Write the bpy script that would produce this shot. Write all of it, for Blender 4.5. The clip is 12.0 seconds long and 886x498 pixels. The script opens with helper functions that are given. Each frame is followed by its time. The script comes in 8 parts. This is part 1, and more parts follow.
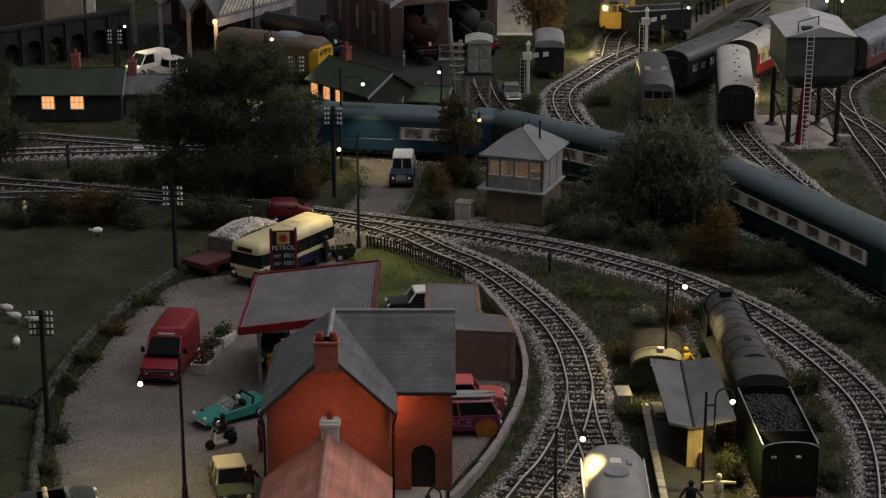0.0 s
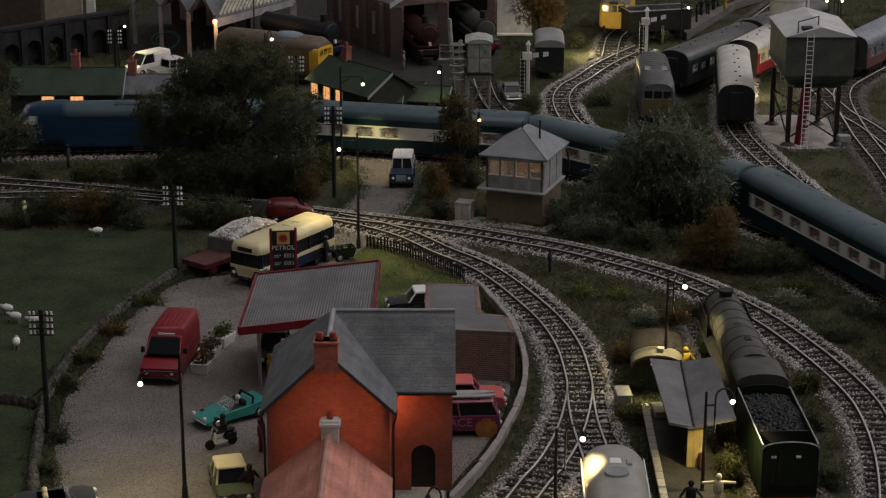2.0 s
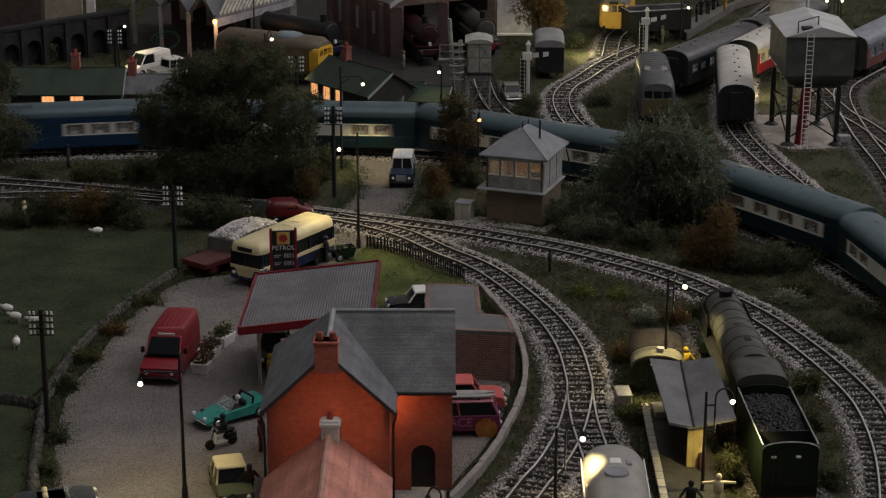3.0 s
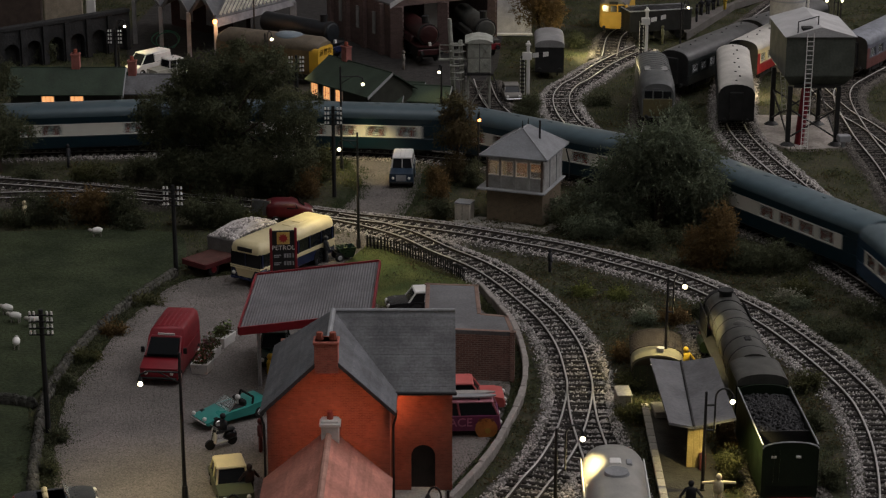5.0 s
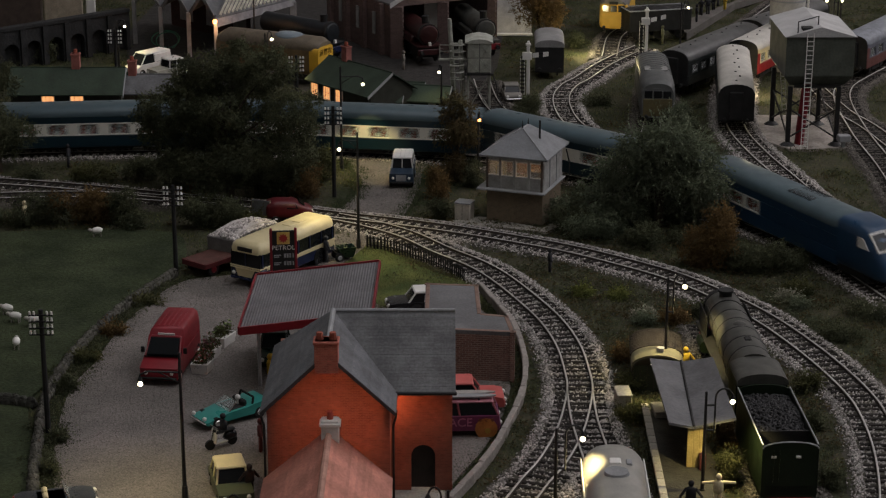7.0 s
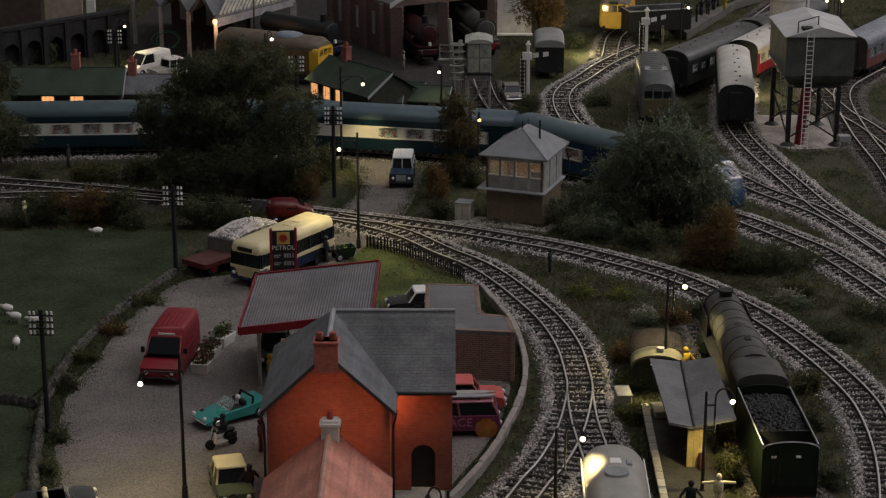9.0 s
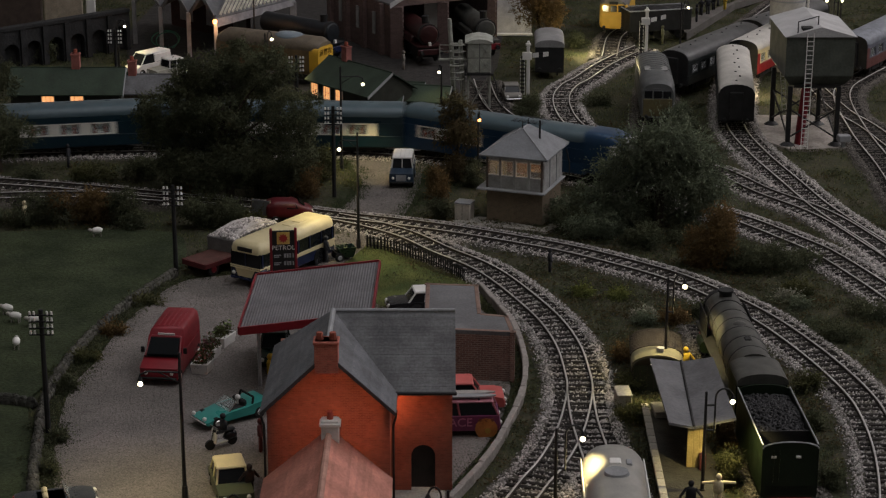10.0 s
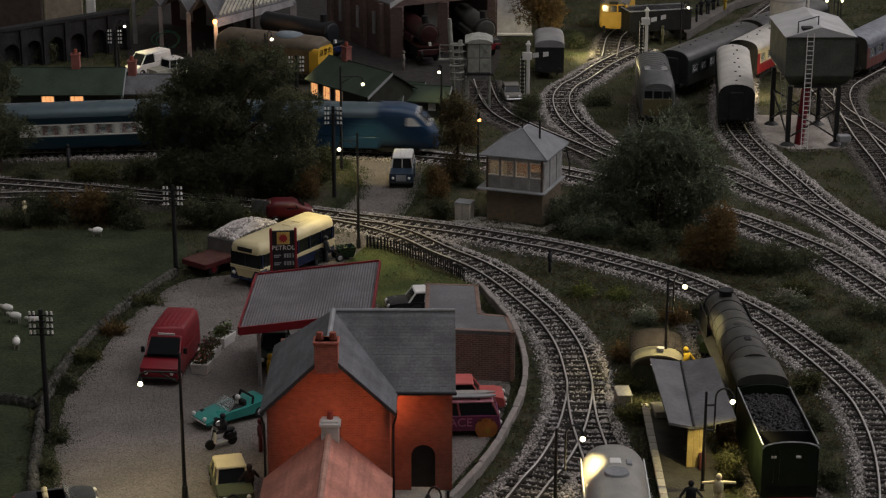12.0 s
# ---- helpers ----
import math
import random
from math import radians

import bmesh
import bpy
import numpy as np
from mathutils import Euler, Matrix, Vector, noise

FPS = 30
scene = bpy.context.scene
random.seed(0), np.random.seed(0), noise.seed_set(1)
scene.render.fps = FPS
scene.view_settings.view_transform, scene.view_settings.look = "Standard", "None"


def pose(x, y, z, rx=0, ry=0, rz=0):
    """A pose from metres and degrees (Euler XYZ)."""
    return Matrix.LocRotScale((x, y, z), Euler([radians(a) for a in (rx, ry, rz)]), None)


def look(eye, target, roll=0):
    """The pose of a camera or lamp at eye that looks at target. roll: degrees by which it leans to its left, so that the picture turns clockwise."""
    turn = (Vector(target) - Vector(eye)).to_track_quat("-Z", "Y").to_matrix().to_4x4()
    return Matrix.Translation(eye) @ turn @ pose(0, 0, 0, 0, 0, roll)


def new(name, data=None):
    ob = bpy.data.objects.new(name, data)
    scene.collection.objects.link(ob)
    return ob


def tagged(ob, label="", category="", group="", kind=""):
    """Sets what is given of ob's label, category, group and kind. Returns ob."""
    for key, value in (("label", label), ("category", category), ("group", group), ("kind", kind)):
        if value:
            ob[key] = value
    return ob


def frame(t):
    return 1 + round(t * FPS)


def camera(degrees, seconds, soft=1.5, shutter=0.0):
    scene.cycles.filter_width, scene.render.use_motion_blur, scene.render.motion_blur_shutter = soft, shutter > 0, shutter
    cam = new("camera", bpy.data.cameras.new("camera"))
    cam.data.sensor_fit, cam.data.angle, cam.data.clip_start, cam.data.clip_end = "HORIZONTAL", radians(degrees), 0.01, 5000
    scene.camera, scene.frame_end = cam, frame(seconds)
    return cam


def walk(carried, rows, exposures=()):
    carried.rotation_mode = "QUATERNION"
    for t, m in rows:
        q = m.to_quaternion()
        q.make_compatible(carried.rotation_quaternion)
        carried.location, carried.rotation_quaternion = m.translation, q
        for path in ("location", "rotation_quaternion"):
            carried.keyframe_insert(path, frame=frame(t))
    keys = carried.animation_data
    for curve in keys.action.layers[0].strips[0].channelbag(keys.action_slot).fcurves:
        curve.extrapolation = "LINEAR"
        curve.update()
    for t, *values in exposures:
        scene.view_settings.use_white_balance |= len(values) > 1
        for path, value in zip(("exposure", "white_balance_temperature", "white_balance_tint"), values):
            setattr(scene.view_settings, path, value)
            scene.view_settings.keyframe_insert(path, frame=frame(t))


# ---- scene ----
# Everything is written in metres of the full-size railway; S turns them into metres of the model.
S = 1 / 73.0
cam = camera(24.772, 12.0, soft=1.25, shutter=1.3)
EYE = pose(0, 0, 39.10 * S, 90 - 18.00)
walk(cam, [(0, EYE), (12, EYE)])

# ---- light: a dim room with an assumed right-hand window and an added ceiling lamp, and the layout's own small lamps ----
world = bpy.data.worlds.new("room_air")
scene.world = world
world.use_nodes = True
world.node_tree.nodes["Background"].inputs[0].default_value = (0.75, 0.85, 1.0, 1)
world.node_tree.nodes["Background"].inputs[1].default_value = 0.0


def room_area_light(name, at, to, sx, sy, watts, colour):
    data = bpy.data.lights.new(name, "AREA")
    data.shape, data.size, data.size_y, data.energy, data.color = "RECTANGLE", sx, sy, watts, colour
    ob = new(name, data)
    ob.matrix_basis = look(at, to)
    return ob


room_area_light("room_area_light", (2.55, 2.6, 1.75), (0, 2.2, 0.2), 2.2, 1.0, 25, (1.0, 0.92, 0.94))
# unseen ceiling lamp, added as broad soft fill over the layout
room_area_light("added_ceiling_fill", (1.0, 1.2, 2.23), (1.0, 1.2, 0), 2.9, 3.0, 18.5, (1.0, 0.92, 0.95))


# ---- mesh helpers ----
def rot2(x, y, a):
    c, s = math.cos(radians(a)), math.sin(radians(a))
    return x * c - y * s, x * s + y * c


class Solid:
    """Vertices and faces of one mesh, in full-size metres."""

    def __init__(self):
        self.v, self.f = [], []

    def add(self, verts, faces):
        n = len(self.v)
        self.v += [tuple(p) for p in verts]
        self.f += [tuple(n + i for i in q) for q in faces]
        return self

    def box(self, x, y, z, sx, sy, sz, rz=0, b=0.0, lean=(0, 0)):
        """A box on the height z round (x, y); b: chamfer; lean: shift of the top."""
        hx, hy = sx / 2, sy / 2
        if b <= 0:
            pts = [(-hx, -hy, 0), (hx, -hy, 0), (hx, hy, 0), (-hx, hy, 0)]
            pts += [(p[0] + lean[0], p[1] + lean[1], sz) for p in pts]
            faces = [(0, 3, 2, 1), (4, 5, 6, 7), (0, 1, 5, 4), (1, 2, 6, 5), (2, 3, 7, 6), (3, 0, 4, 7)]
        else:
            b = min(b, hx * 0.9, hy * 0.9, sz * 0.45)
            pts, faces = [], []
            for zz, inset in ((0, b), (b, 0), (sz - b, 0), (sz, b)):
                k = zz / sz
                for ax, ay in ((-hx + b, -hy), (hx - b, -hy), (hx, -hy + b), (hx, hy - b), (hx - b, hy), (-hx + b, hy), (-hx, hy - b), (-hx, -hy + b)):
                    qx = ax * (1 - inset / max(hx, 1e-6)) + lean[0] * k
                    qy = ay * (1 - inset / max(hy, 1e-6)) + lean[1] * k
                    pts.append((qx, qy, zz))
            for r in range(3):
                for i in range(8):
                    j = (i + 1) % 8
                    faces.append((r * 8 + i, r * 8 + j, r * 8 + 8 + j, r * 8 + 8 + i))
            faces += [tuple(range(7, -1, -1)), tuple(range(24, 32))]
        out = []
        for p in pts:
            a, c = rot2(p[0], p[1], rz)
            out.append((x + a, y + c, z + p[2]))
        return self.add(out, faces)

    def tube(self, p, q, r, r2=None, n=8):
        p, q = Vector(p), Vector(q)
        r2 = r if r2 is None else r2
        d = (q - p).normalized()
        a = d.orthogonal().normalized()
        c = d.cross(a)
        pts = [p + (a * math.cos(i * math.tau / n) + c * math.sin(i * math.tau / n)) * r for i in range(n)]
        pts += [q + (a * math.cos(i * math.tau / n) + c * math.sin(i * math.tau / n)) * r2 for i in range(n)]
        faces = [(i, (i + 1) % n, n + (i + 1) % n, n + i) for i in range(n)]
        return self.add(pts, faces + [tuple(range(n - 1, -1, -1)), tuple(range(n, 2 * n))])

    def path(self, pts, r, n=6):
        for p, q in zip(pts, pts[1:]):
            self.tube(p, q, r, r, n)
        return self

    def prism(self, poly, a, b, axis="y"):
        """A polygon extruded from a to b along an axis; poly is (x, z) for y, (y, z) for x, (x, y) for z."""
        put = {"y": lambda p, k: (p[0], k, p[1]), "x": lambda p, k: (k, p[0], p[1]), "z": lambda p, k: (p[0], p[1], k)}[axis]
        n = len(poly)
        pts = [put(p, a) for p in poly] + [put(p, b) for p in poly]
        faces = [(i, (i + 1) % n, n + (i + 1) % n, n + i) for i in range(n)]
        return self.add(pts, faces + [tuple(range(n - 1, -1, -1)), tuple(range(n, 2 * n))])

    def loft(self, rings, caps=True):
        n = len(rings[0])
        pts = [p for ring in rings for p in ring]
        faces = []
        for r in range(len(rings) - 1):
            for i in range(n):
                j = (i + 1) % n
                faces.append((r * n + i, r * n + j, r * n + n + j, r * n + n + i))
        if caps:
            faces += [tuple(range(n - 1, -1, -1)), tuple(range((len(rings) - 1) * n, len(rings) * n))]
        return self.add(pts, faces)

    def ball(self, x, y, z, r, sx=1, sy=1, sz=1, n=10, m=6, rough=0.0):
        rings = []
        for j in range(m + 1):
            a = math.pi * (j / m - 0.5)
            ring = []
            for i in range(n):
                t = i * math.tau / n
                k = r * (1 + rough * random.uniform(-1, 1))
                ring.append((x + sx * k * math.cos(a) * math.cos(t), y + sy * k * math.cos(a) * math.sin(t), z + sz * k * math.sin(a)))
            rings.append(ring)
        return self.loft(rings)

    def wall_yz(self, quad, thick):
        """A slab from four corners, thickened by the vector thick."""
        t = Vector(thick)
        pts = [Vector(p) for p in quad] + [Vector(p) + t for p in quad]
        return self.add(pts, [(0, 1, 2, 3), (7, 6, 5, 4), (0, 4, 5, 1), (1, 5, 6, 2), (2, 6, 7, 3), (3, 7, 4, 0)])

    def mesh(self, name, smooth=None):
        me = bpy.data.meshes.new(name)
        me.from_pydata((np.array(self.v, dtype=float) * S).tolist(), [], self.f)
        bm = bmesh.new()
        bm.from_mesh(me)
        bmesh.ops.recalc_face_normals(bm, faces=bm.faces)
        bm.to_mesh(me)
        bm.free()
        if smooth:
            for p in me.polygons:
                p.use_smooth = True
            me.set_sharp_from_angle(angle=radians(smooth))
        return me


def raw_mesh(name, verts, faces):
    """Large joined geometry from number arrays, unchecked normals."""
    me = bpy.data.meshes.new(name)
    verts = np.asarray(verts, dtype=np.float32) * S
    faces = np.asarray(faces, dtype=np.int32)
    k = faces.shape[1]
    me.vertices.add(len(verts))
    me.vertices.foreach_set("co", verts.ravel())
    me.loops.add(faces.size)
    me.loops.foreach_set("vertex_index", faces.ravel())
    me.polygons.add(len(faces))
    me.polygons.foreach_set("loop_start", np.arange(0, faces.size, k, dtype=np.int32))
    me.update(calc_edges=True)
    return me


def P(x, y, z=0.0, rz=0.0, rx=0.0, ry=0.0):
    return pose(x * S, y * S, z * S, rx, ry, rz)


def thing(name, x, y, z=0.0, rz=0.0, label="", category="", group="", kind=""):
    ob = new(name)
    ob.empty_display_size = 0.01
    ob.matrix_basis = P(x, y, z, rz)
    return tagged(ob, label, category, group, kind)


def part(name, solid, material, parent=None, label="", smooth=None, at=None):
    me = solid.mesh(name, smooth) if isinstance(solid, Solid) else solid
    if not me.materials:
        me.materials.append(material)
    ob = new(name, me)
    ob.parent = parent
    if at is not None:
        ob.matrix_basis = at
    return tagged(ob, label)


# ---- materials ----
def mat(name, col, rough=0.7, metal=0.0, var=0.3, scale=1.5, grain=12.0, bump=0.2, col2=None, spec=0.4, island=0.0, rnd=0.12):
    """Paint, earth, wood and so on: two scales of change, fine relief, and a slight change from piece to piece."""
    m = bpy.data.materials.new(name)
    m.use_nodes = True
    nt = m.node_tree
    N, Lk = nt.nodes, nt.links
    b = N["Principled BSDF"]
    b.inputs["Roughness"].default_value, b.inputs["Metallic"].default_value = rough, metal
    b.inputs["Specular IOR Level"].default_value = spec
    tc = N.new("ShaderNodeTexCoord")
    mp = N.new("ShaderNodeMapping")
    mp.inputs["Scale"].default_value = (1 / S,) * 3
    Lk.new(tc.outputs["Object"], mp.inputs["Vector"])
    big, fine = N.new("ShaderNodeTexNoise"), N.new("ShaderNodeTexNoise")
    big.inputs["Scale"].default_value, fine.inputs["Scale"].default_value = scale, grain
    big.inputs["Detail"].default_value, fine.inputs["Detail"].default_value = 4, 3
    for n in (big, fine):
        Lk.new(mp.outputs["Vector"], n.inputs["Vector"])
    mix = N.new("ShaderNodeMix")
    mix.data_type = "RGBA"
    c2 = col2 or tuple(c * (1 - var) for c in col)
    mix.inputs[6].default_value, mix.inputs[7].default_value = (*col, 1), (*c2, 1)
    ramp = N.new("ShaderNodeMapRange")
    ramp.inputs["From Min"].default_value, ramp.inputs["From Max"].default_value = 0.35, 0.65
    Lk.new(big.outputs["Fac"], ramp.inputs["Value"])
    Lk.new(ramp.outputs["Result"], mix.inputs[0])
    hsv = N.new("ShaderNodeHueSaturation")
    Lk.new(mix.outputs[2], hsv.inputs["Color"])
    val = N.new("ShaderNodeMapRange")
    val.inputs["From Min"].default_value, val.inputs["From Max"].default_value = 0.25, 0.75
    val.inputs["To Min"].default_value, val.inputs["To Max"].default_value = 1 - var * 0.7, 1 + var * 0.7
    Lk.new(fine.outputs["Fac"], val.inputs["Value"])
    info = N.new("ShaderNodeObjectInfo")
    src = info.outputs["Random"]
    amount = rnd
    if island:
        geo = N.new("ShaderNodeNewGeometry")
        src, amount = geo.outputs["Random Per Island"], island
    r2 = N.new("ShaderNodeMapRange")
    r2.inputs["To Min"].default_value, r2.inputs["To Max"].default_value = 1 - amount, 1 + amount
    Lk.new(src, r2.inputs["Value"])
    mul = N.new("ShaderNodeMath")
    mul.operation = "MULTIPLY"
    Lk.new(val.outputs["Result"], mul.inputs[0])
    Lk.new(r2.outputs["Result"], mul.inputs[1])
    Lk.new(mul.outputs[0], hsv.inputs["Value"])
    Lk.new(hsv.outputs["Color"], b.inputs["Base Color"])
    if bump:
        bp = N.new("ShaderNodeBump")
        bp.inputs["Strength"].default_value, bp.inputs["Distance"].default_value = bump, 0.05 * S
        Lk.new(fine.outputs["Fac"], bp.inputs["Height"])
        Lk.new(bp.outputs["Normal"], b.inputs["Normal"])
    rr = N.new("ShaderNodeMapRange")
    rr.inputs["To Min"].default_value, rr.inputs["To Max"].default_value = max(0.02, rough - 0.12), min(1, rough + 0.12)
    Lk.new(big.outputs["Fac"], rr.inputs["Value"])
    Lk.new(rr.outputs["Result"], b.inputs["Roughness"])
    return m


def brick_mat(name, col, col2, mortar, bw=0.23, bh=0.08, rough=0.85):
    m = mat(name, col, rough=rough, col2=col2, var=0.4, scale=0.6, grain=3.5, bump=0.35)
    nt = m.node_tree
    N, Lk = nt.nodes, nt.links
    mp = next(n for n in N if n.type == "MAPPING")
    hsv = next(n for n in N if n.type == "HUE_SAT")
    sep, add, com = N.new("ShaderNodeSeparateXYZ"), N.new("ShaderNodeMath"), N.new("ShaderNodeCombineXYZ")
    Lk.new(mp.outputs["Vector"], sep.inputs[0])
    Lk.new(sep.outputs["X"], add.inputs[0])
    Lk.new(sep.outputs["Y"], add.inputs[1])
    Lk.new(add.outputs[0], com.inputs["X"])
    Lk.new(sep.outputs["Z"], com.inputs["Y"])
    br = N.new("ShaderNodeTexBrick")
    br.inputs["Scale"].default_value = 1
    br.inputs["Brick Width"].default_value, br.inputs["Row Height"].default_value, br.inputs["Mortar Size"].default_value = bw, bh, 0.012
    br.inputs["Mortar"].default_value = (*mortar, 1)
    Lk.new(com.outputs[0], br.inputs["Vector"])
    Lk.new(hsv.outputs["Color"], br.inputs["Color1"])
    dark = N.new("ShaderNodeHueSaturation")
    dark.inputs["Value"].default_value = 0.75
    Lk.new(hsv.outputs["Color"], dark.inputs["Color"])
    Lk.new(dark.outputs["Color"], br.inputs["Color2"])
    b = N["Principled BSDF"]
    Lk.new(br.outputs["Color"], b.inputs["Base Color"])
    return m


def glow(name, col, strength, base=(0.8, 0.8, 0.8)):
    m = bpy.data.materials.new(name)
    m.use_nodes = True
    b = m.node_tree.nodes["Principled BSDF"]
    b.inputs["Base Color"].default_value = (*base, 1)
    b.inputs["Emission Color"].default_value = (*col, 1)
    b.inputs["Emission Strength"].default_value = strength
    return m


def glass(name, col=(0.9, 0.95, 0.95), rough=0.05, trans=0.85):
    m = bpy.data.materials.new(name)
    m.use_nodes = True
    b = m.node_tree.nodes["Principled BSDF"]
    b.inputs["Base Color"].default_value = (*col, 1)
    b.inputs["Roughness"].default_value = rough
    b.inputs["Transmission Weight"].default_value = trans
    b.inputs["IOR"].default_value = 1.15
    return m


EARTH = mat("scenic_earth", (0.062, 0.055, 0.037), 0.95, scale=0.5, grain=5, bump=0.9, var=0.45, col2=(0.034, 0.040, 0.022), spec=0.1)
FIELD = mat("static_grass_mat", (0.045, 0.056, 0.030), 0.95, var=0.6, scale=0.3, grain=6, bump=0.9, col2=(0.026, 0.034, 0.019), spec=0.1)
LAWN = mat("lawn_mat", (0.11, 0.125, 0.04), 0.95, scale=0.5, grain=9, bump=0.8, col2=(0.06, 0.085, 0.03), spec=0.1)
BLADE = mat("grass_blade", (0.075, 0.080, 0.034), 0.9, island=0.35, spec=0.05, bump=0, col2=(0.06, 0.06, 0.028), scale=0.3)
BLADE_DARK = mat("grass_blade_dark", (0.040, 0.050, 0.026), 0.9, island=0.3, spec=0.1, bump=0, col2=(0.03, 0.04, 0.016), scale=0.3)
BLADE_DRY = mat("dry_grass_blade", (0.13, 0.11, 0.055), 0.9, island=0.4, spec=0.1, bump=0, col2=(0.08, 0.07, 0.03), scale=0.3)
GRAVEL = mat("yard_gravel", (0.185, 0.166, 0.155), 0.95, scale=0.35, grain=11, bump=0.8, var=0.6, col2=(0.135, 0.125, 0.115), spec=0.1)
STONE_CHIP = mat("ballast_chip", (0.46, 0.43, 0.41), 0.9, island=0.6, bump=0, var=0.3, spec=0.2)
SLEEPER = mat("sleeper_mat", (0.022, 0.019, 0.017), 0.9, grain=14, rnd=0.3, spec=0.15)
RAIL = mat("rail_rust", (0.032, 0.025, 0.021), 0.7, 0.0, grain=6, spec=0.2)
# worn rail metal; part of its reflected glint is put into the colour
RAIL_TOP = mat("rail_polished_glint", (0.56, 0.54, 0.52), 0.48, 0.4, var=0.35, scale=0.2)
CONCRETE = mat("concrete_mat", (0.34, 0.32, 0.28), 0.9, scale=0.6, grain=10, bump=0.3, var=0.35)
RED_BRICK = brick_mat("red_brick", (0.38, 0.085, 0.05), (0.30, 0.06, 0.04), (0.36, 0.13, 0.08))
DARK_BRICK = brick_mat("dark_brick", (0.22, 0.115, 0.09), (0.16, 0.09, 0.075), (0.28, 0.22, 0.19), 0.32, 0.115)
THIN_BRICK = brick_mat("thin_moulded_brick", (0.36, 0.13, 0.09), (0.24, 0.085, 0.065), (0.30, 0.13, 0.09))


def let_light_through(m, share, colour):
    """Thin coloured plastic: part of the light that falls on one side leaves on the other."""
    nt = m.node_tree
    out = nt.nodes["Material Output"]
    tr, mx = nt.nodes.new("ShaderNodeBsdfTranslucent"), nt.nodes.new("ShaderNodeMixShader")
    tint = nt.nodes.new("ShaderNodeMix")
    tint.data_type = "RGBA"
    tint.inputs[0].default_value = 0.55
    tint.inputs[6].default_value = (*colour, 1)
    nt.links.new(nt.nodes["Principled BSDF"].inputs["Base Color"].links[0].from_socket, tint.inputs[7])
    nt.links.new(tint.outputs[2], tr.inputs["Color"])
    mx.inputs[0].default_value = share
    nt.links.new(nt.nodes["Principled BSDF"].outputs[0], mx.inputs[1])
    nt.links.new(tr.outputs[0], mx.inputs[2])
    nt.links.new(mx.outputs[0], out.inputs["Surface"])


let_light_through(THIN_BRICK, 0.3, (0.62, 0.29, 0.19))
BROWN_BRICK = brick_mat("brown_brick", (0.15, 0.112, 0.07), (0.115, 0.088, 0.058), (0.17, 0.14, 0.10))
STONE = mat("wall_stone", (0.22, 0.20, 0.18), 0.95, scale=1.2, grain=6, bump=0.9, var=0.5)
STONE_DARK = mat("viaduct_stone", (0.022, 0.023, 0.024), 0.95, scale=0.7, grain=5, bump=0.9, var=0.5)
SLATE = mat("slate_mat", (0.125, 0.13, 0.14), 0.62, scale=0.9, grain=8, bump=0.3, var=0.35)
SLATE_DARK = mat("slate_dark_mat", (0.135, 0.137, 0.142), 0.7, scale=0.9, grain=8, bump=0.3, var=0.35)
TILE_RED = mat("red_tile_mat", (0.50, 0.21, 0.155), 0.75, scale=0.7, grain=8, bump=0.4, var=0.3)
LEAD = mat("lead_grey", (0.30, 0.31, 0.32), 0.6, scale=1.0, var=0.25)
IRON = mat("black_iron", (0.018, 0.018, 0.019), 0.5, scale=2, var=0.3)
TIMBER_BLACK = mat("tarred_timber", (0.014, 0.014, 0.014), 0.8, var=0.3)
WHITE = mat("white_paint", (0.72, 0.71, 0.68), 0.5, var=0.12, bump=0.05)
CREAM = mat("cream_paint", (0.62, 0.54, 0.32), 0.38, var=0.1, bump=0.05)
NAVY = mat("navy_paint", (0.012, 0.02, 0.06), 0.3, var=0.2, bump=0.03)
PULLMAN = mat("pullman_blue", (0.006, 0.024, 0.037), 0.32, var=0.15, bump=0.03, spec=0.5)
PULLMAN_ROOF = mat("pullman_roof", (0.06, 0.092, 0.108), 0.38, var=0.15, bump=0.05)
PULLMAN_WHITE = mat("pullman_band_white", (0.66, 0.64, 0.58), 0.35, var=0.08, bump=0.03)
UNDER = mat("underframe_black", (0.012, 0.012, 0.012), 0.75, var=0.4)
SEAT_RED = mat("seat_moquette", (0.42, 0.08, 0.04), 0.9)
RED = mat("red_paint", (0.20, 0.012, 0.02), 0.4, var=0.15, bump=0.03)
RED_BRIGHT = mat("bright_red_paint", (0.40, 0.03, 0.03), 0.5, var=0.15)
ROOF_GREY = mat("coach_roof_grey", (0.26, 0.26, 0.26), 0.6, scale=0.8, var=0.25, bump=0.1)
ROOF_WHITE = mat("coach_roof_white", (0.50, 0.48, 0.44), 0.6, scale=0.8, var=0.2, bump=0.1)
CORR = mat("corrugated_sheet", (0.15, 0.148, 0.155), 0.6, scale=0.6, grain=8, var=0.3)
WOOD = mat("timber_mat", (0.17, 0.12, 0.075), 0.8, scale=2, grain=16, bump=0.4)
BARK = mat("bark_mat", (0.05, 0.036, 0.025), 0.95, bump=0.9)
GLASS_DARK = mat("dark_glass", (0.010, 0.012, 0.014), 0.12, var=0.1, bump=0, spec=0.3)
GLASS = glass("clear_glass")
RUBBER = mat("tyre_rubber", (0.012, 0.012, 0.012), 0.85)
CHROME = mat("chrome_mat", (0.6, 0.6, 0.6), 0.2, 1.0, var=0.05, bump=0)
WARM = glow("window_glow", (1.0, 0.42, 0.14), 1.0)
BULB = glow("bulb_glow", (1.0, 0.86, 0.52), 6)
BULB_ORANGE = glow("bulb_glow_amber", (1.0, 0.28, 0.06), 7)
LEAF = mat("leaf_green", (0.13, 0.13, 0.055), 0.9, island=0.3, bump=0, spec=0.15, scale=0.5, col2=(0.04, 0.05, 0.022))
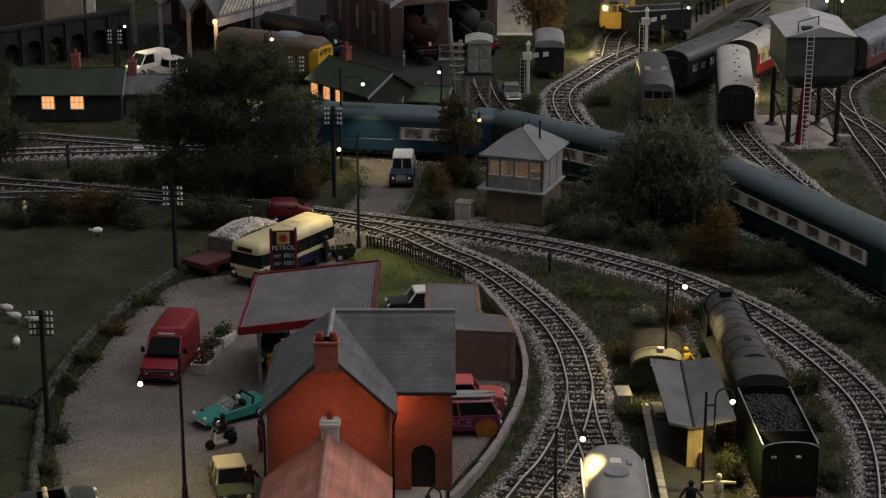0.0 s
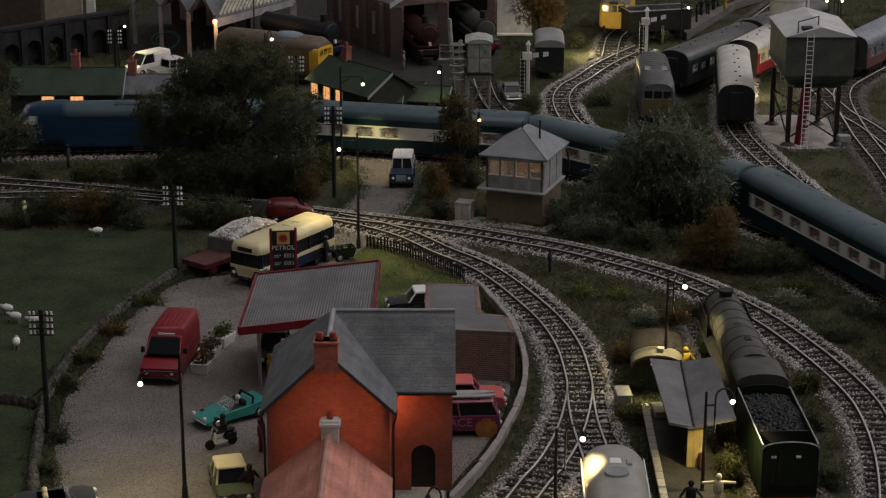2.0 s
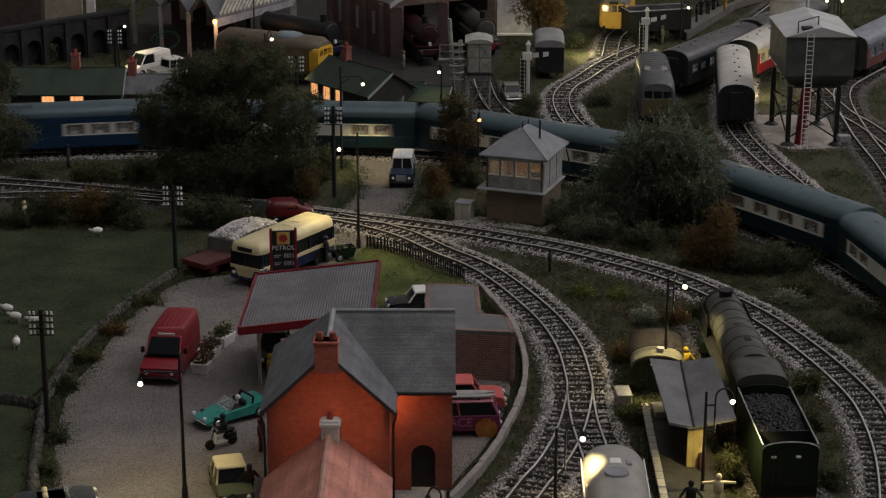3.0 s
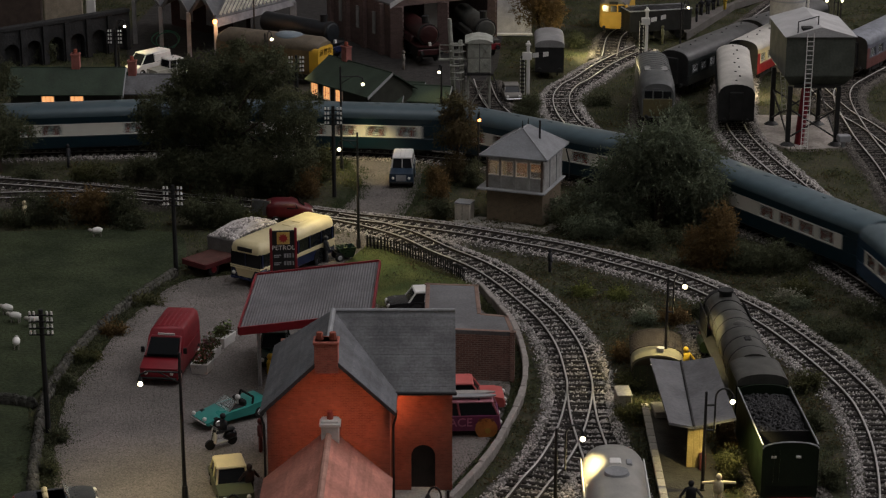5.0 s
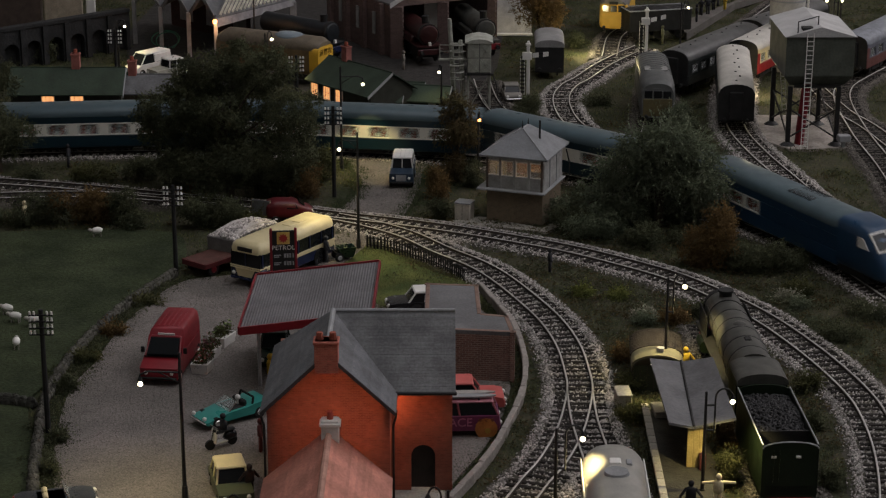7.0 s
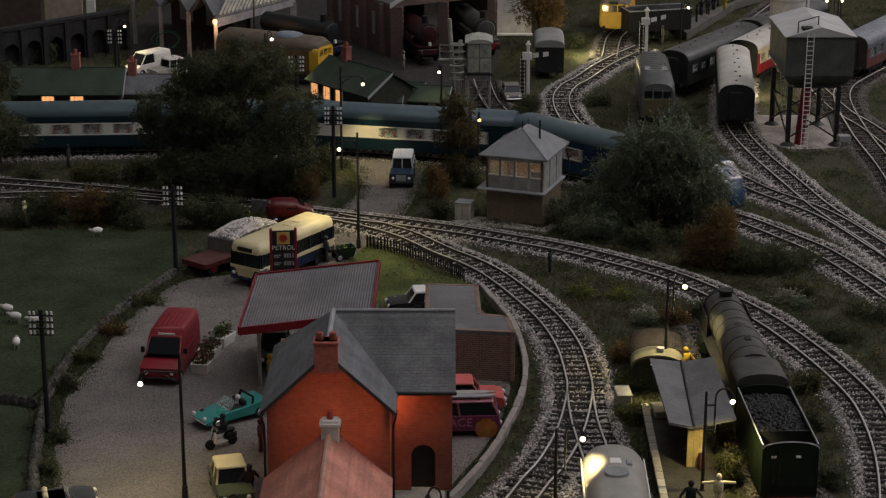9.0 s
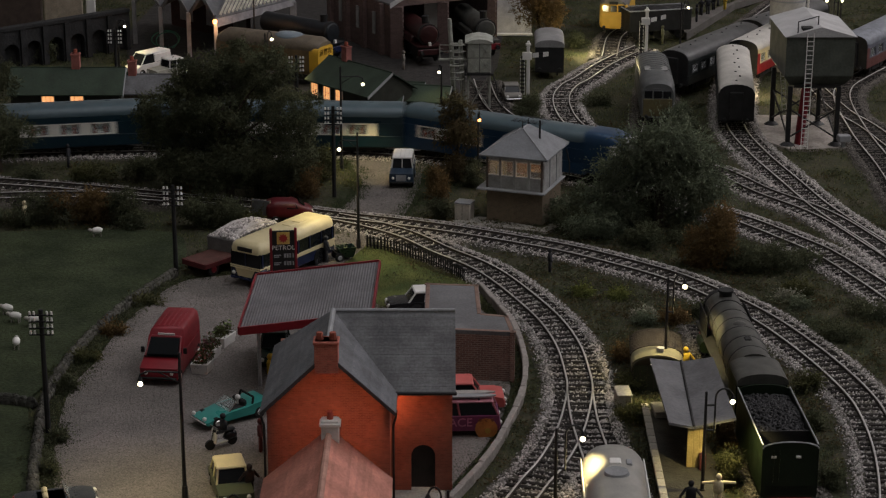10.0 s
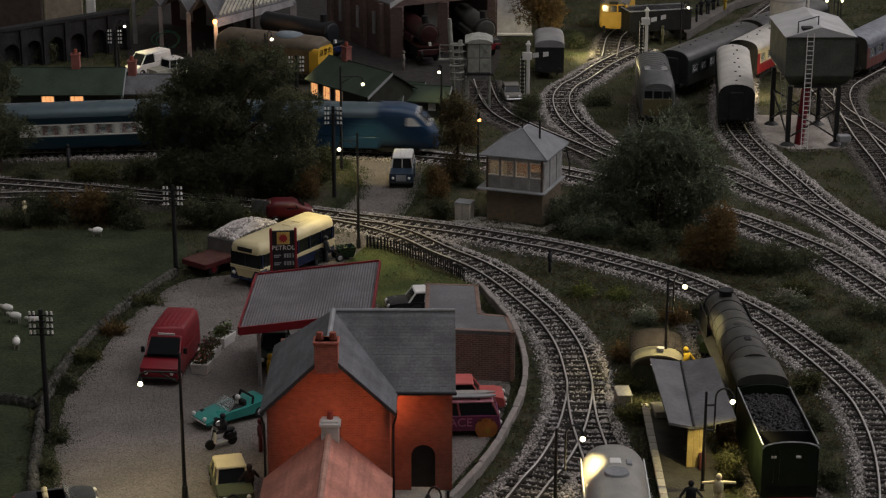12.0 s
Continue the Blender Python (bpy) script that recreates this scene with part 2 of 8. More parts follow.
LEAF_DARK = mat("leaf_dark", (0.12, 0.13, 0.074), 0.9, island=0.35, bump=0, spec=0.12, scale=0.45, col2=(0.06, 0.07, 0.042))
LEAF_PINE = mat("leaf_grey_green", (0.20, 0.23, 0.15), 0.9, island=0.3, bump=0, spec=0.15, scale=0.5, col2=(0.085, 0.105, 0.07))
LEAF_BROWN = mat("leaf_brown", (0.135, 0.10, 0.05), 0.9, island=0.3, bump=0, spec=0.15, scale=0.6, col2=(0.08, 0.075, 0.035))
LEAF_RUST = mat("leaf_rust", (0.19, 0.125, 0.05), 0.9, island=0.3, bump=0, spec=0.15, scale=0.6, col2=(0.11, 0.075, 0.035))
LEAF_LIME = mat("leaf_lime", (0.20, 0.22, 0.06), 0.9, island=0.3, bump=0, spec=0.15, scale=0.6, col2=(0.13, 0.15, 0.05))
LEAF_PALE = mat("leaf_pale", (0.40, 0.38, 0.30), 0.9, island=0.4, bump=0, spec=0.15, scale=0.6, col2=(0.20, 0.24, 0.15))
for leafy in (LEAF_LIME, LEAF_PALE, LEAF, LEAF_DARK, LEAF_PINE, LEAF_BROWN, LEAF_RUST):
    let_light_through(leafy, 0.4, tuple(leafy.node_tree.nodes["Mix"].inputs[6].default_value)[:3])

# ---- the room that the layout stands in ----
PLASTER = mat("room_plaster", (0.62, 0.60, 0.56), 0.9, scale=0.02, grain=0.4, var=0.1)
ROOM = (-160.0, 190.0, -110.0, 285.0, -70.0, 166.0)


def room():
    x0, x1, y0, y1, z0, z1 = ROOM
    t = 8.0
    s = Solid().box((x0 + x1) / 2, y1 + t / 2, z0, x1 - x0 + 2 * t, t, z1 - z0)
    tagged(part("wall_north", s, PLASTER), "plain plastered room wall behind the layout", "wall", kind="structure")
    s = Solid().box((x0 + x1) / 2, y0 - t / 2, z0, x1 - x0 + 2 * t, t, z1 - z0)
    tagged(part("wall_south", s, PLASTER), "plain plastered room wall", "wall", kind="structure")
    s = Solid().box(x0 - t / 2, (y0 + y1) / 2, z0, t, y1 - y0, z1 - z0)
    tagged(part("wall_west", s, PLASTER), "plain plastered room wall", "wall", kind="structure")
    # the wall with the window: four pieces round its opening
    a, b, c, d = 105.0, 275.0, 90.0, 163.0
    s = Solid().box(x1 + t / 2, (y0 + a) / 2, z0, t, a - y0, z1 - z0).box(x1 + t / 2, (b + y1) / 2, z0, t, y1 - b, z1 - z0)
    s.box(x1 + t / 2, (a + b) / 2, z0, t, b - a, c - z0).box(x1 + t / 2, (a + b) / 2, d, t, b - a, z1 - d)
    tagged(part("wall_east", s, PLASTER), "plastered room wall with a window opening", "wall", kind="structure")
    s = Solid().box((x0 + x1) / 2, (y0 + y1) / 2, z1, x1 - x0, y1 - y0, t)
    tagged(part("ceiling", s, PLASTER), "pale plastered room ceiling", "ceiling", kind="structure")
    s = Solid().box((x0 + x1) / 2, (y0 + y1) / 2, z0 - t, x1 - x0, y1 - y0, t)
    tagged(part("floor", s, WOOD), "timber room floor", "floor", kind="structure")

    w = thing("window_1", 0, 0, 0, 0, "plain white-framed room window", "window", kind="structure")
    part("frame", Solid().box(x1 + t / 2, (a + b) / 2, c, t * 0.6, b - a, 2).box(x1 + t / 2, (a + b) / 2, d - 2, t * 0.6, b - a, 2).box(x1 + t / 2, a + 1, c + 2, t * 0.6, 2, d - c - 4).box(x1 + t / 2, b - 1, c + 2, t * 0.6, 2, d - c - 4).box(x1 + t / 2, (a + b) / 2, c + 2, t * 0.6, 2, d - c - 4), WHITE, w)
    part("pane", Solid().box(x1 + t * 0.9, (a + b) / 2, c + 2, 0.4, b - a - 4, d - c - 4), GLASS, w).visible_shadow = False
    # frame and glowing panel added round the unseen ceiling lamp
    k = thing("added_ceiling_light", 73.0, 87.6, 0, 0, "added broad ceiling light panel, out of view", "ceiling light")
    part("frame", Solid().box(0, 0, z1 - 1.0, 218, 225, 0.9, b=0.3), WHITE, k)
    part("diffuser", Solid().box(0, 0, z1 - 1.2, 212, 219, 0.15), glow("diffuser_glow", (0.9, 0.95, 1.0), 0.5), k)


room()


def curve(points, step=0.25):
    """A smooth line through plan points, resampled at even steps."""
    q = np.array([2 * np.array(points[0]) - points[1], *points, 2 * np.array(points[-1]) - points[-2]], dtype=float)
    out = []
    for i in range(1, len(q) - 2):
        for k in range(24):
            t = k / 24
            a, b, c, d = q[i - 1:i + 3]
            out.append(0.5 * (2 * b + (c - a) * t + (2 * a - 5 * b + 4 * c - d) * t * t + (3 * b - a - 3 * c + d) * t ** 3))
    out.append(q[-2])
    out = np.array(out)
    ds = np.r_[0, np.cumsum(np.hypot(*np.diff(out, axis=0).T))]
    n = max(2, int(ds[-1] / step))
    s = np.linspace(0, ds[-1], n + 1)
    return np.c_[np.interp(s, ds, out[:, 0]), np.interp(s, ds, out[:, 1])]


def normals(c):
    d = np.gradient(c, axis=0)
    d /= np.linalg.norm(d, axis=1)[:, None]
    return np.c_[-d[:, 1], d[:, 0]], d


# ---- ground ----
def inside(poly, pts):
    poly = np.asarray(poly)
    x, y = pts[:, 0], pts[:, 1]
    res = np.zeros(len(pts), bool)
    j = len(poly) - 1
    for i in range(len(poly)):
        xi, yi, xj, yj = *poly[i], *poly[j]
        hit = ((yi > y) != (yj > y)) & (x < (xj - xi) * (y - yi) / (yj - yi + 1e-12) + xi)
        res ^= hit
        j = i
    return res


YARD = curve([(-16.75, 79.21), (-18.05, 85.66), (-18.89, 90.94), (-19.23, 96.83), (-18.66, 100.44), (-18.01, 106.10), (-16.92, 110.86), (-15.35, 114.21), (-12.43, 115.48), (-9.25, 118.75), (-6.55, 120.91), (-5.11, 120.45), (-4.63, 117.09), (-4.11, 111.85), (-2.08, 109.10), (1.50, 109.88), (3.04, 106.10), (3.63, 100.03), (3.17, 94.54), (2.07, 89.57), (0.42, 85.03), (-0.35, 80.88), (-3.46, 77.60), (-11.58, 77.07), (-16.75, 79.21)], 1.0)
LAWN_EDGE = curve([(-6.75, 117.97), (-5.13, 120.91), (-2.95, 119.09), (-0.82, 116.01), (1.55, 113.38), (2.16, 109.88), (-0.78, 109.39), (-3.05, 109.10), (-4.43, 111.35), (-6.26, 114.95), (-6.75, 117.97)], 0.8)
CROSSING = curve([(-6.91, 128.36), (-5.64, 134.42), (-6.57, 139.49), (-7.14, 143.03), (-6.01, 143.98), (-0.37, 142.71), (-1.37, 138.75), (-1.65, 134.42), (-2.24, 129.67), (-3.11, 126.21), (-5.35, 126.71), (-6.91, 128.36)], 0.8)
FIELD_EDGE = curve([(-35.52, 122.79), (-28.50, 123.75), (-23.13, 124.23), (-17.59, 123.75), (-16.10, 120.45), (-16.16, 115.80), (-18.02, 111.65), (-18.95, 107.02), (-20.08, 102.55), (-20.54, 97.61), (-20.97, 94.54), (-18.89, 82.62), (-23.53, 77.07), (-30.25, 96.05), (-35.52, 122.79)], 1.5)
PAD = [(23.76, 154.32), (30.97, 154.32), (31.61, 150.26), (31.47, 144.61), (25.71, 143.98), (23.85, 146.89)]
TRACK_POINTS = {
    "curve_track_outer": [(-37.36, 135.93), (-33.27, 135.36), (-30.79, 134.79), (-26.68, 133.80), (-22.58, 132.55), (-18.54, 131.19), (-14.57, 129.85), (-10.66, 128.28), (-7.21, 126.87), (-3.09, 125.36), (0.58, 123.76), (4.16, 121.85), (7.62, 119.76), (10.92, 117.07), (14.03, 113.96), (16.80, 109.61), (18.39, 106.20), (19.65, 102.45), (20.61, 98.85), (21.29, 95.09), (21.39, 91.79), (21.16, 88.21), (20.62, 84.38), (19.70, 79.70)],
    "curve_track_inner": [(-7.19, 126.49), (-4.91, 124.99), (-2.30, 122.56), (-0.14, 119.41), (1.86, 116.85), (3.25, 114.38), (4.79, 110.50), (6.06, 106.57), (6.79, 102.71), (7.04, 98.85), (7.01, 96.08), (6.49, 92.36), (5.88, 89.56), (5.06, 86.90), (4.26, 85.00), (3.46, 82.87), (2.38, 80.26)],
    "silver_coach_track": [(7.00, 95.93), (6.99, 92.36), (7.19, 88.88), (7.43, 85.62), (7.66, 82.57), (7.80, 78.60)],
    "field_side_track": [(-35.96, 130.39), (-32.27, 130.92), (-27.79, 131.46), (-23.18, 131.46), (-18.45, 130.52), (-14.55, 129.59)],
    "main_line_track": [(30, 40), (29.5, 70), (29, 88), (28.10, 100.08), (27.30, 105.74), (25.94, 111.60), (24.57, 116.19), (23.42, 119.41), (22.06, 121.85), (19.74, 125.61), (17.15, 128.54), (14.09, 131.87), (10.13, 135.93), (5.50, 139.17), (-0.16, 141.46), (-5.96, 142.87), (-11.80, 143.35), (-20.13, 143.50), (-28.33, 142.87), (-32.34, 142.24), (-36.99, 141.00), (-55, 136), (-72, 126), (-88, 108), (-96, 88), (-100, 60), (-101, 25)],
    "hut_side_track": [(-39.26, 143.50), (-35.54, 145.44), (-31.65, 147.09), (-27.23, 146.09), (-22.39, 144.79), (-16.80, 143.50)],
    "shed_curve_track": [(17.88, 178.59), (15.21, 173.93), (13.45, 170.36), (11.71, 166.09), (10.52, 163.63), (9.66, 160.05), (9.52, 155.87), (9.96, 151.36), (11.10, 147.09), (12.52, 143.50), (16.14, 140.39), (19.46, 137.68), (21.89, 132.55), (24.17, 128.93), (25.65, 125.74), (26.96, 121.26), (28.12, 116.74), (29.27, 110.01)],
    "tower_track": [(3.23, 165.68), (3.74, 158.70), (4.82, 153.49), (7.14, 148.77), (9.84, 143.98), (12.36, 139.02), (14.34, 134.51)],
    "white_coach_track": [(34.64, 191.86), (28.47, 177.87), (25.08, 167.78), (23.33, 157.74), (22.47, 149.62), (22.98, 142.56), (24.19, 134.79), (25.14, 129.06), (26.42, 124.01), (27.60, 119.53), (28.75, 112.00)],
    "engine_siding_track": [(35.45, 203.40), (29.35, 189.17), (23.79, 179.07), (19.98, 172.13), (17.89, 163.63), (16.78, 154.95), (15.65, 147.92)],
    "yard_track": [(43.71, 179.07), (35.85, 167.78), (32.58, 160.64), (31.64, 148.77), (31.64, 138.87), (31.32, 128.02)],
    "yard_track_right": [(30.80, 163.63), (31.51, 154.95), (32.67, 149.62), (33.66, 142.24)],
    "diesel_road_track": [(18.60, 189.17), (15.99, 183.48), (14.65, 174.39)],
    "loco_track": [(14.91, 106.20), (15.19, 100.08), (15.48, 93.82), (15.67, 86.90), (15.77, 81.98), (15.75, 77.53)],
}
TRACKS = {k: curve(v) for k, v in TRACK_POINTS.items()}
MAIN = TRACKS["main_line_track"]


def ground():
    xs = np.unique(np.r_[np.linspace(-160, -60, 12), np.arange(-60, 60.1, 0.6), np.linspace(60, 190, 14)])
    ys = np.unique(np.r_[np.linspace(-110, 74, 20), np.arange(74, 214, 0.6), np.linspace(214, 285, 10)])
    X, Y = np.meshgrid(xs, ys)
    Z = np.array([noise.noise((x * 0.35, y * 0.35, 0)) * 0.16 + noise.noise((x * 1.3, y * 1.3, 4)) * 0.10 for x, y in zip(X.ravel(), Y.ravel())])
    Z = np.minimum(Z - 0.10, 0.0)
    v = np.c_[X.ravel(), Y.ravel(), Z]
    n, m = len(xs), len(ys)
    i, j = np.meshgrid(np.arange(n - 1), np.arange(m - 1))
    a = (j * n + i).ravel()
    me = raw_mesh("ground", v, np.c_[a, a + 1, a + n + 1, a + n])
    tagged(part("ground", me, EARTH), "dark earthy scenic ground of the layout", "ground", kind="structure")


def sheet(name, poly, top, material, label, category="ground"):
    """A flat area of ground with a thickness of its own."""
    s = Solid().prism([tuple(p) for p in poly], -0.3, top, "z")
    ob = part(name, s, material)
    return tagged(ob, label, category, kind="structure")


ground()
sheet("gravel_yard", YARD[:-1], 0.03, GRAVEL, "grey gravel forecourt of the petrol station", "yard")
sheet("lawn", LAWN_EDGE[:-1], 0.06, LAWN, "patch of bright lamp-lit grass", "lawn")
LANE = curve([(-7.6, 116.8), (-6.3, 117.0), (-5.5, 118.9), (-4.8, 121.4), (-5.6, 123.4), (-7.5, 122.5), (-8.2, 119.5), (-7.6, 116.8)], 0.8)
sheet("gravel_lane", LANE[:-1], 0.10, GRAVEL, "gravel patch behind the motor coach", "yard")
sheet("crossing_road", CROSSING[:-1], 0.05, GRAVEL, "gravel track over the railway crossing", "road")
sheet("field", FIELD_EDGE[:-1], 0.05, FIELD, "dark green sheep pasture", "field")
sheet("concrete_pad", PAD, 0.06, mat("pad_concrete", (0.43, 0.39, 0.35), 0.9, scale=0.5, grain=5, bump=0.6, var=0.4), "pale concrete pad under the water tower", "pavement")


# ---- tracks ----
def strip(c, offs, zs):
    n, _ = normals(c)
    k = len(offs)
    v = np.concatenate([np.c_[c + n * o, np.full(len(c), z)] for o, z in zip(offs, zs)])
    m = len(c)
    f = []
    for r in range(k - 1):
        a = np.arange(m - 1) + r * m
        f.append(np.c_[a, a + 1, a + m + 1, a + m])
    return v, np.concatenate(f)


def rail_mesh(name, c, off, zs, ws):
    n, _ = normals(c)
    prof = [(off - ws[0], zs[0]), (off - ws[1], zs[1]), (off + ws[1], zs[1]), (off + ws[0], zs[0])]
    return raw_mesh(name, *strip(c, [p[0] for p in prof], [p[1] for p in prof]))


SLEEPER_MESH = Solid().box(0, 0, 0.05, 2.5, 0.27, 0.14, b=0.03).mesh("sleeper")
SLEEPER_MESH.materials.append(SLEEPER)
GAUGE = 1.30


def octa(n, size, rng):
    """n small jittered stones, as arrays of corners and faces."""
    base = np.array([(1, 0, 0), (0, 1, 0), (-1, 0, 0), (0, -1, 0), (0, 0, 1), (0, 0, -1)], float)
    v = base[None] * rng.uniform(0.55, 1.2, (n, 6, 1)) * size[:, None, None]
    a = rng.uniform(0, math.tau, n)
    c, s = np.cos(a)[:, None], np.sin(a)[:, None]
    x = v[:, :, 0] * c - v[:, :, 1] * s
    y = v[:, :, 0] * s + v[:, :, 1] * c
    tilt = rng.uniform(-0.6, 0.6, (n, 1))
    z = v[:, :, 2] * 0.8 + x * tilt
    f = np.array([(0, 1, 4), (1, 2, 4), (2, 3, 4), (3, 0, 4), (1, 0, 5), (2, 1, 5), (3, 2, 5), (0, 3, 5)])
    return np.stack([x, y, z], 2), (np.arange(n)[:, None, None] * 6 + f[None]).reshape(-1, 3)


STONE_DIRTY = mat("oily_ballast_chip", (0.17, 0.155, 0.14), 0.9, island=0.45, bump=0, var=0.3, spec=0.15)
BED_DIRTY = mat("oily_ballast_bed", (0.09, 0.082, 0.07), 0.95, scale=1.2, grain=5, bump=1.0, var=0.5, spec=0.1, col2=(0.05, 0.048, 0.036))
DIRTY = ("field_side_track", "hut_side_track", "tower_track", "yard_track", "yard_track_right", "engine_siding_track", "diesel_road_track", "loco_track")


def build_track(key, c, rng):
    t = thing("railway_track", 0, 0, 0, 0, "model track with rusty rails on dark sleepers in pale ballast", "track", "tracks", "structure")
    part("ballast_bed", raw_mesh("ballast_bed", *strip(c, [-2.1, -1.55, 0, 1.55, 2.1], [-0.1, 0.10, 0.12, 0.10, -0.1])), BED_DIRTY, t)
    for off in (-GAUGE / 2, GAUGE / 2):
        r = part("rail", rail_mesh("rail", c, off, (0.18, 0.315), (0.07, 0.046)), RAIL, t)
        part("rail_head", rail_mesh("rail_head", c, off, (0.30, 0.324), (0.05, 0.044)), RAIL_TOP, r, "worn running surface, part of its glint put into the pale colour")
    n, d = normals(c)
    near = [int(i) for i in np.arange(1, len(c) - 1, 2.5) if -52 < c[int(i), 0] < 52 and 76 < c[int(i), 1] < 205]
    for i in near[:300]:
        ang = math.degrees(math.atan2(d[i, 1], d[i, 0])) + 90 + random.uniform(-1.5, 1.5)
        part("sleeper", SLEEPER_MESH, SLEEPER, t, at=P(c[i, 0], c[i, 1], 0, ang))
    # loose stones on the bed
    idx = np.array([i for i in range(len(c)) if -52 < c[i, 0] < 52 and 76 < c[i, 1] < 205])
    if len(idx):
        count = int(len(idx) * 0.25 * 290)
        k = rng.choice(idx, count)
        o = np.where(rng.random(count) < 0.5, rng.choice([-1, 1], count) * rng.normal(1.55, 0.2, count), rng.uniform(-1.2, 1.2, count))
        along = rng.uniform(-0.15, 0.15, count)
        pos = c[k] + n[k] * o[:, None] + d[k] * along[:, None]
        keep = (np.abs(np.abs(o) - GAUGE / 2) > 0.10) & (np.abs(o) < 2.2)
        # the far left of the outer curve lies half buried in undergrowth
        keep &= (pos[:, 0] > -13) | (pos[:, 1] > 137) | (rng.random(count) < 0.3)
        pos, o = pos[keep], o[keep]
        size = rng.uniform(0.035, 0.085, len(pos))
        v, f = octa(len(pos), size, rng)
        z = np.where(np.abs(o) < 1.55, 0.12, 0.12 - (np.abs(o) - 1.55) * 0.3) + size * 0.3
        v = v + np.c_[pos, z][:, None, :]
        tagged(part("ballast_stones", raw_mesh("ballast_stones", v.reshape(-1, 3), f), STONE_DIRTY if key in DIRTY else STONE_CHIP, t), kind="stuff")
    return t


RNG = np.random.default_rng(7)
for key, line in TRACKS.items():
    build_track(key, line, RNG)


# ---- the blue express ----
CAR_PITCH, SPEED, NOSE_START = 19.31, 8.40, 68.3
arc = np.r_[0, np.cumsum(np.hypot(*np.diff(MAIN, axis=0).T))]
ZERO = arc[np.argmin(np.hypot(MAIN[:, 0] - TRACK_POINTS["main_line_track"][3][0], MAIN[:, 1] - TRACK_POINTS["main_line_track"][3][1]))]


def on_line(s):
    s += ZERO
    return np.array([np.interp(s, arc, MAIN[:, 0]), np.interp(s, arc, MAIN[:, 1])])


def bogie(parent, x):
    g = Solid().box(x, 0, 0.45, 3.0, 1.9, 0.35, b=0.05)
    for sy in (-1, 1):
        g.box(x, sy * 1.0, 0.25, 3.3, 0.16, 0.45, b=0.04)
        g.box(x - 0.95, sy * 1.06, 0.30, 0.35, 0.14, 0.4).box(x + 0.95, sy * 1.06, 0.30, 0.35, 0.14, 0.4)
    ob = part("bogie", g, UNDER, parent)
    for dx in (-0.95, 0.95):
        for sy in (-1, 1):
            part("wheel", Solid().tube((x + dx, sy * 0.62, 0.46), (x + dx, sy * 0.75, 0.46), 0.46, n=14), UNDER, ob)


def roof_ring(x, w, z0, z1, n=12):
    ring = [(x, -w, z0 - 0.08)]
    for i in range(n + 1):
        a = math.pi * i / n
        ring.append((x, -w * math.cos(a), z0 + (z1 - z0) * math.sin(a) ** 0.8))
    ring.append((x, w, z0 - 0.08))
    return ring


def car_shell(t, x0, x1, band0, band1, windows, blue=PULLMAN, band=PULLMAN_WHITE, roof=PULLMAN_ROOF, w=1.36, seats=SEAT_RED, zs=(0.55, 1.45, 2.35, 2.9, 3.62), win=1.38, upper=None, trim=PULLMAN_WHITE):
    """Coach body from x0 to x1 with a window band from band0 to band1."""
    za, zb, zc, zd, ze = zs
    L, mid = x1 - x0, (x0 + x1) / 2
    part("lower_body", Solid().box(mid, 0, za, L, 2 * w, zb - za, b=0.06), blue, t)
    part("upper_body", Solid().box(mid, 0, zc, L, 2 * w, zd - zc + 0.04, b=0.02), upper or blue, t)
    part("roof", Solid().loft([roof_ring(x0 + 0.02, w * 0.96, zd, ze - 0.06), roof_ring(x0 + 0.3, w + 0.01, zd, ze), roof_ring(x1 - 0.3, w + 0.01, zd, ze), roof_ring(x1 - 0.02, w * 0.96, zd, ze - 0.06)]), roof, t, smooth=50)
    for a, b in ((x0, band0), (band1, x1)):
        if b - a > 0.05:
            part("end_panel", Solid().box((a + b) / 2, 0, zb, b - a, 2 * w, zc - zb), blue, t)
    xs = windows if isinstance(windows, list) else [band0 + (band1 - band0) * (i + 0.5) / windows for i in range(windows)]
    edges = [band0] + [e for x in xs for e in (x - win / 2, x + win / 2)] + [band1]
    for sy in (-1, 1):
        p = Solid()
        for a, b in zip(edges[::2], edges[1::2]):
            p.box((a + b) / 2, sy * (w - 0.06), zb, b - a, 0.12, zc - zb)
        p.box((band0 + band1) / 2, sy * (w - 0.05), zb, band1 - band0, 0.12, 0.08)
        p.box((band0 + band1) / 2, sy * (w - 0.05), zc - 0.08, band1 - band0, 0.12, 0.08)
        part("window_band", p, band, t, "white window band")
        for x in xs:
            part("pane", Solid().box(x, sy * (w - 0.10), zb + 0.08, win, 0.03, zc - zb - 0.16), GLASS, t)
    for x in xs:
        for sy in (-1, 1):
            part("seat", Solid().box(x - 0.3, sy * 0.75, zb - 0.1, 0.22, 1.0, 0.72, b=0.05).box(x + 0.45, sy * 0.75, zb - 0.1, 0.22, 1.0, 0.66, b=0.05), seats, t)
            part("headrest", Solid().box(x - 0.3, sy * 0.8, zb + 0.4, 0.26, 0.7, 0.2, b=0.03), trim, t)
            part("table", Solid().box(x + 0.08, sy * 0.9, zb + 0.12, 0.5, 0.7, 0.06), trim, t)
    part("ceiling_panel", Solid().box((band0 + band1) / 2, 0, zc - 0.05, band1 - band0, 2 * w - 0.3, 0.05), trim, t)
    part("underframe", Solid().box(mid, 0, 0.42, L * 0.45, 1.9, 0.3, b=0.05).box(mid - 1.5, 0.9, 0.3, 2.2, 0.5, 0.45, b=0.05).box(mid + 1.8, -0.9, 0.3, 1.8, 0.5, 0.45, b=0.05), UNDER, t)


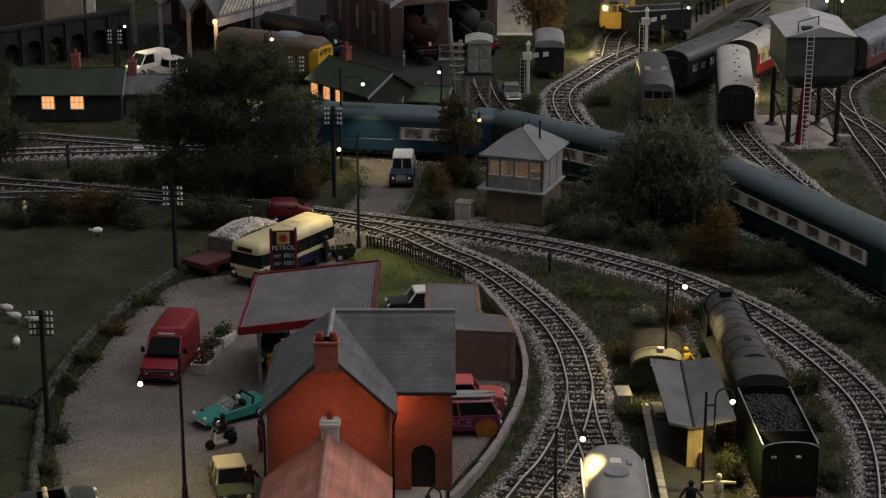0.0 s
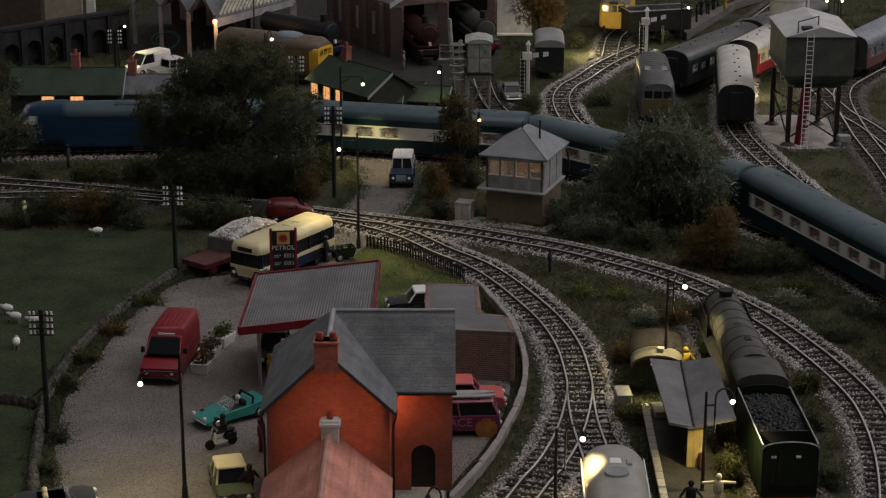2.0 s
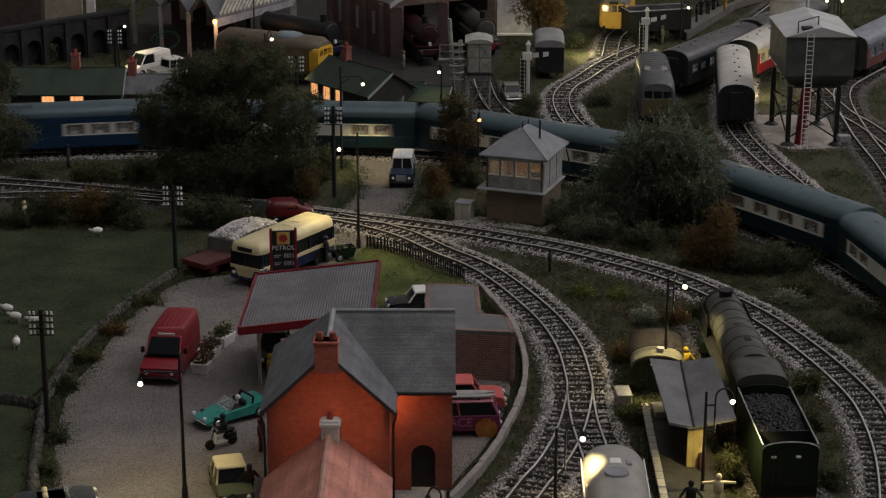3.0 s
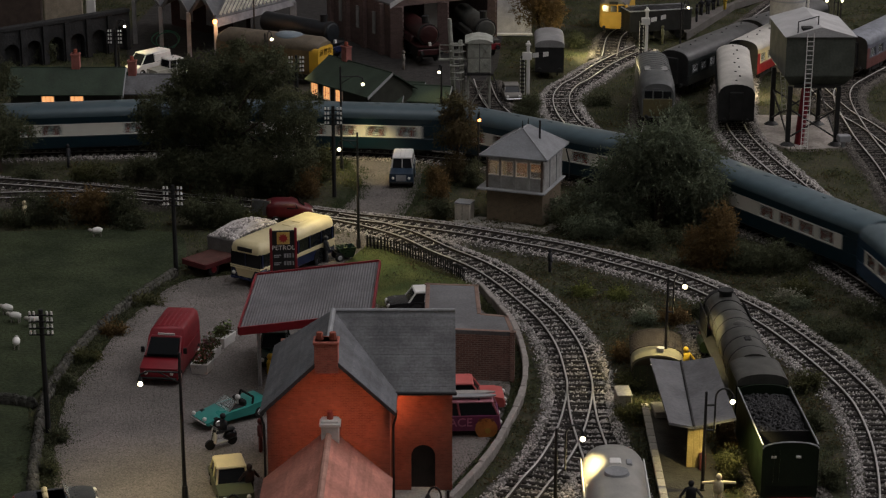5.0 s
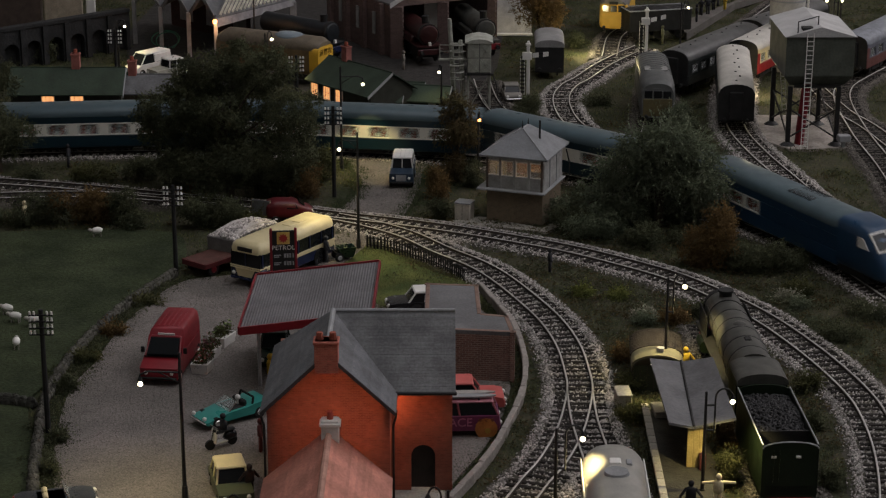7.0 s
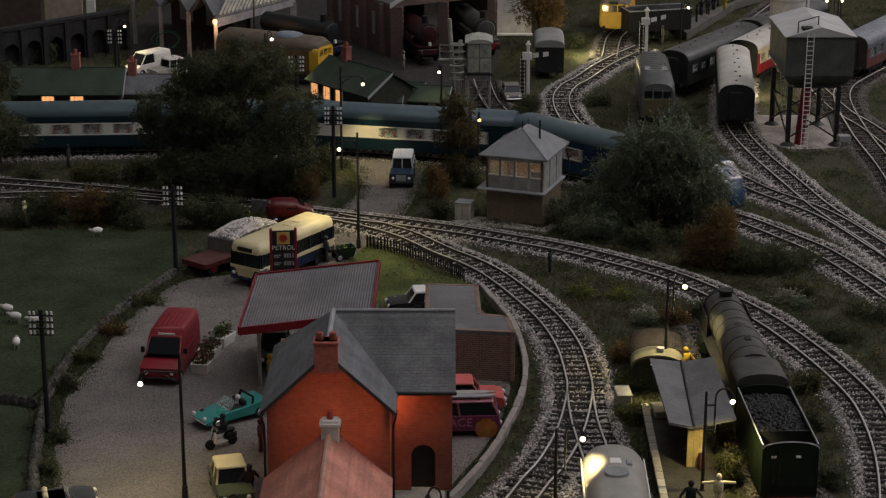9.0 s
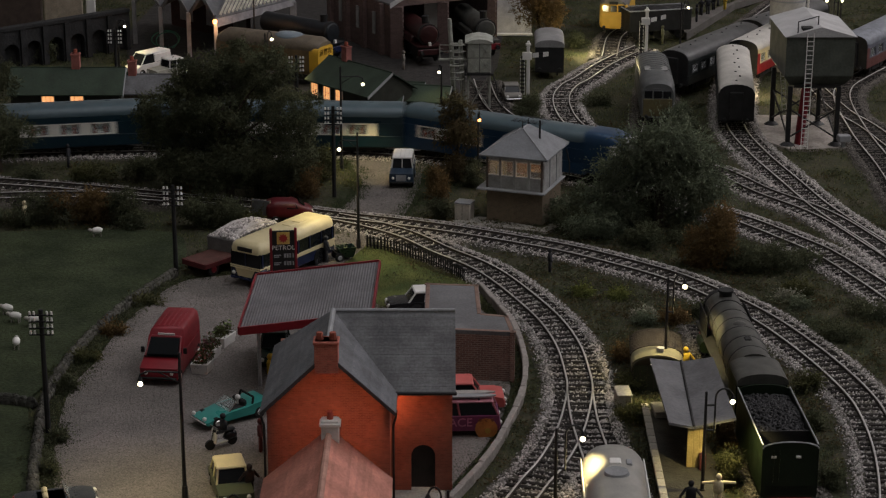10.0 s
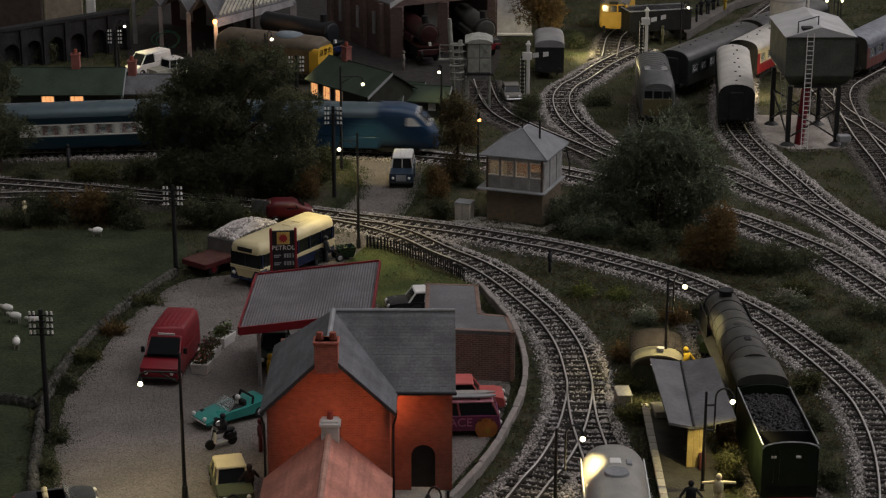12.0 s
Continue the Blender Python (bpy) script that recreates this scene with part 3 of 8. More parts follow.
def nose_ring(x, w, z0, z1, k):
    """A rounded cross-section of the power car's nose; k squares it."""
    ring = []
    for i in range(20):
        a = math.tau * (i + 0.5) / 20
        cx, cz = math.cos(a), math.sin(a)
        ring.append((x, w * math.copysign(abs(cx) ** k, cx), (z0 + z1) / 2 + (z1 - z0) / 2 * math.copysign(abs(cz) ** k, cz)))
    return ring


# livery blue in a lighter copy, for the light that falls on the nose
POWER_CAR_LIT_BLUE = mat("power_car_lit_blue", (0.012, 0.042, 0.092), 0.32, var=0.15, bump=0.02)


def express_car(power, i):
    h = 9.45
    lab = "streamlined blue power car with a raked nose, at speed" if power else "blue express coach with a white window band, running"
    t = thing("power_car" if power else "express_coach", 0, 0, 0, 0, lab, "train car", "cars of the blue express")
    bogie(t, -6.6)
    bogie(t, 6.6)
    if not power:
        # the second and the fifth coach hold the kitchens: a blank stretch of band with one window
        kitchen = [6.1, 4.2, 2.3, 0.4, -5.5, -7.1]
        car_shell(t, -h, h, -h + 1.9, h - 1.5, {1: sorted(kitchen), 4: sorted(-x for x in kitchen)}.get(i, 7))
        for x in (-h - 0.12, h + 0.12):
            part("gangway", Solid().box(x, 0, 0.9, 0.5, 1.2, 2.3, b=0.05), UNDER, t)
        for x in np.linspace(-7, 7, 6):
            part("roof_vent", Solid().ball(x, 0, 3.62, 0.14, sz=0.5, n=8, m=4), PULLMAN_ROOF, t)
    else:
        car_shell(t, -h, h - 4.2, -h + 1.2, -h + 6.6, 3, blue=POWER_CAR_LIT_BLUE)
        for k in range(6):
            for sy in (-1, 1):
                part("roof_louvre", Solid().box(-0.6 + k * 0.42, sy * 0.5, 3.5, 0.16, 0.7, 0.12, b=0.03), UNDER, t, "dark roof louvre")
        for sy in (-1, 1):
            part("side_grille", Solid().box(1.6, sy * 1.37, 1.5, 2.2, 0.04, 0.8, b=0.01), POWER_CAR_LIT_BLUE, t)
        rings = []
        for x, w, z0, z1, k in ((h - 4.25, 1.36, 0.55, 3.62, 0.36), (h - 2.6, 1.36, 0.52, 3.62, 0.42), (h - 1.7, 1.33, 0.45, 3.45, 0.46), (h - 1.0, 1.27, 0.42, 2.95, 0.5), (h - 0.5, 1.18, 0.42, 2.3, 0.55), (h - 0.12, 1.0, 0.45, 1.8, 0.6), (h + 0.06, 0.7, 0.6, 1.5, 0.7)):
            rings.append(nose_ring(x, w, z0, z1, k))
        part("nose", Solid().loft(rings), POWER_CAR_LIT_BLUE, t, smooth=60)
        for sy in (-1, 1):
            part("windscreen_frame", Solid().wall_yz([(h - 0.62, sy * 0.06, 2.28), (h - 0.62, sy * 1.08, 2.22), (h - 1.55, sy * 1.12, 3.16), (h - 1.55, sy * 0.06, 3.28)], (0.10, 0, 0.08)), WHITE, t, "white windscreen surround")
            part("windscreen", Solid().wall_yz([(h - 0.70, sy * 0.16, 2.38), (h - 0.70, sy * 0.96, 2.34), (h - 1.46, sy * 1.0, 3.08), (h - 1.46, sy * 0.16, 3.16)], (0.13, 0, 0.11)), GLASS_DARK, t)
            part("side_window", Solid().wall_yz([(h - 1.15, sy * 1.30, 2.3), (h - 2.2, sy * 1.36, 2.3), (h - 2.2, sy * 1.34, 2.9), (h - 1.75, sy * 1.30, 2.9)], (0, sy * 0.04, 0)), WHITE, t, "white-framed cab side window")
        part("buffer_beam", Solid().box(h - 0.1, 0, 0.45, 0.35, 1.6, 0.3, b=0.08), UNDER, t)
    return t


EXPRESS = []
for i in range(6):
    EXPRESS.append((express_car(i in (0, 5), i), i))

# ---- lamps ----
def lamp_light(x, y, z, watts, colour=(1.0, 0.86, 0.55), radius=0.04, shaded=False, cone=118):
    data = bpy.data.lights.new("lamp_light", "SPOT" if shaded else "POINT")
    data.energy, data.color, data.shadow_soft_size = watts, colour, radius * S
    if shaded:
        data.spot_size, data.spot_blend = radians(cone), 0.5
    ob = new("lamp_light", data)
    ob.matrix_basis = P(x, y, z)
    return ob


LAMP_W = 0.075


def street_lamp(x, y, post, bx, bz, style="swan", by=0.0, watts=1.0, amber=False, label="", cone=118):
    """A post at (x, y) with its bulb bx aside at the height bz."""
    t = thing("street_lamp", x, y, 0, 0, label or "black swan-neck street lamp with a lit bulb", "street lamp", "lamps of the layout")
    part("post", Solid().tube((0, 0, 0), (0, 0, post), 0.10, 0.06, 8).tube((0, 0, 0), (0, 0, 0.7), 0.16, 0.13, 8), IRON, t)
    arm = Solid()
    if style == "swan":
        rise = max(post, bz + 0.55)
        side = bx * 0.35
        pts = [(side, 0, rise - 2.0), (side, 0, rise - 0.35)]
        for i in range(9):
            a = math.pi * (1 - i / 8)
            pts.append(((side + bx) / 2 + (bx - side) / 2 * math.cos(a), by * (0.5 + 0.5 * math.cos(math.pi - a)), rise - 0.35 + math.sin(a) * 0.45))
        pts.append((bx, by, bz + 0.3))
        arm.path(pts, 0.045)
        arm.path([(0, 0, rise - 1.9), (side, 0, rise - 1.9)], 0.05).path([(0, 0, rise - 0.7), (side, 0, rise - 0.7)], 0.05)
    else:
        arm.path([(0, 0, bz + 0.55), (bx * 0.8, by, bz + 0.6), (bx, by, bz + 0.45), (bx, by, bz + 0.2)], 0.05)
        arm.path([(0, 0, bz + 0.05), (bx * 0.55, by, bz + 0.58)], 0.035)
    part("arm", arm, IRON, t)
    part("shade", Solid().tube((bx, by, bz + 0.17), (bx, by, bz + 0.34), 0.13, 0.06, 12), IRON, t)
    part("bulb", Solid().ball(bx, by, bz, 0.12, sz=0.95, n=12, m=8), BULB_ORANGE if amber else BULB, t, "lit warm bulb", smooth=60)
    lamp_light(x + bx, y + by, bz - 0.24, LAMP_W * watts, (1.0, 0.5, 0.2) if amber else (1.0, 0.80, 0.36), shaded=True, cone=cone)
    return t


def bulb_at(x, y, bulb_x, bulb_z, **k):
    return street_lamp(x, y, k.pop("post", bulb_z + 0.5), bulb_x - x, bulb_z, **k)


bulb_at(-11.69, 83.51, -13.47, 5.65, post=7.13, style="bracket", watts=1.7)
bulb_at(-7.22, 138.75, -5.65, 6.21, post=7.50, style="bracket", watts=3.0, cone=84)
bulb_at(11.50, 97.45, 12.36, 5.40, watts=3.4)
bulb_at(11.70, 83.21, 12.89, 4.91, watts=3.0)
bulb_at(4.82, 79.10, 5.95, 4.89, watts=2.0)
bulb_at(-14.24, 158.58, -13.69, 5.20, watts=3.0)
bulb_at(-27.70, 169.07, -27.10, 4.06, style="bracket", watts=1.0)
bulb_at(-0.13, 152.53, -0.30, 3.90, style="bracket", watts=0.3)
bulb_at(21.03, 175.73, 21.64, 4.36, watts=1.6)
bulb_at(34.84, 175.73, 33.81, 4.97, watts=1.2)
bulb_at(35.09, 175.73, 35.15, 4.97, watts=1.2)
bulb_at(2.43, 134.70, 2.49, 4.64, style="bracket", watts=1.5, amber=True, label="black post with an amber lamp beside the signal box")
bulb_at(-16.47, 173.46, -16.03, 5.70, style="bracket", watts=0.5, amber=True)
# two unseen lamps, added just in front of the view to warm the station house
bulb_at(0.2, 73.5, -0.6, 4.6, watts=0.8, amber=True, label="added unseen black street lamp before the red station house")
bulb_at(-8.6, 71.5, -7.9, 5.2, watts=0.5, amber=True, label="added unseen black street lamp before the red station house")


def telegraph_pole(x, y, h, arms=4):
    t = thing("telegraph_pole", x, y, 0, 0, "tarred telegraph pole with white insulators", "telegraph pole", "telegraph poles")
    part("pole", Solid().tube((0, 0, -0.05), (0, 0, h), 0.15, 0.11, 8), TIMBER_BLACK, t)
    for i in range(arms):
        z = h - 0.15 - i * 0.33
        part("crossarm", Solid().box(0, -0.1, z - 0.14, 1.15, 0.10, 0.07), TIMBER_BLACK, t)
        for x2 in (-0.52, -0.32, 0.32, 0.52):
            part("insulator", Solid().tube((x2, -0.1, z - 0.07), (x2, -0.1, z + 0.09), 0.075, 0.055, 6), WHITE, t, "white insulator")
    return t


telegraph_pole(-19.30, 91.08, 6.46)
telegraph_pole(-16.12, 115.48, 5.58)
telegraph_pole(-7.41, 132.07, 6.30)
telegraph_pole(-27.62, 166.96, 4.3)
telegraph_pole(-11.16, 150.26, 5.75)
bulb_at(-5.28, 120.22, -6.41, 6.49, post=7.57, style="bracket", watts=2.6)


# ---- roofs ----
def lapped(parent, a, b, c, d, n, material, name="slate_course", th=0.07):
    """Courses from the eave a-b up to the ridge d-c, each lapping the one below, on the roof part."""
    a, b, c, d = (Vector(p) for p in (a, b, c, d))
    nor = (b - a).cross(d - a).normalized()
    if nor.z < 0:
        nor = -nor
    for k in range(n):
        t0, t1 = k / n, min(1.0, (k + 1.15) / n)
        p, q = a.lerp(d, t0), b.lerp(c, t0)
        r, s = b.lerp(c, t1), a.lerp(d, t1)
        lo, hi = nor * (th * random.uniform(0.85, 1.15)), nor * (th * 0.25)
        part(name, Solid().add([p, q, r, s, p + lo, q + lo, r + hi, s + hi], [(3, 2, 1, 0), (4, 5, 6, 7), (0, 1, 5, 4), (1, 2, 6, 5), (2, 3, 7, 6), (3, 0, 4, 7)]), material, parent)


def roof_part(name, parent, a, b, c, d, n, material, label="", course="slate_course", th=0.07):
    a, b, c, d = (Vector(p) for p in (a, b, c, d))
    under = part(name, Solid().wall_yz([a, b, c, d], (0, 0, -0.12)), material, parent, label)
    lapped(under, a, b, c, d, n, material, course, th)
    return under


def chimney(parent, x, y, z, sx, sy, h, material, pots=2):
    c = part("chimney", Solid().box(x, y, z, sx, sy, h, b=0.03).box(x, y, z + h - 0.14, sx + 0.1, sy + 0.1, 0.14, b=0.03), material, parent, "brick chimney stack")
    for i in range(pots):
        part("chimney_pot", Solid().tube((x + (i - (pots - 1) / 2) * sx * 0.55, y, z + h), (x + (i - (pots - 1) / 2) * sx * 0.55, y, z + h + 0.32), 0.17, 0.14, 10), mat("pot_clay", (0.33, 0.08, 0.05), 0.8), c)
    return c


# ---- station house ----
def station_house():
    t = thing("station_house", 0, 0, 0, 0, "red brick station house with grey slate roofs", "house")
    x0, x1, xr = -7.75, -2.35, 0.42
    yf, ym, yb = 82.05, 84.45, 90.2
    ez, rz, xm, yr = 5.2, 7.75, -5.05, 87.3
    # front gable, with its pointed top, left wall, rear block
    part("gable_wall", Solid().prism([(x0, 0), (x1, 0), (x1, ez), (xm, rz - 0.05), (x0, ez)], yf, yf + 0.3), THIN_BRICK, t)
    part("side_wall", Solid().box(x0 + 0.15, (yf + yb) / 2, 0, 0.3, yb - yf - 0.6, ez), THIN_BRICK, t)
    part("side_wall", Solid().box(x1 - 0.15, (yf + 0.3 + ym) / 2, 0, 0.3, ym - yf - 0.3, ez), THIN_BRICK, t)
    # wing front wall round the arched doorway
    dx0, dx1, spring = -1.45, -0.35, 1.75
    arch = [((dx0 + dx1) / 2 - (dx1 - dx0) / 2 * math.cos(math.pi * i / 10), spring + (dx1 - dx0) / 2 * math.sin(math.pi * i / 10)) for i in range(11)]
    w = Solid().prism([(x1, 0), (dx0, 0), *arch, (dx1, 0), (xr, 0), (xr, ez), (x1, ez)], ym, ym + 0.3)
    part("wing_wall", w, THIN_BRICK, t)
    part("door", Solid().box((dx0 + dx1) / 2, ym + 0.42, 0, 1.3, 0.12, 2.5), mat("door_black", (0.02, 0.018, 0.016), 0.7), t, "dark recessed door")
    part("gable_wall", Solid().prism([(ym + 0.3, 0), (yb, 0), (yb, ez), (yr, rz - 0.05), (ym + 0.3, ez)], xr - 0.3, xr, "x"), THIN_BRICK, t)
    part("back_wall", Solid().box((x0 + xr) / 2, yb + 0.15, 0, xr - x0, 0.3, ez), THIN_BRICK, t)
    # slates
    o = 0.28
    k = (rz - ez) / (xm - x0)
    zl = ez - o * k
    roof_part("front_roof", t, (x0 - o, yb, zl), (x0 - o, yf - 0.2, zl), (xm, yf - 0.2, rz), (xm, yb - 2.8, rz), 26, SLATE, "grey slate slope", th=0.04)
    roof_part("front_roof", t, (x1 + o, yf - 0.2, zl), (x1 + o, ym + 0.6, zl), (xm, yr, rz), (xm, yf - 0.2, rz), 26, SLATE, "grey slate slope", th=0.04)
    kz = (rz - ez) / (yr - ym)
    roof_part("wing_roof", t, (x1 + 0.05, ym - o, ez - o * kz), (xr + 0.15, ym - o, ez - o * kz), (xr + 0.15, yr, rz), (xm, yr, rz), 26, SLATE_DARK, "dark slate slope", th=0.012)
    roof_part("wing_roof", t, (xr + 0.15, yb + o, ez - o * kz), (x0 - 0.1, yb + o, ez - o * kz), (xm, yr, rz), (xr + 0.15, yr, rz), 26, SLATE_DARK, "dark slate slope", th=0.012)
    part("ridge_tiles", Solid().tube((xm, yf - 0.22, rz + 0.03), (xm, yr, rz + 0.03), 0.13, n=8).tube((xm, yr, rz + 0.03), (xr + 0.15, yr, rz + 0.03), 0.09, n=8), LEAD, t)
    b = Solid()
    for xe, sgn in ((x0 - o, 1), (x1 + o, -1)):
        b.wall_yz([(xe, yf - 0.26, zl - 0.16), (xe, yf - 0.26, zl + 0.04), (xm, yf - 0.26, rz + 0.04), (xm, yf - 0.26, rz - 0.16)], (0, 0.07, 0))
    part("bargeboard", b, mat("barge_grey", (0.07, 0.07, 0.075), 0.7), t)
    part("gutter", Solid().tube((x1 + 0.1, ym - o - 0.05, ez - o * kz), (xr + 0.2, ym - o - 0.05, ez - o * kz), 0.09, n=8), IRON, t)
    for x, y in ((x1 + 0.16, yf + 0.1), (x0 - 0.14, yf + 0.1)):
        sg = 1 if x > xm else -1
        part("downpipe", Solid().path([(x + sg * 0.14, y, ez - 0.25), (x + sg * 0.12, y, ez - 0.55), (x, y, ez - 0.95), (x, y, 0)], 0.055, 8), IRON, t, "black rainwater downpipe")
    # brighter brick than the walls, standing in for the inner glow they have
    chimney(t, xm - 0.02, yf + 0.08, rz - 0.95, 1.04, 0.72, 1.5, brick_mat("chimney_lit_brick", (0.45, 0.13, 0.095), (0.36, 0.10, 0.075), (0.42, 0.17, 0.12)))
    part("floor_slab", Solid().box((x0 + xr) / 2, (yf + yb) / 2 + 0.3, 0, xr - x0 - 0.7, yb - yf - 1.0, 0.05), CONCRETE, t)


# the bulb inside the house, which shines through its thin moulded walls
lamp_light(-4.3, 85.6, 4.9, 0.55, (1.0, 0.76, 0.54), 0.3)
# second bare light, added to brighten the wing wall's left end
lamp_light(-2.0, 85.4, 4.3, 0.075, (1.0, 0.76, 0.54), 0.2)
station_house()


def tiled_cottage():
    t = thing("tiled_cottage", 0, 0, 0, 0, "low wing with a faded red tile roof and white chimney", "house")
    x0, x1, xm, y0, y1, ez, rz = -7.7, -2.5, -5.0, 68.0, 82.0, 1.95, 4.15
    part("gable_wall", Solid().prism([(x0, 0), (x1, 0), (x1, ez), (xm, rz - 0.05), (x0, ez)], y0, y0 + 0.3), RED_BRICK, t)
    for x in (x0 + 0.15, x1 - 0.15):
        part("side_wall", Solid().box(x, (y0 + y1) / 2 + 0.14, 0, 0.3, y1 - y0 - 0.35, ez), RED_BRICK, t)
    k = (rz - ez) / (x1 - xm)
    o = 0.25
    roof_part("roof", t, (x1 + o, y0 - 0.2, ez - o * k), (x1 + o, y1, ez - o * k), (xm, y1, rz), (xm, y0 - 0.2, rz), 22, TILE_RED, "faded red tile slope", "tile_course", 0.035)
    roof_part("roof", t, (x0 - o, y1, ez - o * k), (x0 - o, y0 - 0.2, ez - o * k), (xm, y0 - 0.2, rz), (xm, y1, rz), 22, TILE_RED, "faded red tile slope", "tile_course", 0.035)
    part("ridge_tiles", Solid().tube((xm, y0 - 0.2, rz), (xm, y1, rz), 0.15, n=8), mat("ridge_clay", (0.40, 0.22, 0.17), 0.8), t)
    c = part("chimney", Solid().box(-4.93, 81.45, rz - 0.55, 0.78, 0.55, 1.25, b=0.03).box(-4.93, 81.45, rz + 0.42, 0.94, 0.7, 0.16, b=0.03), WHITE, t, "white painted chimney")
    part("chimney_pot", Solid().tube((-4.93, 81.45, rz + 0.7), (-4.93, 81.45, rz + 1.05), 0.14, 0.11, 10), mat("pot_red", (0.30, 0.07, 0.05), 0.8), c)


tiled_cottage()


# ---- garage block, canopy and sign ----
def garage():
    t = thing("garage_block", 0, 0, 0, 0, "flat-roofed brick garage with grey felt roof", "garage")
    q = [(-1.0, 98.45), (3.72, 97.85), (3.45, 100.4), (2.05, 100.75), (1.95, 105.4), (-0.95, 105.7)]
    h = 2.72
    for a, b in zip(q, q[1:] + q[:1]):
        d = Vector((b[0] - a[0], b[1] - a[1]))
        L = d.length
        n = Vector((-d.y, d.x)).normalized() * 0.13
        ang = math.degrees(math.atan2(d.y, d.x))
        w = part("wall", Solid().box(0, 0, 0, L - 0.02, 0.25, h), DARK_BRICK, t, at=P((a[0] + b[0]) / 2 + n.x, (a[1] + b[1]) / 2 + n.y, 0, ang))
        part("coping", Solid().box(0, 0, 0, L + 0.1, 0.22, 0.07, b=0.02), mat("coping_brick", (0.22, 0.14, 0.11), 0.85), t, "brown brick parapet coping", at=P((a[0] + b[0]) / 2 + n.x, (a[1] + b[1]) / 2 + n.y, h + 0.002, ang))
    part("flat_roof", Solid().prism(q, h - 0.15, h + 0.05, "z"), mat("roof_felt", (0.15, 0.15, 0.155), 0.85, scale=0.5, grain=8), t)


garage()


def canopy():
    t = thing("station_canopy", 0, 0, 0, 0, "corrugated petrol station canopy with red fascia", "canopy")
    fl, bl, br = Vector((*(-10.18, 94.73), 4.1)), Vector((*(-10.03, 103.08), 4.1)), Vector((*(-3.47, 103.90), 4.6))
    fr = fl + (br - bl)
    n = 46
    up = Vector((0, 0, 1))
    rows = []
    for low in (0.0, -0.06):
        for p0, p1 in ((fl, fr), (bl, br)):
            rows.append([p0.lerp(p1, i / (2 * n)) + up * ((0.04 if i % 2 else 0.0) + low) for i in range(2 * n + 1)])
    front, back, front_low, back_low = rows
    s = Solid().loft([front, back, back_low, front_low, front], caps=False)
    s.f = [q for q in s.f if not (q[0] % (2 * n + 1) == 2 * n)]
    part("roof_sheet", s, CORR, t, "grey corrugated sheet")
    for a, b in ((fl, fr), (fr, br), (br, bl), (bl, fl)):
        d = (b - a).normalized()
        o = Vector((d.y, -d.x, 0)).normalized() * 0.10
        wall = Solid().wall_yz([a + up * 0.12, b + up * 0.12, b - up * 0.30, a - up * 0.30], o)
        part("fascia", wall, RED, t, "red fascia board")
    for u, v in ((0.1, 0.3), (0.9, 0.3), (0.1, 0.8), (0.9, 0.8)):
        p = fl.lerp(fr, u).lerp(bl.lerp(br, u), v)
        part("column", Solid().tube((p.x, p.y, 0), (p.x, p.y, p.z - 0.06), 0.10, n=10), LEAD, t)


canopy()


def text_part(name, words, size, material, parent, m, extrude=0.01):
    cu = bpy.data.curves.new(name, "FONT")
    cu.body, cu.size, cu.extrude, cu.align_x, cu.align_y = words, size * S, extrude * S, "CENTER", "CENTER"
    tmp = bpy.data.objects.new(name, cu)
    scene.collection.objects.link(tmp)
    bpy.context.view_layer.update()
    me = bpy.data.meshes.new_from_object(tmp.evaluated_get(bpy.context.evaluated_depsgraph_get()))
    bpy.data.objects.remove(tmp)
    me.materials.clear()
    me.materials.append(material)
    ob = new(name, me)
    ob.parent = parent
    ob.matrix_basis = m
    return ob


def petrol_sign():
    t = thing("petrol_sign", -9.22, 110.86, 0, 6, "tall red and black petrol price sign", "sign")
    h, w = 4.35, 1.42
    part("panel", Solid().box(0, 0, 0.4, w - 0.1, 0.14, h - 0.55, b=0.02), mat("sign_black", (0.015, 0.014, 0.015), 0.5), t)
    for x in (-w / 2, w / 2):
        part("side_post", Solid().box(x, 0, 0, 0.16, 0.2, h, b=0.04), RED, t)
    part("logo_panel", Solid().box(0.0, -0.08, h - 0.95, 0.74, 0.05, 0.72), mat("sign_yellow", (0.75, 0.5, 0.14), 0.5), t, "yellow badge panel")
    star = []
    for i in range(20):
        a, r = math.tau * i / 20, 0.29 if i % 2 else 0.19
        star.append((r * math.cos(a), h - 0.59 + r * math.sin(a)))
    part("badge", Solid().prism(star, -0.13, -0.105), RED_BRIGHT, t)
    text_part("word", "PETROL", 0.38, WHITE, t, P(0, -0.075, h - 1.18, 0, 90, 0))
    for z in (2.58, 2.12):
        for k in range(3):
            part("price_bar", Solid().box(0.08 + k * 0.15, -0.085, z, 0.11, 0.03, 0.24), LEAD, t)
        part("price_bar", Solid().box(0.55, -0.085, z, 0.08, 0.03, 0.24), LEAD, t)
        part("grade_bar", Solid().box(-0.35, -0.085, z + 0.12, 0.42, 0.03, 0.06), LEAD, t)
        part("grade_bar", Solid().box(-0.4, -0.085, z + 0.02, 0.3, 0.03, 0.05), LEAD, t)
    part("foot_panel", Solid().box(0, -0.085, 1.25, 1.1, 0.03, 0.36), mat("sign_blue", (0.03, 0.07, 0.14), 0.5), t, "blue foot panel")


petrol_sign()


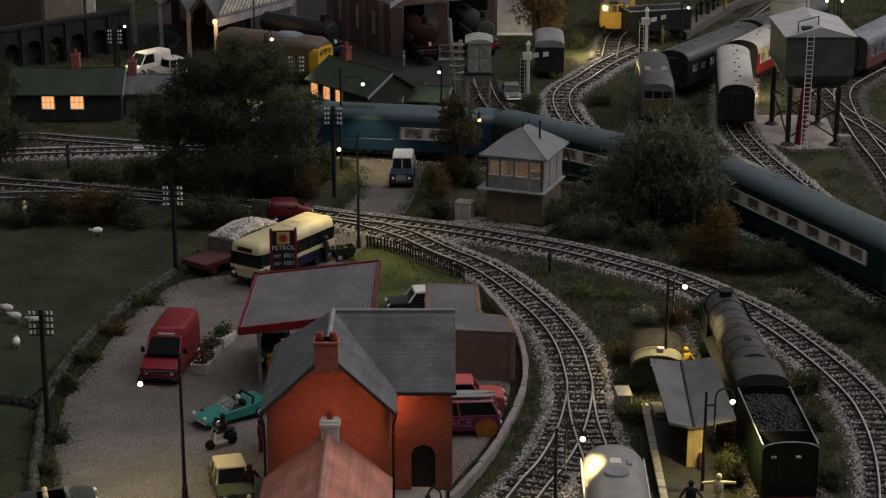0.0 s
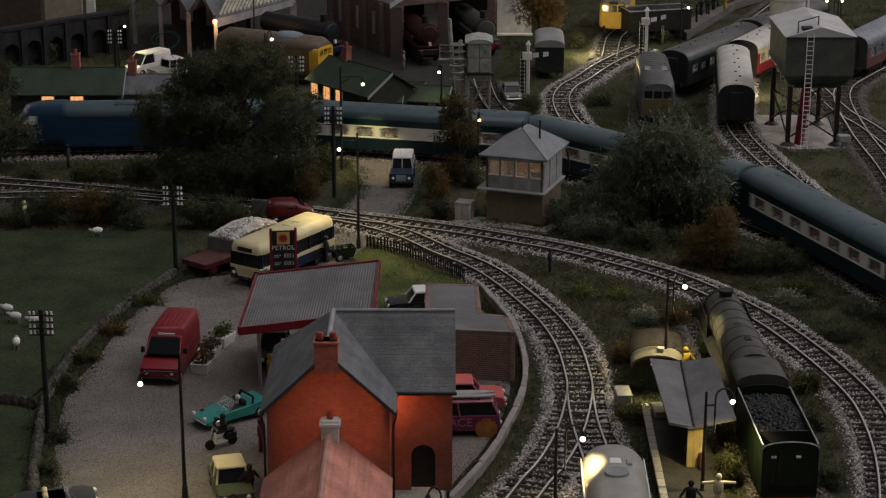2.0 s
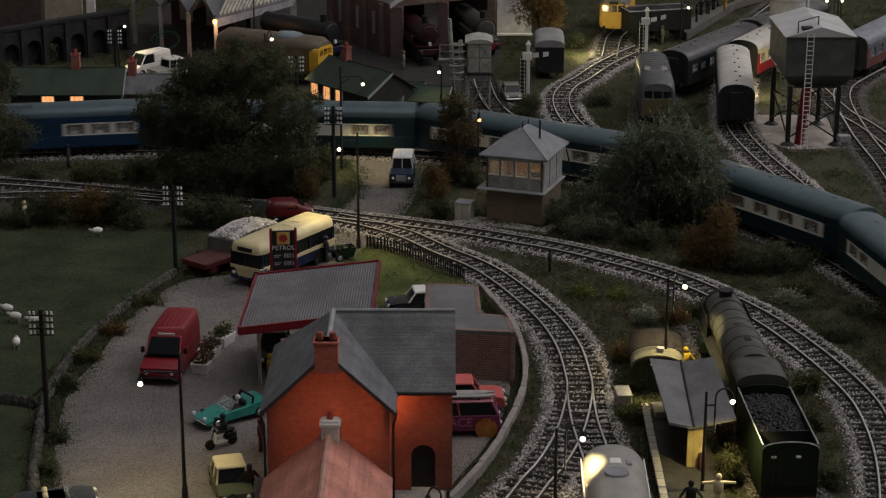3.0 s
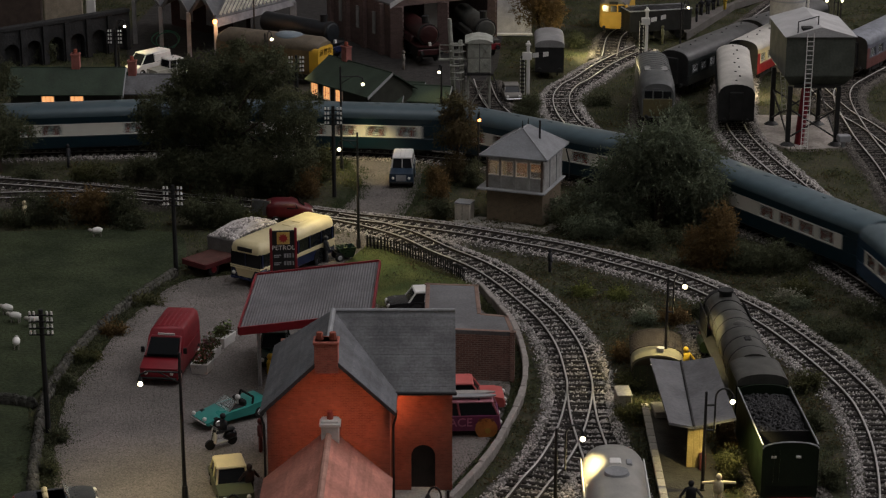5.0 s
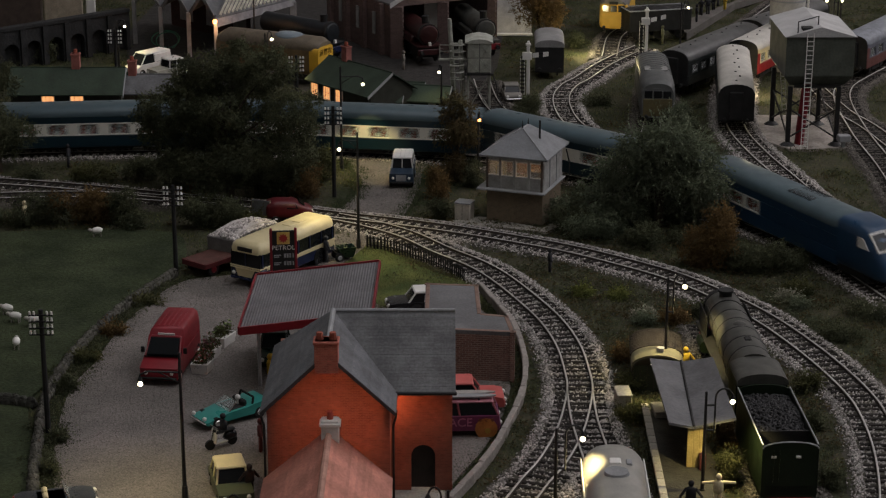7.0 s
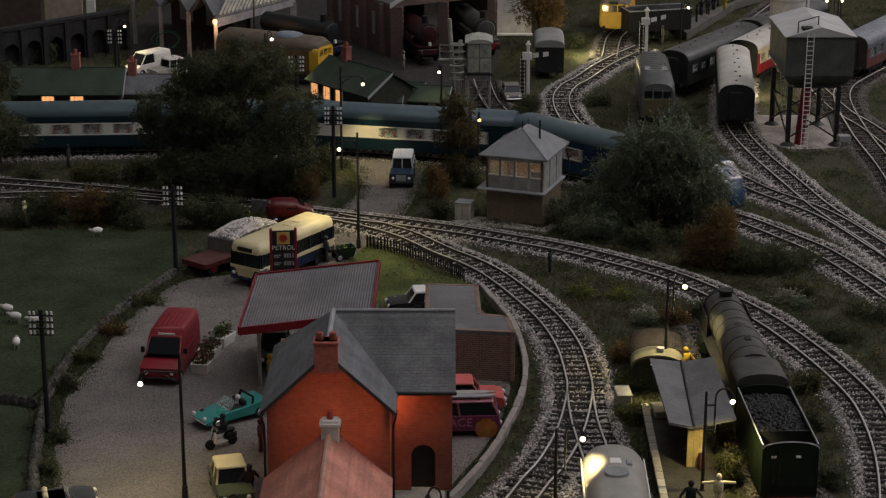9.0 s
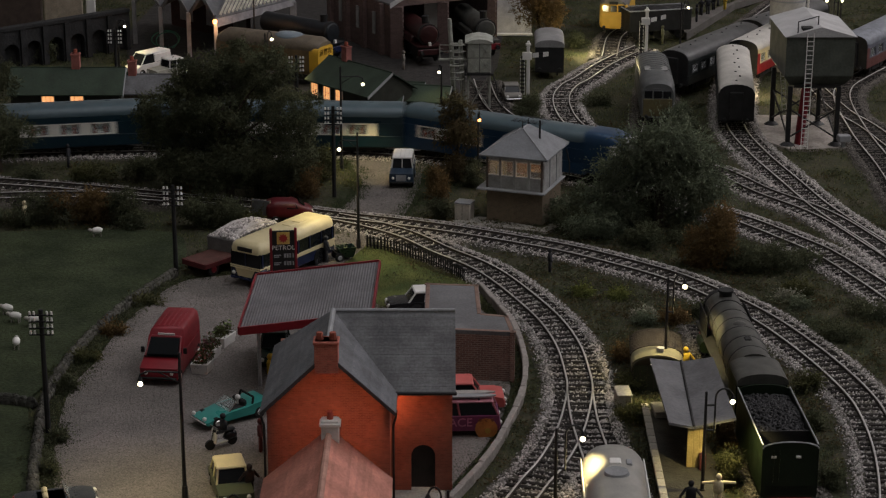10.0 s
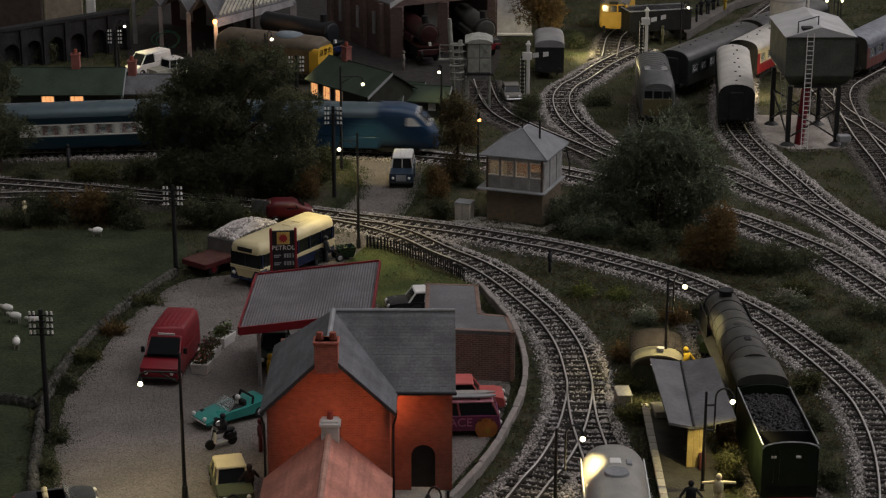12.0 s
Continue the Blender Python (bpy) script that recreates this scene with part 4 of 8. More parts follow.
# ---- signal box ----
def signal_box():
    t = thing("signal_box", 5.35, 127.7, 0, -20, "brown brick and grey timber signal box with hipped slate roof", "signal box")
    w, d, fz, ez, rz = 3.9, 4.2, 2.2, 4.55, 6.0
    part("brick_base", Solid().box(0, 0, 0, w - 0.1, d - 0.1, fz, b=0.02), BROWN_BRICK, t, "brown brick lower storey")
    part("walkway", Solid().box(-0.15, -0.15, fz, w + 0.75, d + 0.6, 0.10, b=0.02), LEAD, t, "timber walkway")
    G = mat("grey_boarding", (0.30, 0.30, 0.29), 0.7, scale=1.5, grain=10)
    # front: sill panels, windows, head
    part("front_panel", Solid().box(0, -d / 2 + 0.1, fz + 0.1, w, 0.2, 0.85), G, t)
    part("front_head", Solid().box(0, -d / 2 + 0.1, ez - 0.35, w, 0.2, 0.35), G, t)
    n = 4
    pw = w / n
    for i in range(n + 1):
        part("mullion", Solid().box(-w / 2 + min(max(i * pw, 0.1), w - 0.1), -d / 2 + 0.08, fz + 0.1, 0.14, 0.26, ez - fz - 0.1), G if 0 < i < n else mat("corner_post", (0.09, 0.07, 0.06), 0.8), t)
    for i in range(n):
        x = -w / 2 + (i + 0.5) * pw
        win = part("window", Solid().box(x, -d / 2 + 0.02, fz + 0.95, pw - 0.12, 0.06, 0.07).box(x, -d / 2 + 0.02, ez - 0.42, pw - 0.12, 0.06, 0.07).box(x - pw / 2 + 0.09, -d / 2 + 0.02, fz + 0.95, 0.06, 0.06, 1.02).box(x + pw / 2 - 0.09, -d / 2 + 0.02, fz + 0.95, 0.06, 0.06, 1.02), WHITE, t, "white window frame")
        part("pane", Solid().box(x, -d / 2 + 0.08, fz + 1.0, pw - 0.2, 0.02, 0.92), GLASS, win).visible_shadow = False
    part("back_wall", Solid().box(0, d / 2 - 0.1, fz + 0.1, w, 0.2, ez - fz - 0.1), G, t)
    for x in (-w / 2 + 0.1, w / 2 - 0.1):
        part("side_wall", Solid().box(x, 0, fz + 0.1, 0.2, d - 0.4, ez - fz - 0.1), G, t)
        for y in (-0.7, 0.75):
            part("cover_strip", Solid().box(x + (0.12 if x > 0 else -0.12), y, fz + 0.1, 0.05, 0.08, ez - fz - 0.15), LEAD, t)
    part("inner_floor", Solid().box(0, 0, fz + 0.1, w - 0.4, d - 0.4, 0.06), WOOD, t)
    part("inner_wall", Solid().box(0, d / 2 - 0.5, fz + 0.16, w - 0.5, 0.08, 2.0), mat("inner_plaster", (0.30, 0.18, 0.11), 0.8), t)
    for i in range(5):
        part("lever", Solid().tube((-1.5 + i * 0.16, -1.2, fz + 0.2), (-1.5 + i * 0.16, -1.3, fz + 1.35), 0.04, n=5), CREAM, t)
    part("desk", Solid().box(1.0, -0.6, fz + 0.16, 1.0, 0.6, 0.9, b=0.03), WOOD, t)
    o = 0.35
    A, B, C, D = (-w / 2 - o, -d / 2 - o, ez), (w / 2 + o, -d / 2 - o, ez), (w / 2 + o, d / 2 + o, ez), (-w / 2 - o, d / 2 + o, ez)
    r0, r1 = (-0.05, -0.35, rz), (0.0, 0.7, rz)
    s = Solid().add([A, B, C, D, r0, r1, (A[0], A[1], ez - 0.1), (B[0], B[1], ez - 0.1), (C[0], C[1], ez - 0.1), (D[0], D[1], ez - 0.1)], [(0, 1, 4), (1, 2, 5, 4), (2, 3, 5), (3, 0, 4, 5), (6, 7, 1, 0), (7, 8, 2, 1), (8, 9, 3, 2), (9, 6, 0, 3), (9, 8, 7, 6)])
    part("roof", s, mat("signal_box_slate", (0.20, 0.21, 0.225), 0.55, scale=1.0, grain=9, var=0.22), t, "grey hipped roof")
    for a, b in ((A, r0), (B, r0), (C, r1), (D, r1), (r0, r1)):
        part("hip_tile", Solid().tube(a, b, 0.05, n=6), LEAD, t)
    part("stove_pipe", Solid().tube((1.05, -0.1, 5.0), (1.05, -0.1, 6.55), 0.07, n=8), IRON, t)
    part("finial", Solid().tube((-0.05, -0.35, rz), (-0.05, -0.35, rz + 0.5), 0.06, 0.02, 6), IRON, t)
    part("finial", Solid().tube((0, 0.7, rz), (0, 0.7, rz + 0.4), 0.06, 0.02, 6), IRON, t)
    part("handrail", Solid().path([(w / 2 + 0.5, d / 2, fz), (w / 2 + 0.5, d / 2, fz + 1.1), (w / 2 + 0.3, d / 2 - 0.1, fz + 2.0)], 0.05), IRON, t)
    lx, ly = rot2(0.3, -0.3, -20)
    lamp_light(5.35 + lx, 127.7 + ly, 4.15, 0.012, (1.0, 0.6, 0.3))


signal_box()
t = thing("relay_cabinet", 1.41, 126.71, 0, -20, "pale grey metal trackside relay cabinet", "cabinet")
part("body", Solid().box(0, 0, 0, 1.05, 0.95, 1.15, b=0.04), mat("cabinet_cream", (0.50, 0.46, 0.40), 0.6), t)
part("lid", Solid().box(0, 0, 1.152, 1.15, 1.05, 0.09, b=0.03), LEAD, t)
part("door_seam", Solid().box(0, -0.485, 0.1, 0.03, 0.02, 0.95), IRON, t)
sheet("signal_box_path", [(0.59, 126.21), (2.46, 127.21), (6.44, 124.60), (8.47, 127.98), (9.16, 127.09), (6.58, 123.75), (4.24, 124.60), (0.59, 125.46)], 0.05, CONCRETE, "pale strip of path round the signal box", "path")


# ---- trees and bushes ----
def soft_normals(me, vectors):
    for p in me.polygons:
        p.use_smooth = True
    me.normals_split_custom_set_from_vertices(vectors.tolist())


def crown_mesh(blobs, n, leaf, rng, spray=6.0, per=10, droop=0.15):
    """n leaves in curling sprays of per leaves, each spray leaf * spray long, grown out of the clumps."""
    k0 = max(1, n // per)
    n = k0 * per
    vol = np.array([b[3] * b[4] * b[5] for b in blobs]) ** 0.67
    k = rng.choice(len(blobs), k0, p=vol / vol.sum())
    B = np.array(blobs)[k]
    d = rng.normal(size=(k0, 3))
    d /= np.linalg.norm(d, axis=1)[:, None]
    # uneven outline: the radius follows a few waves over the clump
    wob = 1 + 0.16 * np.sin(d[:, 0] * 5 + B[:, 0]) + 0.14 * np.sin(d[:, 2] * 6 + d[:, 1] * 4 + B[:, 1])
    r = rng.uniform(0.2, 0.95, k0) ** 0.45 * wob
    root = B[:, :3] + d * B[:, 3:6] * r[:, None]
    way = d * 0.7 + rng.normal(0, 0.7, (k0, 3))
    way /= np.linalg.norm(way, axis=1)[:, None]
    bend = rng.normal(0, 0.5, (k0, 3)) - np.array([0, 0, droop])
    length = leaf * spray * rng.uniform(0.5, 1.4, k0)
    u = (np.arange(per) + 0.5)[None, :, None] / per
    c = root[:, None] + (way[:, None] * u + bend[:, None] * u * u) * length[:, None, None]
    wispy = spray > 8
    c = c.reshape(-1, 3) + rng.normal(0, leaf * (0.12 if wispy else 0.35), (n, 3))
    c[:, 2] = np.maximum(c[:, 2], 0.04)
    size = leaf * rng.uniform(0.45, 1.25, n)
    along = way[:, None] + 2 * bend[:, None] * u
    a = along.reshape(-1, 3) * (1.6 if wispy else 0.8) + rng.normal(0, 0.5 if wispy else 0.7, (n, 3))
    a /= np.linalg.norm(a, axis=1)[:, None]
    b = np.cross(a, rng.normal(size=(n, 3)))
    b /= np.linalg.norm(b, axis=1)[:, None] + 1e-9
    v = np.stack([c - a * size[:, None], c + b * size[:, None] * 0.42, c + a * size[:, None], c - b * size[:, None] * 0.42], 1)
    quads = np.arange(n * 4).reshape(-1, 4)
    # soft foliage: each leaf takes its light as the clump around it does
    nn = np.repeat(d + rng.normal(0, 0.5 if wispy else 0.2, (k0, 3)), per, axis=0) + rng.normal(0, 0.4, (n, 3)) + np.array([0, 0, 0.35])
    nn /= np.linalg.norm(nn, axis=1)[:, None]
    away = (np.cross(v[:, 1] - v[:, 0], v[:, 2] - v[:, 0]) * nn).sum(1) < 0
    quads[away] = quads[away][:, ::-1]
    me = raw_mesh("crown", v.reshape(-1, 3), quads)
    soft_normals(me, np.repeat(nn, 4, axis=0))
    return me


def tree(name, x, y, blobs, n, leaf, material, label, trunk=0.25, limbs=6, height=4.0, seed=1, category="tree", group="trees and bushes", spray=6.0, droop=0.15):
    rng = np.random.default_rng(seed)
    t = thing(name, x, y, 0, 0, label, category, group)
    if trunk:
        s = Solid()
        bend = rng.uniform(-0.4, 0.4, 2)
        top = (bend[0], bend[1], height)
        s.tube((0, 0, -0.1), (bend[0] * 0.4, bend[1] * 0.4, height * 0.5), trunk, trunk * 0.7, 9).tube((bend[0] * 0.4, bend[1] * 0.4, height * 0.48), top, trunk * 0.7, trunk * 0.3, 8)
        for i in range(limbs):
            b = blobs[i % len(blobs)]
            k = 0.35 + 0.5 * rng.random()
            p = Vector((bend[0] * k, bend[1] * k, height * k))
            q = Vector((b[0], b[1], b[2])) + Vector(rng.uniform(-0.5, 0.5, 3))
            m = p.lerp(q, 0.5) + Vector((0, 0, 0.25))
            s.tube(p, m, trunk * 0.35, trunk * 0.22, 6).tube(m, q, trunk * 0.22, trunk * 0.08, 6)
        part("trunk", s, BARK, t)
    part("crown", crown_mesh(blobs, n, leaf, rng, spray, 10, droop), material, t)
    return t


def mass(w, d, z0, z1, k, seed):
    """Random clumps that fill a crown w wide, d deep, from z0 to z1."""
    rng = np.random.default_rng(seed)
    out = []
    for i in range(k):
        a, u = rng.uniform(0, math.tau), rng.uniform(0, 1) ** 0.5
        z = rng.uniform(0, 1)
        shrink = math.sin(math.pi * (0.18 + 0.72 * z)) ** 0.7
        r = rng.uniform(0.13, 0.24) * w
        out.append((math.cos(a) * u * (w / 2 - r * 0.7) * shrink, math.sin(a) * u * (d / 2 - r * 0.6) * shrink, z0 + r * 0.5 + z * (z1 - z0 - r * 1.1), r, r, r * rng.uniform(0.6, 0.9)))
    return out


BROAD_LOBES = [
    (2.8, 0.5, 8.9, 1.7, 1.8, 1.4),
    (0.8, 1.3, 9.0, 1.6, 1.6, 1.2),
    (-1.0, 1.5, 8.6, 1.7, 1.8, 1.4),
    (-2.7, 2.0, 7.4, 1.8, 1.9, 1.4),
    (-4.2, 0.9, 5.9, 1.7, 1.8, 1.4),
    (-4.9, 1.5, 4.3, 1.3, 1.4, 1.1),
    (4.4, -1.7, 6.8, 1.6, 1.6, 1.2),
    (4.8, -0.1, 4.6, 1.3, 1.4, 1.1),
    (1.6, 2.2, 6.5, 2.3, 2.5, 1.9),
    (-0.7, 0.8, 5.7, 2.3, 2.5, 1.9),
    (-2.7, 1.8, 4.5, 2.0, 2.1, 1.6),
    (3.6, -1.6, 3.6, 1.9, 2.0, 1.5),
    (1.2, -0.2, 3.2, 2.1, 2.3, 1.7),
    (-1.1, -1.3, 2.4, 2.0, 2.1, 1.6),
    (-3.6, 0.2, 2.4, 1.6, 1.6, 1.2),
    (3.2, 0.3, 1.6, 1.4, 1.5, 1.1),
]
CONIFER_LOBES = [
    (0.0, -1.4, 6.5, 1.1, 1.2, 0.8),
    (1.3, -0.8, 6.0, 1.2, 1.3, 0.9),
    (-1.5, -0.6, 5.4, 1.3, 1.4, 0.9),
    (2.6, 0.3, 4.8, 1.3, 1.3, 0.9),
    (0.2, 0.9, 4.9, 1.7, 1.7, 1.1),
    (2.0, -1.0, 3.4, 1.5, 1.5, 1.0),
    (-2.3, 0.5, 3.8, 1.5, 1.5, 1.0),
    (-0.5, -0.9, 3.9, 1.3, 1.2, 0.8),
    (3.1, -0.6, 2.6, 1.2, 1.2, 1.0),
    (-3.1, 0.4, 2.4, 1.4, 1.4, 1.0),
    (1.6, 0.9, 1.6, 1.5, 1.3, 1.0),
    (-4.3, 0.0, 1.3, 1.4, 1.4, 0.9),
    (-2.2, 0.2, 0.9, 1.3, 1.3, 0.8),
]


def ragged(lobes, k, seed):
    """The main lobes with k small sprays round each, for an uneven outline."""
    rng = np.random.default_rng(seed)
    out = list(lobes)
    for x, y, z, rx, ry, rz in lobes:
        for i in range(k):
            d = rng.normal(size=3)
            d /= np.linalg.norm(d)
            q = rng.uniform(0.22, 0.42)
            out.append((x + d[0] * rx, y + d[1] * ry, max(0.3, z + d[2] * rz), rx * q, ry * q, rz * q))
    return out


tree("broad_tree", -14.43, 131.39, ragged(BROAD_LOBES, 6, 3), 190000, 0.085, LEAF_DARK, "large dark green broadleaf tree", 0.32, 14, 6.5, 3, spray=4.5)
tree("conifer_tree", 13.97, 124.97, ragged(CONIFER_LOBES, 6, 5), 46000, 0.12, LEAF_PINE, "grey-green tree with curling wispy sprays beside the main line", 0.34, 18, 5.2, 5, spray=8.5, droop=0.4)
tree("edge_tree", -31.6, 138.4, mass(6.4, 3.4, 0.5, 6.9, 18, 8), 44000, 0.08, LEAF_DARK, "dark olive tree beside the line", 0.25, 7, 4, 8)
tree("thin_tree", 0.9, 135.6, mass(3.8, 3.2, 0.3, 6.0, 15, 9), 24000, 0.075, LEAF_BROWN, "slender olive and brown tree by the crossing", 0.16, 7, 4.4, 9)
tree("rust_bush", 16.74, 117.09, mass(4.2, 3.4, 0.0, 3.7, 20, 10), 30000, 0.065, LEAF_RUST, "rust-brown autumn bush beside the main line", 0.12, 5, 2, 10, "bush", spray=4)
tree("autumn_tree", 8.74, 179.25, mass(6.0, 4.8, 1.9, 5.6, 18, 12), 26000, 0.075, LEAF_RUST, "rounded brown autumn tree", 0.22, 6, 3.4, 12, spray=4)
BUSHES = [
    (6.87, 152.71, 3.0, 1.9, LEAF_DARK), (8.59, 123.99, 3.4, 2.0, LEAF_DARK), (10.94, 123.75, 3.6, 2.4, LEAF_PINE), (9.58, 127.72, 3.0, 2.4, LEAF_DARK),
    (-11.08, 133.72, 3.6, 2.0, LEAF_DARK), (-9.24, 132.34, 3.6, 2.2, LEAF_RUST), (-8.29, 136.12, 2.6, 2.2, LEAF), (-12.37, 135.12, 3.4, 1.8, LEAF_DARK),
    (-0.35, 131.66, 2.2, 2.0, LEAF_RUST), (-0.52, 127.09, 2.0, 1.2, LEAF_DARK), (2.00, 134.42, 2.0, 1.8, LEAF_DARK),
    (-23.46, 126.21, 4.8, 2.6, LEAF_RUST), (-26.65, 125.9, 4.4, 2.1, LEAF_DARK), (-20.35, 125.6, 4.8, 2.1, LEAF_DARK), (-16.68, 125.21, 4.0, 1.9, LEAF_DARK), (-14.08, 124.97, 3.6, 1.7, LEAF_DARK),
    (-30.04, 125.83, 4.4, 2.4, LEAF_DARK), (-12.27, 125.21, 2.5, 1.2, LEAF), (-24.45, 135.55, 3.4, 1.2, LEAF), (-28.70, 136.12, 3.0, 0.9, LEAF_DARK), (-21.17, 136.12, 3.4, 1.6, LEAF_DARK), (-17.79, 134.42, 4.5, 2.4, LEAF_DARK), (-15.05, 134.42, 4.0, 2.6, LEAF_DARK),
    (19.75, 116.01, 4.4, 1.7, LEAF_DARK), (17.72, 116.22, 3.0, 1.6, LEAF_DARK), (21.10, 111.85, 2.4, 0.8, LEAF), (15.42, 117.09, 2.6, 1.4, LEAF_RUST), (21.78, 104.74, 3.0, 0.7, LEAF_DARK), (24.30, 107.96, 3.0, 0.8, LEAF_DARK), (11.34, 106.84, 1.3, 0.5, LEAF_PINE),
    # the rust shrub at (9.56, 100.86) stands in for a small brown post
    (8.15, 111.65, 1.5, 0.45, LEAF_LIME), (10.10, 111.15, 1.6, 0.45, LEAF_LIME), (11.44, 107.9, 1.2, 0.5, LEAF_PALE), (19.95, 110.9, 1.6, 0.4, LEAF_PALE), (10.10, 96.83, 2.6, 0.7, LEAF), (9.47, 93.07, 2.4, 0.8, LEAF), (9.56, 100.86, 1.4, 0.9, LEAF_RUST), (13.17, 85.03, 1.6, 1.6, LEAF), (13.70, 88.89, 1.6, 1.5, LEAF_RUST), (18.24, 91.64, 1.4, 0.8, LEAF_DARK), (17.86, 85.03, 1.8, 0.9, LEAF_DARK), (18.85, 96.83, 1.6, 0.8, LEAF),
    (-18.19, 105.19, 1.7, 0.5, LEAF_RUST), (-17.11, 109.88, 1.8, 0.5, LEAF), (-19.03, 100.86, 1.4, 0.6, LEAF), (-19.37, 96.83, 1.0, 0.8, LEAF_DARK), (-18.43, 86.29, 1.2, 0.7, LEAF_DARK), (-18.49, 90.25, 1.3, 0.5, LEAF_DARK),
    (14.66, 107.96, 2.2, 0.8, LEAF_DARK), (12.95, 107.02, 2.0, 0.7, LEAF_RUST), (-17.16, 132.34, 2.2, 0.9, LEAF_RUST), (18.14, 149.07, 3.4, 2.2, LEAF_PINE), (12.55, 158.01, 3.0, 0.8, LEAF_DARK), (3.71, 132.34, 1.2, 0.8, LEAF_DARK),
    (9.6, 122.6, 3.6, 1.5, LEAF_PINE), (12.4, 121.2, 3.4, 1.3, LEAF_DARK), (7.6, 126.0, 2.4, 1.6, LEAF_PINE), (15.2, 121.4, 2.6, 1.2, LEAF_DARK), (22.4, 117.2, 2.8, 0.9, LEAF_DARK), (20.6, 109.4, 1.3, 0.4, LEAF_PINE), (12.07, 179.25, 2.0, 1.4, LEAF_DARK), (-35.16, 173.46, 2.6, 3.2, LEAF_DARK), (-35.91, 164.89, 4.0, 2.0, LEAF_DARK), (-13.88, 138.75, 3.0, 2.0, LEAF_DARK), (13.69, 127.72, 4.0, 1.8, LEAF_DARK),
]
for i, (x, y, w, h, m) in enumerate(BUSHES):
    lab = {LEAF_LIME: "low yellow-green tuft on earthy ground", LEAF_PALE: "low pale flowering tuft on earthy ground", LEAF_RUST: "low rust-brown shrub on earthy ground", LEAF: "low olive green shrub on earthy ground", LEAF_PINE: "low grey-green shrub beside the railway", LEAF_DARK: "low dark green shrub beside the railway"}[m]
    tree("shrub", x, y, mass(w, w * 0.8, 0.0, h, 6, 20 + i), int(1500 + 1300 * w * h), 0.07, m, lab, 0, 0, 0, 20 + i, "shrub")


# ---- grass and weeds ----
def tufts(name, poly, n, h, material, label, seed, clear=2.1, avoid=()):
    rng = np.random.default_rng(seed)
    poly = np.asarray(poly)
    lo, hi = poly.min(0), poly.max(0)
    p = rng.uniform(lo, hi, (n * 2, 2))
    p = p[inside(poly, p)]
    for q in avoid:
        p = p[~inside(q, p)]
    # a coarse map of the ground taken up by the tracks
    cell = 0.25
    taken = np.zeros((900, 1200), bool)
    k = int(clear / cell)
    oy, ox = np.mgrid[-k:k + 1, -k:k + 1]
    near = ox ** 2 + oy ** 2 <= k * k
    for c in TRACKS.values():
        for q in c[::2]:
            i, j = int((q[0] + 110) / cell), int(q[1] / cell)
            ii, jj = i + ox[near], j + oy[near]
            ok = (ii >= 0) & (ii < 900) & (jj >= 0) & (jj < 1200)
            taken[ii[ok], jj[ok]] = True
    gi = np.clip(((p[:, 0] + 110) / cell).astype(int), 0, 899)
    gj = np.clip((p[:, 1] / cell).astype(int), 0, 1199)
    p = p[~taken[gi, gj]]
    # thin out in patches
    k = np.sin(p[:, 0] * 0.9 + np.sin(p[:, 1] * 0.7) * 2) + np.sin(p[:, 1] * 1.3 + p[:, 0] * 0.4)
    p = p[rng.random(len(p)) < np.clip(0.55 + 0.35 * k, 0.12, 1)]
    m = len(p)
    a = rng.uniform(0, math.tau, m)
    hh = h * rng.uniform(0.4, 1.3, m)
    w = 0.025 + 0.03 * rng.random(m)
    lean = rng.normal(0, 0.35, (m, 2)) * hh[:, None]
    base = np.c_[p, np.full(m, -0.05)]
    side = np.c_[np.cos(a) * w, np.sin(a) * w, np.zeros(m)]
    tip = base + np.c_[lean, hh + 0.05]
    v = np.stack([base - side, base + side, tip], 1).reshape(-1, 3)
    tris = np.arange(m * 3).reshape(-1, 3)
    w3 = v.reshape(-1, 3, 3)
    turned = np.cross(w3[:, 1] - w3[:, 0], w3[:, 2] - w3[:, 0])[:, 1] > 0
    tris[turned] = tris[turned][:, ::-1]
    me = raw_mesh(name, v, tris)
    up = np.c_[rng.normal(0, 0.25, (m, 2)), np.ones(m)]
    soft_normals(me, np.repeat(up / np.linalg.norm(up, axis=1)[:, None], 3, axis=0))
    tagged(part(name, me, material), label, "grass", kind="stuff")


VIEW = [(-62, 78), (62, 78), (62, 205), (-62, 205)]
CINDERS = [(-26.45, 164.89), (-29.50, 185.41), (-28.47, 208.08), (6.82, 208.08), (5.59, 185.41), (4.70, 171.24), (3.60, 164.89), (-0.18, 158.01), (-10.36, 160.90), (-21.48, 164.89)]
sheet("cinder_yard", CINDERS, 0.03, mat("cinder_mat", (0.033, 0.030, 0.028), 0.95, grain=5, bump=0.9, var=0.5), "dark cinder-covered yard before the sheds", "yard")
LAYERS = (YARD, CROSSING, PAD, FIELD_EDGE, CINDERS)
tufts("rough_grass", VIEW, 190000, 0.12, BLADE, "rough green scenic grass and weeds", 31, avoid=LAYERS)
tufts("dark_grass", VIEW, 150000, 0.13, BLADE_DARK, "dark green scenic grass", 32, avoid=LAYERS)
tufts("dry_grass", VIEW, 26000, 0.08, BLADE_DRY, "dry straw-coloured scenic grass", 33, clear=2.0, avoid=LAYERS)
tufts("field_grass", FIELD_EDGE, 110000, 0.10, BLADE_DARK, "short dark pasture grass", 34)
tufts("lawn_grass", LAWN_EDGE, 14000, 0.14, BLADE, "short bright lawn grass", 35)


